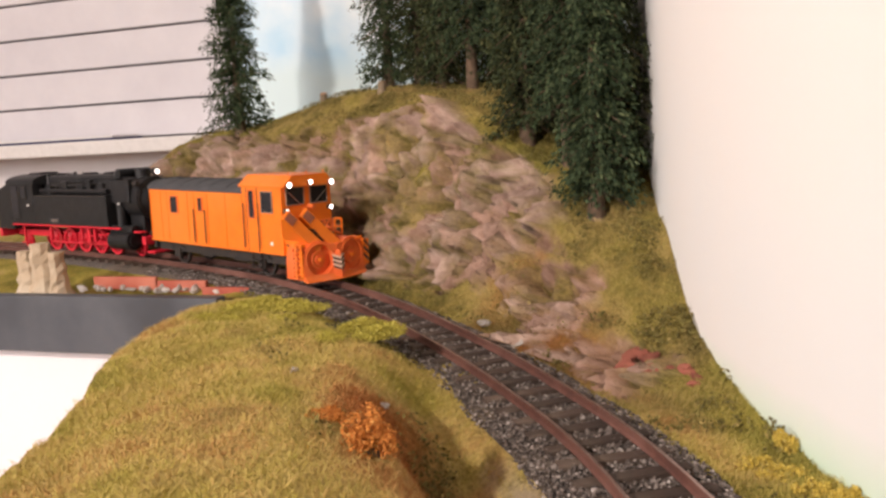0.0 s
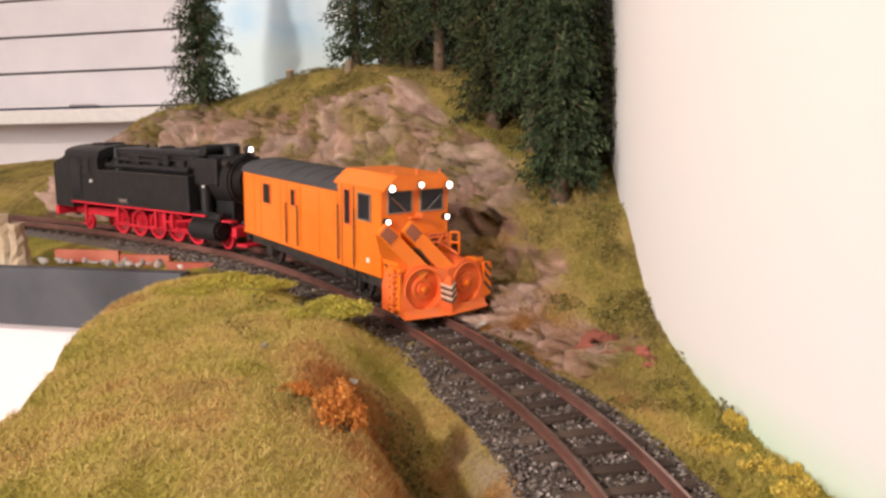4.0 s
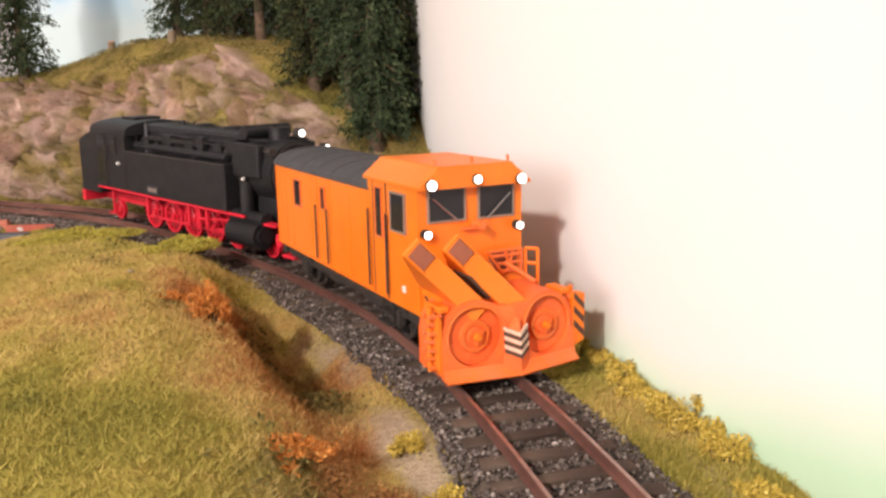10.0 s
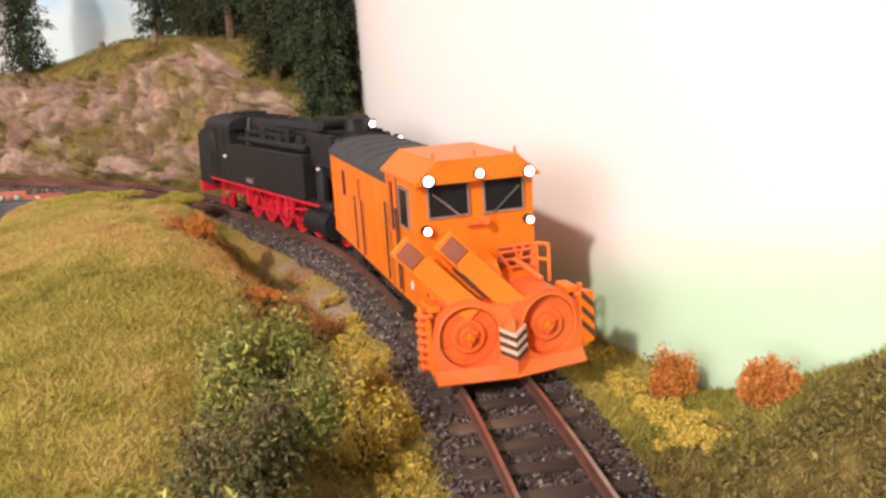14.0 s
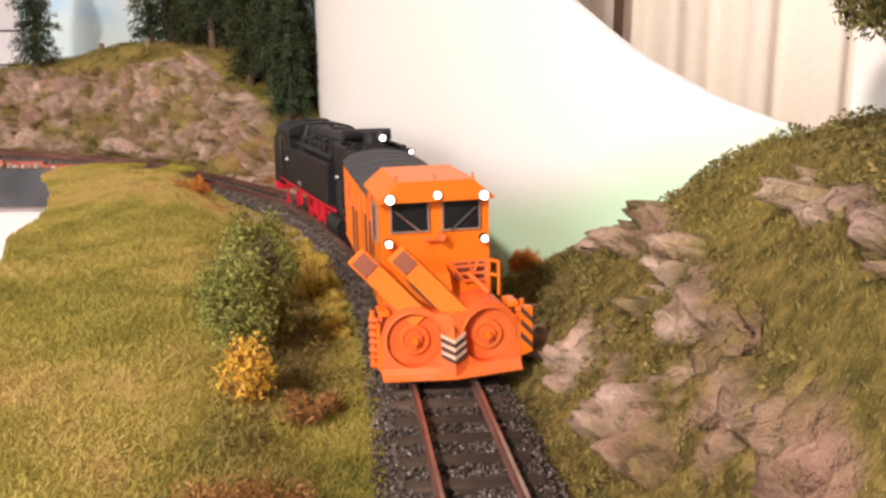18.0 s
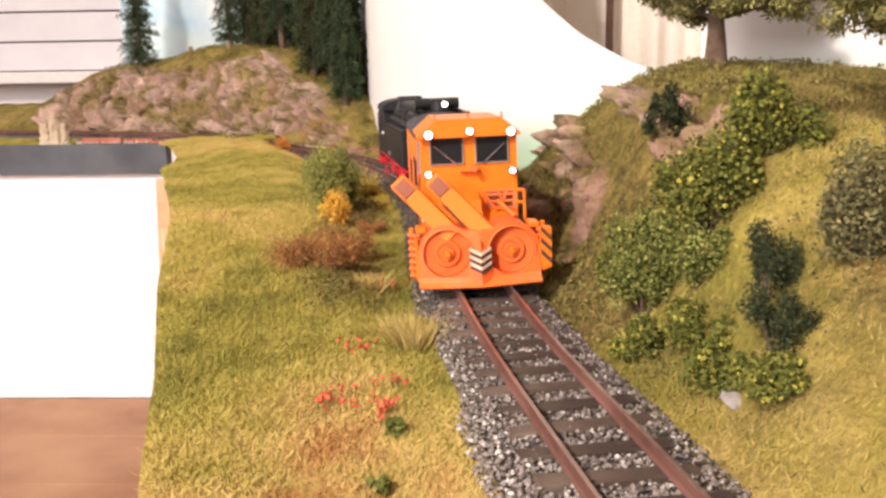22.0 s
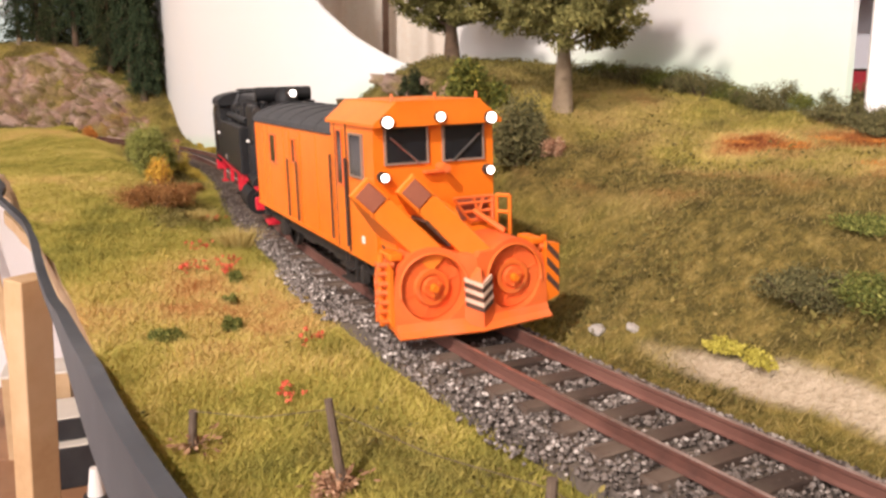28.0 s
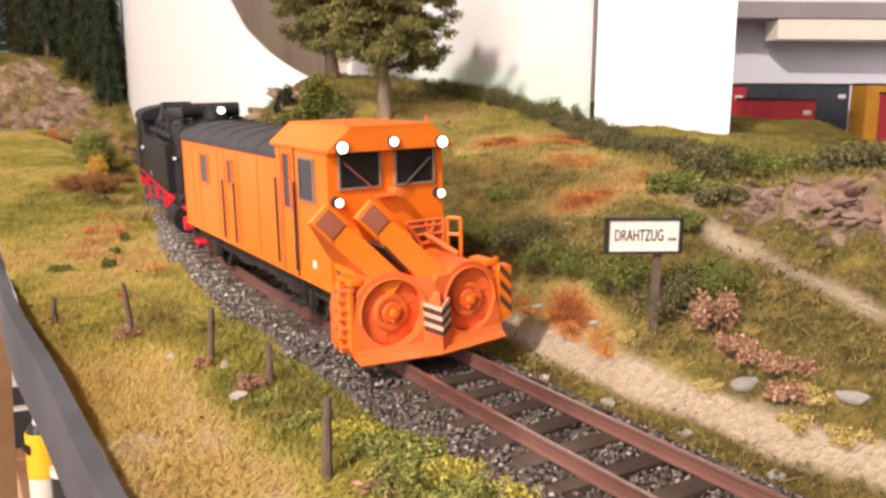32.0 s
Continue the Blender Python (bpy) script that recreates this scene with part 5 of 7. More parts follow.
        part("tank_edge", box(-0.182, -0.055, s * (w + 0.0003) - 0.0003, s * (w + 0.0003) + 0.0003, 0.0542, 0.0552), M_DARK, tank)
        part("number_plate", box(-0.152, -0.138, s * (w + 0.0002) - 0.0004, s * (w + 0.0002) + 0.0004, 0.0292, 0.0335), M_ROOF, tank, "plain dark plate with pale bars")
        for k in range(4):
            part("bar", box(-0.150 + k * 0.003, -0.1483 + k * 0.003, s * (w + 0.0007) - 0.0002, s * (w + 0.0007) + 0.0002, 0.0302, 0.0324), M_FRAME, tank)
        part("tank_lamp", disc(-0.040, s * 0.0228, 0.0480, 0.0010, 0.0016, 14, "y"), M_WHITE, t, "small white lamp, unlit")
        part("pump", tube((-0.043, s * 0.0185, 0.027), (-0.043, s * 0.0185, 0.046), 0.0042, n=14), M_BLACK, t, "upright black pump")
        part("pump_head", tube((-0.043, s * 0.0185, 0.046), (-0.043, s * 0.0185, 0.0505), 0.0028, n=12), M_BLACK, t)
        part("pipe", tube((-0.175, s * 0.0125, 0.073), (-0.156, s * 0.0225, 0.0525), 0.0014, n=8), M_ROOF, t, "grey slanting steam pipe")
        part("handrail", tube((-0.165, s * 0.0175, 0.0655), (-0.02, s * 0.0175, 0.0655), 0.0005, n=6), M_DARK, t)
        part("front_step", box(-0.02, -0.008, s * 0.0205 - 0.003, s * 0.0205 + 0.003, 0.0225, 0.0238), M_RED, t)
        part("front_lamp", disc(0.0005, s * 0.0175, 0.0225, 0.0021, 0.003, 14), M_DARK, t)
    # boiler and fittings
    boiler = part("boiler", tube((-0.185, 0, 0.0515), (-0.052, 0, 0.0515), 0.0178, n=36), M_BLACK, t, "black round boiler")
    for x in (-0.155, -0.125, -0.095, -0.066):
        part("boiler_band", ring((x, 0, 0.0515), 0.0176, 0.0184, -0.0008, 0.0008, n=36), M_DARK, boiler)
    smoke = part("smokebox", tube((-0.052, 0, 0.0515), (-0.017, 0, 0.0515), 0.0192, n=36), M_BLACK, t, "black smokebox")
    part("smokebox_door", tube((-0.017, 0, 0.0515), (-0.0125, 0, 0.0515), 0.0165, 0.011, n=32), M_BLACK, smoke)
    part("door_ring", ring((-0.0165, 0, 0.0515), 0.0165, 0.0178, -0.0005, 0.0008, n=36), M_DARK, smoke)
    part("door_handle", disc(-0.0115, 0, 0.0515, 0.0018, 0.002, 12), M_STEEL, smoke)
    part("saddle", box(-0.05, -0.02, -0.012, 0.012, 0.018, 0.037, 0.001), M_BLACK, t)
    chim = part("chimney", tube((-0.034, 0, 0.069), (-0.034, 0, 0.0772), 0.0066, 0.006, n=24), M_BLACK, t, "short black chimney")
    part("chimney_rim", ring((-0.034, 0, 0.0772), 0.0048, 0.0066, -0.0012, 0.0005, n=24, axis="z"), M_BLACK, chim)
    for x, r, h in ((-0.084, 0.0098, 0.0745), (-0.118, 0.0094, 0.0745)):
        d = part("dome", tube((x, 0, 0.062), (x, 0, h - 0.002), r, n=24), M_BLACK, t, "black boiler dome")
        part("dome_cap", tube((x, 0, h - 0.002), (x, 0, h + 0.0012), r, r * 0.55, n=24), M_BLACK, d)
    part("feedwater_heater", tube((-0.048, -0.016, 0.0745), (-0.048, 0.016, 0.0745), 0.0042, n=16), M_BLACK, t)
    part("safety_valve", tube((-0.146, 0, 0.068), (-0.146, 0, 0.0765), 0.0016, n=10), M_BLACK, t)
    part("whistle", tube((-0.139, 0.004, 0.068), (-0.139, 0.004, 0.0758), 0.001, n=8), M_BLACK, t)
    part("generator", tube((-0.066, 0.004, 0.0725), (-0.066, 0.012, 0.071), 0.0032, n=14), M_BLACK, t)
    for y in (-0.012, 0.012):
        part("sand_pipe", tube((-0.118, y * 0.6, 0.071), (-0.118, y * 1.5, 0.053), 0.0007, n=6), M_DARK, t)
        part("feed_pipe", tube((-0.1, y * 0.9, 0.066), (-0.06, y * 1.25, 0.061), 0.0009, n=6), M_DARK, t)
    lamp = part("top_lamp", disc(-0.014, 0, 0.0752, 0.0031, 0.005, 18), M_DARK, t, "round top headlamp, lit white")
    part("lens", disc(-0.0112, 0, 0.0752, 0.0019, 0.001, 18), M_LAMP, lamp)
    for s in (-1, 1):
        lamp = part("front_headlamp", disc(-0.0155, s * 0.0195, 0.0655, 0.0024, 0.005, 16), M_DARK, t, "small round headlamp beside the smokebox")
        if s > 0:
            part("lens", disc(-0.0127, s * 0.0195, 0.0655, 0.0014, 0.001, 16), M_LAMP, lamp)
        # clutter of pipes, boxes and stays between tank and boiler
        for x0, x1, z, r in ((-0.176, -0.060, 0.0592, 0.0022), (-0.168, -0.090, 0.0642, 0.0013), (-0.150, -0.058, 0.0676, 0.0010), (-0.120, -0.024, 0.0708, 0.0008)):
            part("pipe", tube((x0, s * (0.0205 - (z - 0.059) * 0.6), z), (x1, s * (0.0205 - (z - 0.059) * 0.6), z - 0.0006), r, n=8), M_BLACK, t)
        for x, z, w2 in ((-0.165, 0.0615, 0.004), (-0.136, 0.0640, 0.005), (-0.108, 0.0610, 0.0045), (-0.094, 0.0650, 0.0035), (-0.074, 0.0620, 0.005), (-0.060, 0.0650, 0.004)):
            part("fitting", box(x - w2, x + w2, s * 0.0165 - 0.0026, s * 0.0165 + 0.0026, z - 0.0045, z + 0.0042, 0.0006), M_BLACK, t)
        for x in (-0.155, -0.128, -0.100, -0.07):
            part("stay", tube((x, s * 0.0205, 0.0555), (x + 0.004, s * 0.0100, 0.0715), 0.0008, n=6), M_DARK, t)
        part("smoke_shield", box(-0.054, -0.026, s * 0.0190 - 0.0022, s * 0.0190 + 0.0022, 0.0485, 0.0688, 0.0012), M_BLACK, t)
    part("boiler_cladding", box(-0.180, -0.056, -0.0135, 0.0135, 0.058, 0.0738, 0.0045), M_BLACK, t)
    # cab and bunker
    cab = part("cab", box(-0.226, -0.182, -w, w, 0.0268, 0.0665, 0.0006), M_BLACK, t, "black driver's cab")
    arch = [(-w - 0.001, 0.0655)] + [(-(w + 0.001) * math.cos(a), 0.0665 + 0.0088 * math.sin(a) ** 0.7) for a in np.linspace(0, math.pi, 17)] + [(w + 0.001, 0.0655)]
    part("cab_roof", prism(arch, "x", -0.232, -0.178), M_BLACK, t, "arched black cab roof")
    part("roof_vent", box(-0.216, -0.196, -0.010, 0.010, 0.0745, 0.0768, 0.0008), M_BLACK, t)
    for y in (-w, w):
        s = -1 if y < 0 else 1
        framed_window(cab, y + s * 0.0004, -0.205, -0.195, 0.052, 0.0635, "y", mat_frame=M_DARK)
        # dark sheet on the solid cab side: the doorway's inner shade as colour
        part("opening", box(-0.224, -0.2115, y - 0.0005, y + 0.0005, 0.03, 0.0645), M_WINDOW, cab)
        part("side_lamp", disc(-0.1915, y + s * 0.0008, 0.0455, 0.0012, 0.0016, 14, "y"), M_WHITE, cab, "small white lamp, unlit")
        part("cab_handrail", tube((-0.209, y + s * 0.0014, 0.03), (-0.209, y + s * 0.0014, 0.06), 0.0005, n=6), M_DARK, cab)
    for y in (-0.013, 0.013):
        framed_window(cab, -0.1816, y - 0.0035, y + 0.0035, 0.0585, 0.0655, "x", mat_frame=M_DARK)
    bunker = part("bunker", prism([(-0.256, 0.021), (-0.226, 0.021), (-0.226, 0.066), (-0.234, 0.066), (-0.249, 0.0615), (-0.256, 0.0585)], "y", -w + 0.0008, w - 0.0008), M_BLACK, t, "black coal bunker behind the cab")
    for y in (-w + 0.0008, w - 0.0008):
        part("rivet_strip", box(-0.254, -0.228, y - 0.0003, y + 0.0003, 0.0565, 0.0575), M_DARK, bunker)
    rng = random.Random(4)
    bm = bmesh.new()
    for _ in range(60):
        x, y = rng.uniform(-0.25, -0.23), rng.uniform(-0.022, 0.022)
        r = bmesh.ops.create_icosphere(bm, subdivisions=1, radius=rng.uniform(0.0014, 0.0026))
        bmesh.ops.transform(bm, matrix=pose(x, y, 0.0622 + rng.uniform(0, 0.002), rng.uniform(0, 90), rng.uniform(0, 90), 0), verts=r["verts"])
    part("coal", bm, M_DARK, t, "heap of black coal")
    return t


snow_blower = build_snow_blower()
steam_locomotive = build_locomotive()
for vehicle, along, up in ((steam_locomotive, 0.96, 0.985),):
    fit_scale(vehicle, along, up)


# ---- the track ----
GAUGE, RAIL_TOP, RAIL_W = 0.0225, 0.0, 0.0013


def rail(side):
    s = np.arange(0.15, 3.55, 0.012)
    prof = [(-0.00115, -0.0042), (-0.00115, -0.0038), (-0.0004, -0.0032), (-0.0004, -0.0012), (-0.00075, -0.0008), (-0.00075, -0.0001), (-0.0006, 0.0), (0.0006, 0.0), (0.00075, -0.0001), (0.00075, -0.0008), (0.0004, -0.0012), (0.0004, -0.0032), (0.00115, -0.0038), (0.00115, -0.0042)]
    v, f, n = [], [], len(prof)
    for k, st in enumerate(s):
        z = float(track_height(st))
        for d, h in prof:
            p = on_track(st, side * (GAUGE / 2 + 0.0007) + d)
            v.append((p[0], p[1], z + h))
        if k:
            for i in range(n):
                j = (i + 1) % n
                f.append(((k - 1) * n + i, (k - 1) * n + j, k * n + j, k * n + i))
    f += [tuple(range(n)), tuple(range(len(v) - n, len(v)))[::-1]]
    me = bpy.data.meshes.new("rail")
    me.from_pydata(v, [], f)
    me.materials.append(M_RAIL)
    me.materials.append(M_RAILTOP)
    for p in me.polygons:
        c = p.index % n
        p.material_index = 1 if c == 6 and p.index < (len(s) - 1) * n else 0
    me.update()
    return me


railway = thing("railway_track", label="rusty narrow-gauge rails on dark wooden sleepers in grey ballast", category="track", kind="structure")
for side in (-1, 1):
    part("rail", rail(side), None, railway, "rusty steel rail with a worn bright head")

rng = random.Random(11)
sleeper_meshes = []
for k in range(6):
    bm = box(-0.0029, 0.0029, -0.0212, 0.0212, -0.0042, 0.0, 0.0004)
    for v in bm.verts:
        v.co += Vector((rng.uniform(-1, 1) * 0.0003, rng.uniform(-1, 1) * 0.0006, rng.uniform(-1, 1) * 0.00025))
    sleeper_meshes.append(mesh_of("sleeper", bm, M_SLEEPER))
plate_mesh = mesh_of("tie_plate", box(-0.0022, 0.0022, -0.0022, 0.0022, 0, 0.0006, 0.0002), M_RAIL)
st, count = 0.16, 0
while st < 3.54:
    p = on_track(st)
    o = new("sleeper", sleeper_meshes[rng.randrange(6)])
    o.parent = railway
    o.matrix_basis = pose(float(p[0]), float(p[1]), float(track_height(st)) - 0.0042, rng.uniform(-1, 1), 0, heading(st) + rng.uniform(-2.5, 2.5)) @ Matrix.Translation((0, rng.uniform(-0.0012, 0.0012), 0))
    count += 1
    st += 0.0155 + rng.uniform(-0.0012, 0.0012)


def stones_mesh(name, places, sizes, turns, mat):
    """Many angular stones in one mesh: squashed octahedra with a random shape each."""
    unit = np.array([(1, 0, 0), (0, 1, 0), (-1, 0, 0), (0, -1, 0), (0, 0, 1), (0, 0, -1)], float)
    tri = np.array([(0, 1, 4), (1, 2, 4), (2, 3, 4), (3, 0, 4), (1, 0, 5), (2, 1, 5), (3, 2, 5), (0, 3, 5)])
    n = len(places)
    rs = np.random.RandomState(5)
    v = unit[None] * sizes[:, None, None] * rs.uniform(0.65, 1.35, (n, 6, 1)) + rs.uniform(-0.25, 0.25, (n, 6, 3)) * sizes[:, None, None]
    c, s = np.cos(turns), np.sin(turns)
    x = v[..., 0] * c[:, None] - v[..., 1] * s[:, None]
    y = v[..., 0] * s[:, None] + v[..., 1] * c[:, None]
    v = np.stack([x, y, v[..., 2] * 0.8], -1) + places[:, None]
    f = (tri[None] + 6 * np.arange(n)[:, None, None]).reshape(-1, 3)
    return fast_mesh(name, v.reshape(-1, 3), f, mat)


def fast_mesh(name, v, f, mat):
    me = bpy.data.meshes.new(name)
    k = f.shape[1]
    me.vertices.add(len(v))
    me.vertices.foreach_set("co", np.ascontiguousarray(v, dtype=np.float32).ravel())
    me.loops.add(f.size)
    me.loops.foreach_set("vertex_index", np.ascontiguousarray(f, dtype=np.int32).ravel())
    me.polygons.add(len(f))
    me.polygons.foreach_set("loop_start", np.arange(0, f.size, k, dtype=np.int32))
    me.update(calc_edges=True)
    me.validate()
    me.materials.append(mat)
    return me


M_BALLAST = island_varied("grey_ballast_stone", (0.09, 0.075, 0.066), (0.36, 0.315, 0.285), 0.9, (0.74, 0.69, 0.64))
# station and how far the stones there are darkened, most in the cutting
BALLAST_DARK = [(1.15, 0.5), (1.6, 0.55), (1.8, 0.6), (2.0, 0.85), (2.2, 0.9), (2.36, 0.7), (2.46, 0.2), (2.62, 0.15), (2.75, 0.5), (2.9, 0.7)]
bn, bln = M_BALLAST.node_tree.nodes, M_BALLAST.node_tree.links
b_dark, b_mix = bn.new("ShaderNodeAttribute"), bn.new("ShaderNodeMix")
b_dark.attribute_name, b_mix.data_type, b_mix.blend_type = "darkening", "RGBA", "MULTIPLY"
b_mix.inputs[7].default_value = (0.30, 0.26, 0.235, 1)
bln.new(b_dark.outputs["Fac"], b_mix.inputs[0])
bln.new(bn["Principled BSDF"].inputs["Base Color"].links[0].from_socket, b_mix.inputs[6])
bln.new(b_mix.outputs[2], bn["Principled BSDF"].inputs["Base Color"])
rs = np.random.RandomState(8)
N_ST = 94000
bs = rs.uniform(1.15, 3.05, N_ST)
bd = rs.uniform(-0.034, 0.034, N_ST)
edge = 0.0295 + 0.006 * (fractal(bs * 30, np.sign(bd) * 3 + 5, 2, 3) - 0.5) * 2
keep = np.abs(bd) < edge
# grass has crept into the bed on the far stretch, stones lie thinner there
keep &= rs.uniform(0, 1, N_ST) < np.interp(bs, [1.3, 1.45, 1.62, 1.7, 1.85], [0.75, 0.6, 0.7, 1, 1])
bs, bd = bs[keep], bd[keep]
mound = np.interp(np.abs(bd), [0, 0.022, 0.026, 0.034], [-0.0058, -0.0054, -0.0065, -0.0108])
bz = track_height(bs) + mound + rs.uniform(-0.0006, 0.0006, len(bs)) + 0.0006 * np.clip((fractal(bs * 60, bd * 60, 19, 2) - 0.55) * 4, 0, 1) * (np.abs(bd) < 0.024)
ri2 = np.interp(bs, RUN, np.arange(len(RUN)))
bx = [np.interp(ri2, np.arange(len(RUN)), LINE[:, k]) + bd * np.interp(ri2, np.arange(len(RUN)), SIDE[:, k]) for k in (0, 1)]
ballast = tagged(new("ballast", stones_mesh("ballast", np.stack([bx[0], bx[1], bz], 1), rs.uniform(0.0004, 0.00105, len(bs)), rs.uniform(0, 6.3, len(bs)), M_BALLAST)), "grey and pale crushed ballast stones round the sleepers", "ballast", kind="stuff")
ballast.data.attributes.new("darkening", "FLOAT", "POINT").data.foreach_set("value", np.repeat(np.clip(np.interp(bs, *zip(*BALLAST_DARK)) + rs.uniform(-0.25, 0.25, len(bs)), 0, 1), 6).astype(np.float32))
# the bed under the stones
bed_s = np.arange(0.14, 3.54, 0.02)
bed_d = np.array([-0.0285, -0.026, -0.0225, 0.0225, 0.026, 0.0285])
bed_z = np.array([-0.0115, -0.0082, -0.0064, -0.0064, -0.0082, -0.0115])
bed = np.array([[(*on_track(a, d), float(track_height(a)) + z) for d, z in zip(bed_d, bed_z)] for a in bed_s])
M_BED = material("ballast_grit_bed", (0.14, 0.12, 0.105), 0.95, (0.045, 0.038, 0.033), 420, 0.0014, blotch=30, third=(0.15, 0.115, 0.085))
tagged(new("ballast_bed", grid_mesh("ballast_bed", bed, [M_BED])), "dark bed of fine gravel under the track", "track bed", kind="structure")


# ---- plants ----
def leaves(name, at, size, mat, aim=None, spread=1.0, seed=0, ratio=0.5):
    """Small four-cornered leaves at many places, turned at random or along a direction."""
    r = np.random.RandomState(seed)
    n = len(at)
    a = r.normal(size=(n, 3)) * spread + (0 if aim is None else aim)
    a /= np.linalg.norm(a, axis=1)[:, None] + 1e-9
    b = np.cross(a, r.normal(size=(n, 3)))
    b /= np.linalg.norm(b, axis=1)[:, None] + 1e-9
    size = (np.ones(n) * size * r.uniform(0.6, 1.3, n))[:, None]
    c = np.cross(a, b)
    v = np.stack([at - a * size, at - b * size * ratio + c * size * 0.15, at + a * size, at + b * size * ratio + c * size * 0.15], 1)
    f = np.arange(4 * n).reshape(n, 4)
    return fast_mesh(name, v.reshape(-1, 3), f, mat)


M_SPRUCE = island_varied("dark_spruce_needles", (0.014, 0.022, 0.009), (0.05, 0.062, 0.022), 0.9, (0.09, 0.09, 0.035))
M_BLUEFIR = island_varied("blue_green_needles", (0.016, 0.03, 0.014), (0.05, 0.075, 0.032), 0.9, (0.09, 0.11, 0.05))
M_OLIVE = island_varied("olive_pine_needles", (0.10, 0.10, 0.03), (0.26, 0.235, 0.075), 0.9, (0.38, 0.33, 0.12))
M_BUSH = island_varied("fresh_green_leaves", (0.065, 0.085, 0.018), (0.19, 0.20, 0.045), 0.85, (0.33, 0.32, 0.085))
M_FRESH = island_varied("light_green_feathery_leaves", (0.115, 0.135, 0.032), (0.33, 0.33, 0.08), 0.85, (0.52, 0.49, 0.15))
M_LEAFY = island_varied("leaf_green_leaves", (0.05, 0.065, 0.012), (0.17, 0.17, 0.03), 0.8, (0.40, 0.35, 0.06))
M_YELLOW = island_varied("yellow_flowering_leaves", (0.58, 0.33, 0.04), (0.82, 0.50, 0.07), 0.85, (0.88, 0.68, 0.18))
M_RUST = island_varied("rust_orange_leaves", (0.42, 0.14, 0.03), (0.66, 0.25, 0.05), 0.85, (0.75, 0.42, 0.12))
M_BROWN = island_varied("brown_dry_twigs", (0.20, 0.085, 0.03), (0.40, 0.19, 0.06), 0.9, (0.52, 0.31, 0.12))
M_STRAW = island_varied("straw_grass", (0.38, 0.28, 0.08), (0.55, 0.42, 0.15), 0.9, (0.62, 0.50, 0.2))
M_MOSS = island_varied("yellow_green_moss", (0.30, 0.26, 0.04), (0.52, 0.45, 0.08), 0.95, (0.62, 0.54, 0.13))
M_YTUFT = island_varied("straw_yellow_tuft", (0.42, 0.30, 0.05), (0.64, 0.48, 0.09), 0.9, (0.74, 0.6, 0.18))
M_GREYGREEN = island_varied("grey_green_scrub", (0.07, 0.07, 0.03), (0.17, 0.15, 0.06), 0.95, (0.26, 0.22, 0.10))
M_FLOWER = island_varied("red_poppy_petals", (0.60, 0.09, 0.05), (0.74, 0.17, 0.09), 0.8)
M_PALEBROWN = island_varied("pinkish_brown_leaves", (0.28, 0.14, 0.08), (0.46, 0.27, 0.16), 0.9, (0.58, 0.40, 0.27))
M_BARK = material("brown_bark", (0.13, 0.085, 0.055), 0.95, (0.07, 0.045, 0.03), 200, 0.001, blotch=40, third=(0.2, 0.14, 0.09))
M_PALEBARK = material("grey_brown_bark", (0.24, 0.18, 0.12), 0.95, (0.15, 0.11, 0.07), 160, 0.001, blotch=30, third=(0.32, 0.25, 0.17))


def bent_trunk(height, r0, r1, seed, lean=0.01):
    r = random.Random(seed)
    bm = bmesh.new()
    n, k = 8, 8
    rings, x, y = [], 0.0, 0.0
    for i in range(k + 1):
        f = i / k
        rad = r0 + (r1 - r0) * f + (r0 * 0.5 * (1 - f) ** 6)
        rings.append([bm.verts.new((x + rad * math.cos(2 * math.pi * j / n) * r.uniform(0.88, 1.12), y + rad * math.sin(2 * math.pi * j / n) * r.uniform(0.88, 1.12), f * height - 0.004)) for j in range(n)])
        x += r.uniform(-lean, lean) * height / k
        y += r.uniform(-lean, lean) * height / k
    for a, b in zip(rings, rings[1:]):
        for j in range(n):
            bm.faces.new((a[j], a[(j + 1) % n], b[(j + 1) % n], b[j]))
    bm.faces.new(rings[-1])
    return bm


def conifer(name, m, height, radius, clear, mat, seed, label, per=26, levels=26, droop=0.35, size=0.0036, group=""):
    """A spruce: tapered trunk, whorls of drooping limbs, needles clustered along them."""
    t = thing(name, m, label, "tree", group)
    part("trunk", bent_trunk(height * 0.97, 0.0042, 0.001, seed), M_BARK, t, smooth=True)
    r = np.random.RandomState(seed)
    pts, aims = [], []
    limb = bmesh.new()
    for k in range(levels):
        f = (k + r.uniform(-0.3, 0.3)) / levels
        z = clear + (height - clear) * max(f, 0)
        reach = radius * (1 - max(f, 0)) ** 0.75 * r.uniform(0.8, 1.1) + 0.004
        n = 6 if f < 0.7 else 4
        a0 = r.uniform(0, 6.3)
        for j in range(n):
            a = a0 + 6.283 * j / n + r.uniform(-0.35, 0.35)
            ln = reach * r.uniform(0.6, 1.12)
            d = np.array([math.cos(a), math.sin(a), 0])
            end = d * ln + np.array([0, 0, z - droop * ln])
            if j % 2 == 0:
                add_tube(limb, (0, 0, z), end * np.array([0.8, 0.8, 1]), 0.0007, 0.0003, 4, False)
            u = r.uniform(0.12, 1.0, per)
            p = d[None] * (u * ln)[:, None] + np.array([0, 0, z])[None] - np.array([0, 0, 1.0])[None] * (droop * ln * u ** 1.5)[:, None]
            p = p + r.normal(size=(per, 3)) * np.array([0.0028, 0.0028, 0.0022])
            pts.append(p)
            aims.append(np.repeat((d * 0.7 + np.array([0, 0, -0.75]))[None], per, 0))
    part("branchwork", limb, M_BARK, t)
    part("crown", leaves("crown", np.concatenate(pts), size, mat, np.concatenate(aims), 0.45, seed, 0.38), None, t)
    return t


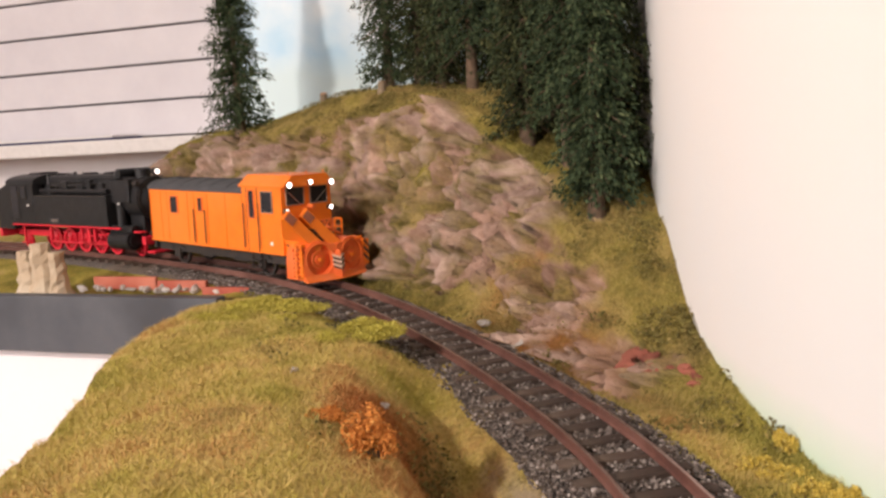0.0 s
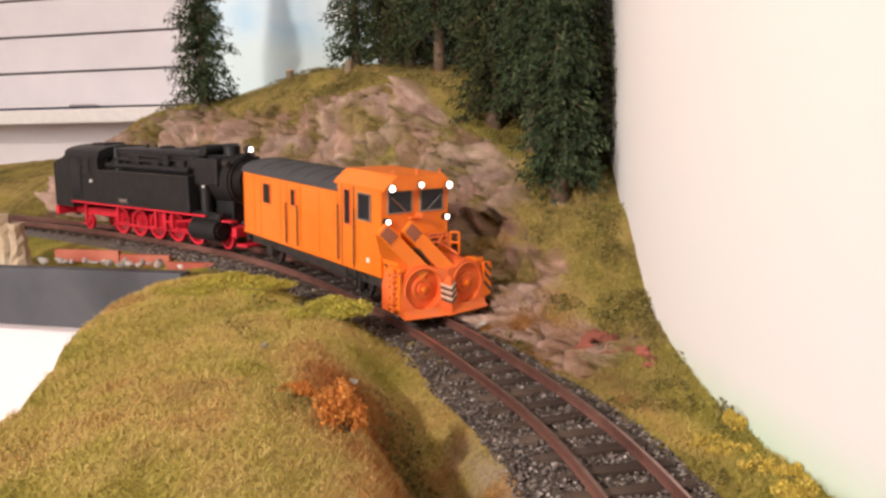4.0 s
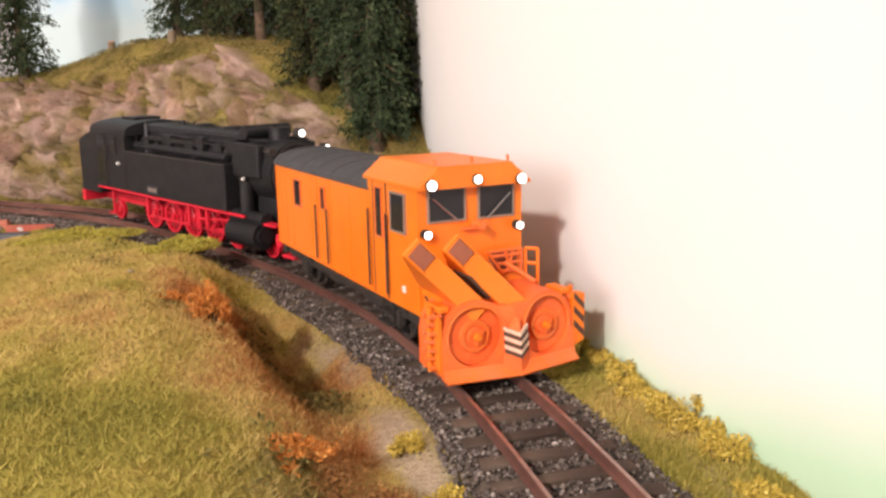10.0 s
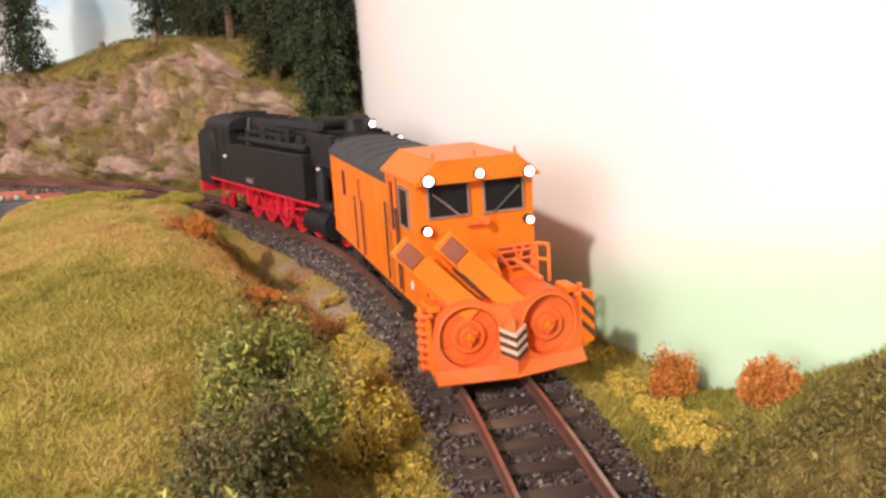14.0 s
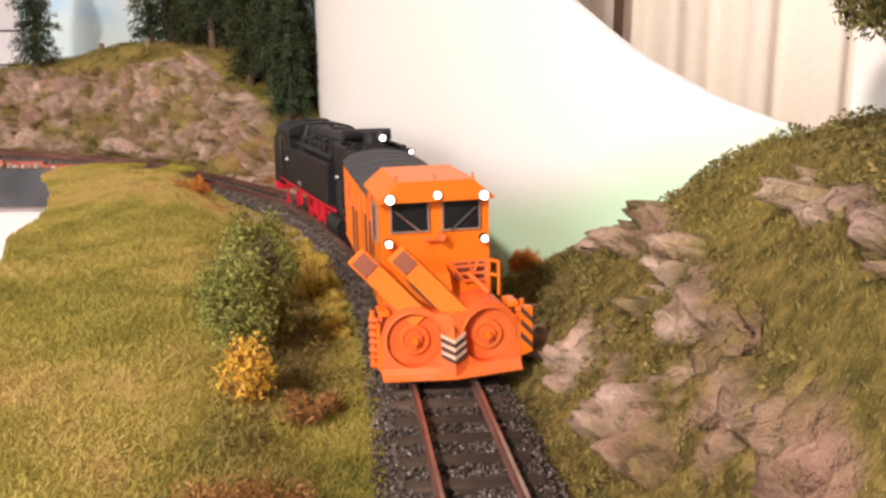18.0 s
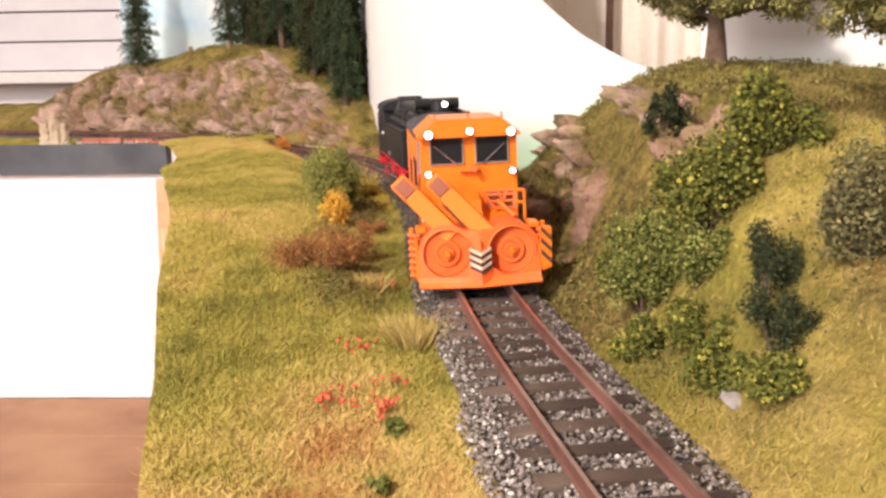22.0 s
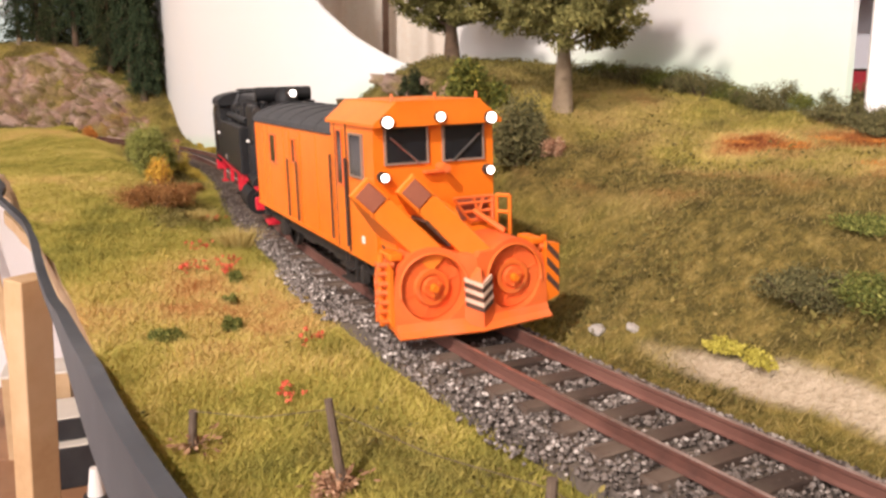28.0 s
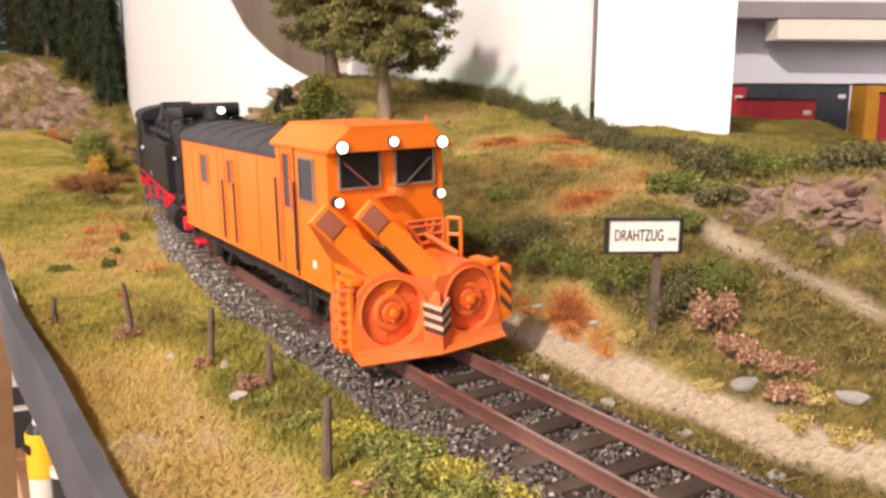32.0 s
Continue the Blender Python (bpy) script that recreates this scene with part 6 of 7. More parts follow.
def broad_tree(name, m, height, radius, low, high, mat, bark, seed, label, clumps=26, count=1500, size=0.0019, r0=0.0055):
    """A tree with a clear trunk, spreading limbs and a broad crown of many hanging needle clumps."""
    t = thing(name, m, label, "tree")
    part("trunk", bent_trunk(height, r0, r0 * 0.35, seed, 0.03), bark, t, smooth=True)
    r = np.random.RandomState(seed)
    for k in range(clumps):
        f = (k + 0.5) / clumps
        a = k * 2.4 + r.uniform(-0.3, 0.3)
        reach = radius * math.sqrt(max(0.05, 1 - (2 * f - 0.75) ** 2 * 0.6)) * r.uniform(0.35, 1.0)
        x, y, z = reach * math.cos(a), reach * math.sin(a), low + (high - low) * f + r.uniform(-0.004, 0.004)
        rad = radius * r.uniform(0.34, 0.54)
        part("limb", tube((0, 0, min(z * 0.78, height * 0.9)), (x * 0.9, y * 0.9, z), r0 * 0.26, r0 * 0.1, 6), bark, t)
        pts = []
        for _ in range(8):
            o = r.normal(size=3) * np.array([rad, rad, rad * 0.4]) * 0.5
            q = r.normal(size=(count // 8, 3))
            q /= np.linalg.norm(q, axis=1)[:, None]
            pts.append(np.array([x, y, z]) + o + q * (rad * 0.45 * r.uniform(0.2, 1.0, (count // 8, 1))) * np.array([1, 1, 0.6]))
        part("foliage_clump", leaves("foliage_clump", np.concatenate(pts), size, mat, np.array([0, 0, -0.5]), 0.8, seed + 31 * k, 0.3), None, t)
    return t


def bush(name, m, rx, ry, rz, mat, seed, label, count=700, size=0.0022, category="bush", group="", stems=7, ratio=0.5, stem_mat=None):
    """A shrub: thin stems from the ground and a ragged crown of small leaves."""
    t = thing(name, m, label, category, group)
    r = np.random.RandomState(seed)
    sb = bmesh.new()
    lumps = []
    for k in range(stems):
        a = 6.283 * k / stems + r.uniform(-0.4, 0.4)
        out = r.uniform(0.25, 0.95)
        e = np.array([math.cos(a) * rx * out, math.sin(a) * ry * out, rz * r.uniform(0.35, 1.08) * (1.12 - 0.45 * out)])
        add_tube(sb, (e[0] * 0.15, e[1] * 0.15, -0.003), e, 0.0007, 0.0003, 5, False)
        lumps.append(e)
    part("branchwork", sb, stem_mat or M_BARK, t)
    pts = []
    for e in lumps:
        swell = r.uniform(0.65, 1.3)
        n = int(count * 4.2 * swell) // len(lumps)
        q = r.normal(size=(n, 3))
        q /= np.linalg.norm(q, axis=1)[:, None]
        pts.append(e * np.array([0.9, 0.9, 0.78]) + q * np.array([rx, ry, rz]) * (0.36 * swell) * r.uniform(0.2, 1.15, (n, 1)))
    p = np.concatenate(pts)
    p[:, 2] = np.maximum(p[:, 2], 0.0003)
    part("crown", leaves("crown", p, size * 0.5, mat, None, 1, seed, ratio), None, t)
    return t


def tuft(name, m, rad, tall, mat, seed, label, count=120, category="grass tuft", group=""):
    """Long blades fanning from one root."""
    r = np.random.RandomState(seed)
    o = np.concatenate([r.normal(size=(count, 2)) * rad * 0.35, np.zeros((count, 1)) - 0.001], 1)
    a = r.normal(size=(count, 3)) * np.array([0.35, 0.35, 0]) + np.array([0, 0, 1])
    h = tall * r.uniform(0.5, 1.1, (count, 1))
    w = np.cross(a, r.normal(size=(count, 3)))
    w = w / np.linalg.norm(w, axis=1)[:, None] * 0.0003
    v = np.stack([o - w, o + w, o + a * h + np.concatenate([o[:, :2] * 0.8, 0 * h], 1)], 1)
    ob = new(name, fast_mesh(name, v.reshape(-1, 3), np.arange(3 * count).reshape(-1, 3), mat))
    ob.matrix_basis = m
    return tagged(ob, label, category, group)


def on_ground(s, d, turn=0, sink=0.001):
    x, y, z = ground_at(s, d)
    return pose(x, y, z - sink, 0, 0, turn)


def ground_xy(x, y, turn=0, sink=0.001):
    s, d = nearest(np.array([[x, y]]))
    return pose(x, y, float(height(s, d)[0]) - sink, 0, 0, turn)


# the lone fir on the far slope and the dark stand of spruces in the corner
conifer("fir_tree", ground_xy(-0.512, 1.125), 0.215, 0.036, 0.014, M_BLUEFIR, 3, "slender dark blue-green fir on the grassy slope", 110, 30, 0.25, 0.0019)
for k, (x, y, h, r) in enumerate(((-0.362, 1.165, 0.25, 0.036), (-0.322, 1.21, 0.27, 0.04), (-0.295, 1.13, 0.25, 0.034), (-0.250, 1.078, 0.27, 0.038), (-0.255, 1.19, 0.29, 0.045), (-0.205, 1.12, 0.29, 0.044),
                                  (-0.190, 1.02, 0.27, 0.038), (-0.178, 0.965, 0.26, 0.032), (-0.150, 1.04, 0.3, 0.044), (-0.142, 0.928, 0.27, 0.034), (-0.128, 0.985, 0.3, 0.038), (-0.112, 0.915, 0.26, 0.032), (-0.118, 0.882, 0.2, 0.028), (-0.33, 1.165, 0.26, 0.038), (-0.225, 1.16, 0.28, 0.044), (-0.168, 1.0, 0.28, 0.036))):
    low = 0.045 if k in (3, 9, 6) else 0.018
    conifer("spruce_tree", ground_xy(x, y, 40 * k), h, r, low, M_SPRUCE if k % 3 else M_BLUEFIR, 20 + k, "dark green spruce in a dense stand before the backdrop" if low < 0.03 else "dark spruce with a bare brown lower trunk in the stand", 92, 30, 0.5, 0.0020, "spruce stand")
for k, (x, y, tilt) in enumerate(((-0.432, 1.158, 14), (-0.352, 1.118, -3))):
    st = thing("tree_stump", ground_xy(x, y) @ pose(0, 0, 0, tilt, 6, 0), "short sawn wooden stump on the grassy hilltop", "stump", "stumps")
    part("wood", tube((0, 0, -0.003), (0, 0, 0.0115), 0.0046, 0.0036, 10), M_PALEBARK, st)
    part("cut_face", disc(0, 0, 0.0117, 0.0034, 0.0004, 10, "z"), M_PALEBROWN, st)

# two spreading trees on the cutting
broad_tree("pine_tree", ground_xy(0.205, 0.112), 0.09, 0.046, 0.034, 0.116, M_OLIVE, M_BARK, 7, "spreading olive-green pine on top of the rock cutting", 40, 1500)
broad_tree("pine_tree", ground_xy(0.2265, -0.080), 0.10, 0.042, 0.040, 0.132, M_OLIVE, M_PALEBARK, 8, "large olive-green tree with a pale thick trunk on the grassy top", 46, 1500, 0.0017, 0.0048)

# shrubs on the cutting
bush("dark_shrub", ground_xy(0.158, 0.014), 0.010, 0.010, 0.022, M_SPRUCE, 1, "small dark spiky shrub on the rock edge", 700, 0.0026, ratio=0.3)
bush("leafy_shrub", ground_xy(0.160, -0.060), 0.022, 0.02, 0.040, M_LEAFY, 2, "tall fresh green leafy shrub below the rock", 1900, 0.0021, stems=12, ratio=0.75, group="leafy shrubs")
bush("leafy_shrub", ground_xy(0.182, -0.048), 0.018, 0.018, 0.030, M_LEAFY, 5, "tall fresh green leafy shrub below the rock", 1500, 0.0021, stems=10, ratio=0.75, group="leafy shrubs")
bush("brown_shrub", ground_xy(0.190, -0.120), 0.0145, 0.0145, 0.034, M_GREYGREEN, 6, "rounded grey-brown shrub with faded leaves", 1500, 0.002, stems=12)
bush("brown_shrub", ground_xy(0.203, -0.135), 0.008, 0.007, 0.010, M_PALEBROWN, 61, "low pinkish-brown shrub in the dry grass", 400, 0.0016)
bush("dark_shrub", ground_xy(0.165, -0.108), 0.011, 0.011, 0.022, M_SPRUCE, 9, "dark green bristly shrub at the foot of the slope", 900, 0.0022, ratio=0.25)
bush("dark_shrub", ground_xy(0.161, -0.132), 0.012, 0.011, 0.020, M_SPRUCE, 10, "dark green bristly shrub at the foot of the slope", 700, 0.0022, ratio=0.25)
for k, (x, y, r, h) in enumerate(((0.136, -0.06, 0.016, 0.024), (0.146, -0.095, 0.016, 0.019), (0.147, -0.122, 0.015, 0.012), (0.141, -0.036, 0.014, 0.028), (0.156, -0.148, 0.014, 0.009), (0.130, -0.085, 0.011, 0.014), (0.152, -0.076, 0.014, 0.022), (0.132, -0.03, 0.010, 0.02))):
    bush("low_shrub", ground_xy(x, y), r, r, h, M_BUSH if k % 3 == 0 else M_LEAFY, 30 + k, "low light green shrub beside the ballast", 800, 0.0019, group="low green shrubs", ratio=0.6)
# the meadow's shrubs
bush("green_shrub", on_ground(1.993, -0.072), 0.024, 0.024, 0.040, M_FRESH, 12, "dense fresh green shrub on the meadow's edge", 3600, 0.0022, stems=22, ratio=0.35)
bush("green_shrub", on_ground(2.125, -0.080), 0.024, 0.024, 0.040, M_FRESH, 13, "dense fresh green shrub on the meadow's edge", 3400, 0.0022, stems=22, ratio=0.35)
bush("green_shrub", on_ground(2.055, -0.076), 0.020, 0.020, 0.034, M_GREYGREEN, 113, "grey-green shrub between two fresher ones", 2200, 0.002, stems=14, ratio=0.35)
bush("yellow_shrub", on_ground(2.175, -0.074), 0.010, 0.010, 0.025, M_YELLOW, 14, "small bright yellow-orange shrub in the grass", 420, 0.0026, stems=22, ratio=0.3, stem_mat=M_RUSTRED)
bush("yellow_shrub", on_ground(2.005, -0.045), 0.014, 0.013, 0.028, M_YTUFT, 15, "straw-yellow shrub by the ballast", 500, 0.0016, stems=10)
bush("dry_shrub", on_ground(2.305, -0.078), 0.027, 0.022, 0.018, M_BROWN, 16, "brown dry shrub in the meadow", 2400, 0.0018, stems=14, ratio=0.25)
bush("dry_shrub", on_ground(2.268, -0.066), 0.020, 0.018, 0.022, M_BROWN, 17, "brown dry shrub in the meadow", 1300, 0.0018, stems=10, ratio=0.25)
bush("dry_shrub", on_ground(2.185, -0.052), 0.012, 0.012, 0.010, M_BROWN, 18, "brown dry shrub by the ballast", 700, 0.0018, ratio=0.25)
bush("dry_shrub", on_ground(1.86, -0.062), 0.024, 0.02, 0.010, M_BROWN, 19, "low brown scrub on the bank", 1500, 0.0016, ratio=0.3)
bush("rust_shrub", on_ground(1.70, -0.085), 0.009, 0.009, 0.014, M_RUST, 21, "small rust-orange shrub on the meadow", 900, 0.0014, stems=9)
bush("rust_shrub", on_ground(1.665, -0.098), 0.011, 0.008, 0.004, M_RUST, 22, "flat patch of orange scrub in the grass", 700, 0.0013)
bush("rust_shrub", on_ground(1.84, -0.075), 0.012, 0.012, 0.006, M_RUST, 23, "flat patch of orange scrub in the grass", 500, 0.0013)
bush("moss_cushion", on_ground(1.44, -0.075), 0.040, 0.030, 0.007, M_MOSS, 24, "flat yellow-green moss cushion on the bank", 2600, 0.0014, "moss", ratio=0.6)
bush("moss_cushion", on_ground(1.40, -0.06), 0.028, 0.022, 0.006, M_MOSS, 25, "flat yellow-green moss cushion on the bank", 1800, 0.0014, "moss", ratio=0.6)
bush("scrub_cushion", on_ground(1.54, -0.055), 0.026, 0.020, 0.009, M_MOSS, 26, "grey-green scrub cushion above the track", 2200, 0.0014, ratio=0.6)
bush("scrub_cushion", on_ground(1.50, -0.045), 0.022, 0.016, 0.008, M_GREYGREEN, 27, "grey-green scrub cushion above the track", 1600, 0.0014, ratio=0.6)
tr = random.Random(8)
tuft_row = tuple((1.70 + k * 0.013 + tr.uniform(-0.004, 0.004), tr.uniform(0.044, 0.062), tr.uniform(0.005, 0.010), tr.uniform(0.004, 0.010)) for k in range(26)) + tuple((1.86 + k * 0.012, -tr.uniform(0.032, 0.044), tr.uniform(0.004, 0.009), tr.uniform(0.004, 0.007)) for k in range(20))
# yellow tufts along the ballast and orange bushes under the white board
for k, (s, d, r, h) in enumerate(((1.82, -0.036, 0.007, 0.006), (1.86, -0.034, 0.007, 0.006), (1.89, -0.037, 0.006, 0.005), (1.92, -0.034, 0.008, 0.007), (1.95, -0.037, 0.007, 0.006), (1.98, -0.035, 0.008, 0.006), (2.02, -0.035, 0.007, 0.006),
                                  (1.88, 0.052, 0.008, 0.008), (1.90, 0.057, 0.008, 0.010), (1.93, 0.060, 0.008, 0.008), (1.80, 0.053, 0.008, 0.009), (1.83, 0.058, 0.010, 0.013), (1.76, 0.053, 0.007, 0.008), (2.0, 0.05, 0.010, 0.007), (2.03, 0.052, 0.009, 0.007), (1.97, 0.045, 0.007, 0.004)) + tuft_row):
    bush("yellow_tuft", on_ground(s, d), r, r, h, M_YTUFT, 50 + k, "small yellow flowering tuft beside the ballast", 320, 0.0012, "tuft", "yellow tufts", 6, 0.6)
bush("orange_bush", on_ground(1.978, 0.064), 0.008, 0.008, 0.018, M_RUST, 71, "upright orange bush before the white board", 1500, 0.0016, group="orange bushes", stems=14, ratio=0.3)
bush("orange_bush", on_ground(2.025, 0.073), 0.010, 0.009, 0.015, M_RUST, 72, "upright orange bush before the white board", 1500, 0.0016, group="orange bushes", stems=14, ratio=0.3)
# shrubs and tall grass on the slope by the sign
for k, (x, y, r, h, mt) in enumerate(((0.224, -0.312, 0.014, 0.010, M_GREYGREEN), (0.236, -0.336, 0.015, 0.010, M_BUSH), (0.247, -0.362, 0.016, 0.012, M_GREYGREEN), (0.250, -0.389, 0.016, 0.012, M_BUSH), (0.267, -0.424, 0.014, 0.014, M_BUSH), (0.272, -0.450, 0.013, 0.014, M_GREYGREEN), (0.285, -0.446, 0.014, 0.013, M_BUSH), (0.254, -0.296, 0.015, 0.005, M_BUSH), (0.301, -0.391, 0.012, 0.007, M_BUSH))):
    bush("slope_shrub", ground_xy(x, y), r, r * 1.2, h, mt, 80 + k, "low dark green shrub on the slope", 1900, 0.0013, group="slope shrubs", stems=18, ratio=0.4)
for k, (x, y, r) in enumerate(((0.231, -0.379, 0.010), (0.244, -0.42, 0.010), (0.237, -0.400, 0.009), (0.247, -0.438, 0.008), (0.285, -0.335, 0.013), (0.292, -0.187, 0.014), (0.330, -0.205, 0.014), (0.306, -0.265, 0.013))):
    bush("orange_scrub", ground_xy(x, y), r * 1.9, r * 2.4, 0.003, M_RUST, 90 + k, "patch of orange-red scrub in the grass", 260, 0.0010, group="orange scrub", stems=3, ratio=0.3, stem_mat=M_RUST)
bush("pale_shrub", ground_xy(0.274, -0.473), 0.009, 0.009, 0.014, M_PALEBROWN, 101, "pinkish-brown leafless shrub beside the path", 420, 0.0016)
for k, (x, y, r, h) in enumerate(((0.275, -0.487, 0.010, 0.008), (0.279, -0.500, 0.009, 0.006), (0.276, -0.511, 0.007, 0.004))):
    bush("pale_shrub", ground_xy(x, y), r, r, h, M_PALEBROWN, 102 + k, "low pinkish-brown scrub beside the path", 420, 0.0015)
for k, (x, y, r) in enumerate(((0.281, -0.517, 0.006), (0.272, -0.519, 0.005), (0.279, -0.532, 0.007), (0.262, -0.492, 0.004), (0.254, -0.452, 0.004))):
    bush("pale_tuft", ground_xy(x, y), r, r, 0.004, M_STRAW, 360 + k, "pale yellowish tuft at the path's edge", 260, 0.0011, "tuft", "pale tufts", 8, 0.5)
bush("green_patch", ground_xy(0.202, -0.310), 0.010, 0.020, 0.003, M_MOSS, 105, "bright yellow-green moss by the path", 900, 0.0013, "moss")
for k, (s, d, r) in enumerate(((2.56, -0.09, 0.009), (2.52, -0.058, 0.0035), (2.555, -0.064, 0.0045), (2.49, -0.05, 0.0035))):
    bush("herb_tuft", on_ground(s, d), r, r * 0.8, 0.006, M_BUSH, 110 + k, "small dark green herb tuft in the meadow", 500, 0.0014, "tuft", "herb tufts")
for k, (s, d, r, h) in enumerate(((2.843, -0.040, 0.010, 0.006), (2.859, -0.035, 0.011, 0.007), (2.872, -0.029, 0.009, 0.006), (2.886, -0.027, 0.010, 0.006), (2.878, -0.041, 0.011, 0.008), (2.897, -0.035, 0.011, 0.008), (2.905, -0.024, 0.008, 0.005), (2.825, -0.043, 0.008, 0.005), (2.80, -0.046, 0.006, 0.004))):
    bush("herb_cushion", on_ground(s, d), r, r * 0.8, h, M_FRESH if k % 3 else M_MOSS, 330 + k, "fresh yellow-green herbs along the ballast", 800, 0.0014, "tuft", "herbs along the ballast", 14, 0.4)
for k, (s, d, r) in enumerate(((2.785, -0.049, 0.006), (2.752, -0.056, 0.005), (2.69, -0.071, 0.006))):
    bush("dead_weed", on_ground(s, d), r, r, 0.006, M_PALEBROWN, 350 + k, "dead brown weeds by a fence post", 260, 0.0013, "weeds", "dead weeds", 10, 0.5)
# hedge and stones along the far board
for k in range(12):
    f = k / 11
    bush("hedge_bush", ground_xy(0.292 + 0.073 * f + 0.004 * math.sin(k * 1.9), 0.055 - 0.185 * f), 0.018, 0.018, 0.014 + 0.003 * math.sin(k * 2.3), M_BUSH if k % 3 == 1 else M_GREYGREEN, 120 + k, "low brown-olive hedge bush before the pale board", 1000, 0.0016, group="hedge", stems=12, ratio=0.35)
for k in range(12):
    f = k / 11
    bush("hedge_bush", ground_xy(0.338 + 0.022 * f + 0.004 * math.sin(k * 2.1), -0.160 - 0.150 * f), 0.016, 0.016, 0.008 + 0.003 * math.sin(k * 1.7), M_GREYGREEN, 170 + k, "low brown-olive hedge bush on the bank", 900, 0.0016, group="hedge on the bank", stems=12, ratio=0.35)
for k, (x, y, r, h) in enumerate(((0.345, -0.335, 0.018, 0.016), (0.318, -0.36, 0.013, 0.012), (0.325, -0.385, 0.012, 0.008), (0.365, -0.36, 0.02, 0.014), (0.375, -0.40, 0.02, 0.012))):
    bush("mound_shrub", ground_xy(x, y), r, r, h, M_BUSH if k % 2 else M_GREYGREEN, 185 + k, "dark green scrub bush on the rocky mound", 900, 0.0018, group="mound shrubs")
# poppies
for k, (s, d, n) in enumerate(((2.42, -0.058, 9), (2.47, -0.067, 16), (2.48, -0.051, 16), (2.455, -0.05, 9), (2.59, -0.042, 8), (2.33, -0.042, 10), (2.63, -0.06, 8))):
    r = np.random.RandomState(130 + k)
    fl = thing("poppy_clump", on_ground(s, d), "clump of small red flowers in the meadow", "flowers", "poppies")
    o = r.normal(size=(n, 2)) * 0.0042
    z = r.uniform(0.0025, 0.006, n)
    stm = bmesh.new()
    for (x, y), h in zip(o, z):
        add_tube(stm, (x, y, -0.002), (x, y, h), 0.00015, None, 4, False)
    part("stalk", stm, M_BUSH, fl)
    at = np.repeat(np.concatenate([o, z[:, None]], 1), 5, 0) + r.normal(size=(5 * n, 3)) * 0.0005
    part("blossom", leaves("blossom", at, 0.0008, M_FLOWER, np.array([0.3, 0, 0.2]), 1, k, 0.8), None, fl)
# tall straw tufts
for k, (s, d, r, h) in enumerate(((2.41, -0.034, 0.009, 0.014), (2.40, -0.040, 0.008, 0.012), (2.33, -0.05, 0.008, 0.010))):
    tuft("straw_tuft", on_ground(s, d), r, h, M_STRAW, 150 + k, "tall pale straw grass tuft beside the ballast", 420, group="straw tufts")

# turf: short blades all over the land, thinner where it lies far off
M_TURF = bpy.data.materials.new("static_grass")
M_TURF.use_nodes = True
tn, tl = M_TURF.node_tree.nodes, M_TURF.node_tree.links
tn["Principled BSDF"].inputs["Roughness"].default_value, tn["Principled BSDF"].inputs["Specular IOR Level"].default_value = 0.9, 0.15
t_attr, t_geo, t_ramp, t_add = tn.new("ShaderNodeAttribute"), tn.new("ShaderNodeNewGeometry"), tn.new("ShaderNodeValToRGB"), tn.new("ShaderNodeMath")
t_attr.attribute_name, t_add.operation = "tone", "MULTIPLY_ADD"
t_add.inputs[1].default_value = 0.30
tl.new(t_geo.outputs["Random Per Island"], t_add.inputs[0])
tl.new(t_attr.outputs["Fac"], t_add.inputs[2])
t_sub = tn.new("ShaderNodeMath")
t_sub.operation = "SUBTRACT"
t_sub.inputs[1].default_value = 0.16
tl.new(t_add.outputs[0], t_sub.inputs[0])
for k, (at, colour) in enumerate(TURF):
    e = t_ramp.color_ramp.elements[k] if k < 2 else t_ramp.color_ramp.elements.new(at)
    e.position, e.color = at, (*[min(1, c * 1.12) for c in colour], 1)
tl.new(t_sub.outputs[0], t_ramp.inputs["Fac"])
t_moss, t_mix, t_ramp2 = tn.new("ShaderNodeAttribute"), tn.new("ShaderNodeMix"), tn.new("ShaderNodeValToRGB")
t_moss.attribute_name, t_mix.data_type = "moss", "RGBA"
t_ramp2.color_ramp.elements[0].color, t_ramp2.color_ramp.elements[1].color = (0.06, 0.055, 0.016, 1), (0.36, 0.27, 0.10, 1)
tl.new(t_geo.outputs["Random Per Island"], t_ramp2.inputs["Fac"])
tl.new(t_moss.outputs["Fac"], t_mix.inputs[0])
tl.new(t_ramp.outputs["Color"], t_mix.inputs[6])
tl.new(t_ramp2.outputs["Color"], t_mix.inputs[7])
tl.new(t_mix.outputs[2], tn["Principled BSDF"].inputs["Base Color"])

gr = np.random.RandomState(77)
N_BLADE = 620000
gs = gr.uniform(0.9, 3.3, N_BLADE)
left = gr.uniform(0, 1, N_BLADE) < 0.5
le, re = np.interp(gs, *zip(*LEFT_END)), np.interp(gs, *zip(*RIGHT_END))
gd = np.where(left, -(0.026 + gr.uniform(0, 1, N_BLADE) * (le - 0.027)), 0.026 + gr.uniform(0, 1, N_BLADE) ** 1.2 * (np.minimum(re, 0.33) - 0.027))
bare = np.maximum(rockiness(gs, gd), sandiness(gs, gd) * 1.1)
thick = np.clip((np.abs(gd) - 0.024) / 0.012, 0.15, 1)
keep = (gr.uniform(0, 1, N_BLADE) > bare) & (gr.uniform(0, 1, N_BLADE) < thick) & ((gd > 0) | (gs > 1.33))
gs, gd = gs[keep], gd[keep]
gi = np.interp(gs, RUN, np.arange(len(RUN)))
gx = np.stack([np.interp(gi, np.arange(len(RUN)), LINE[:, k]) + gd * np.interp(gi, np.arange(len(RUN)), SIDE[:, k]) for k in (0, 1)] + [height(gs, gd)], 1)
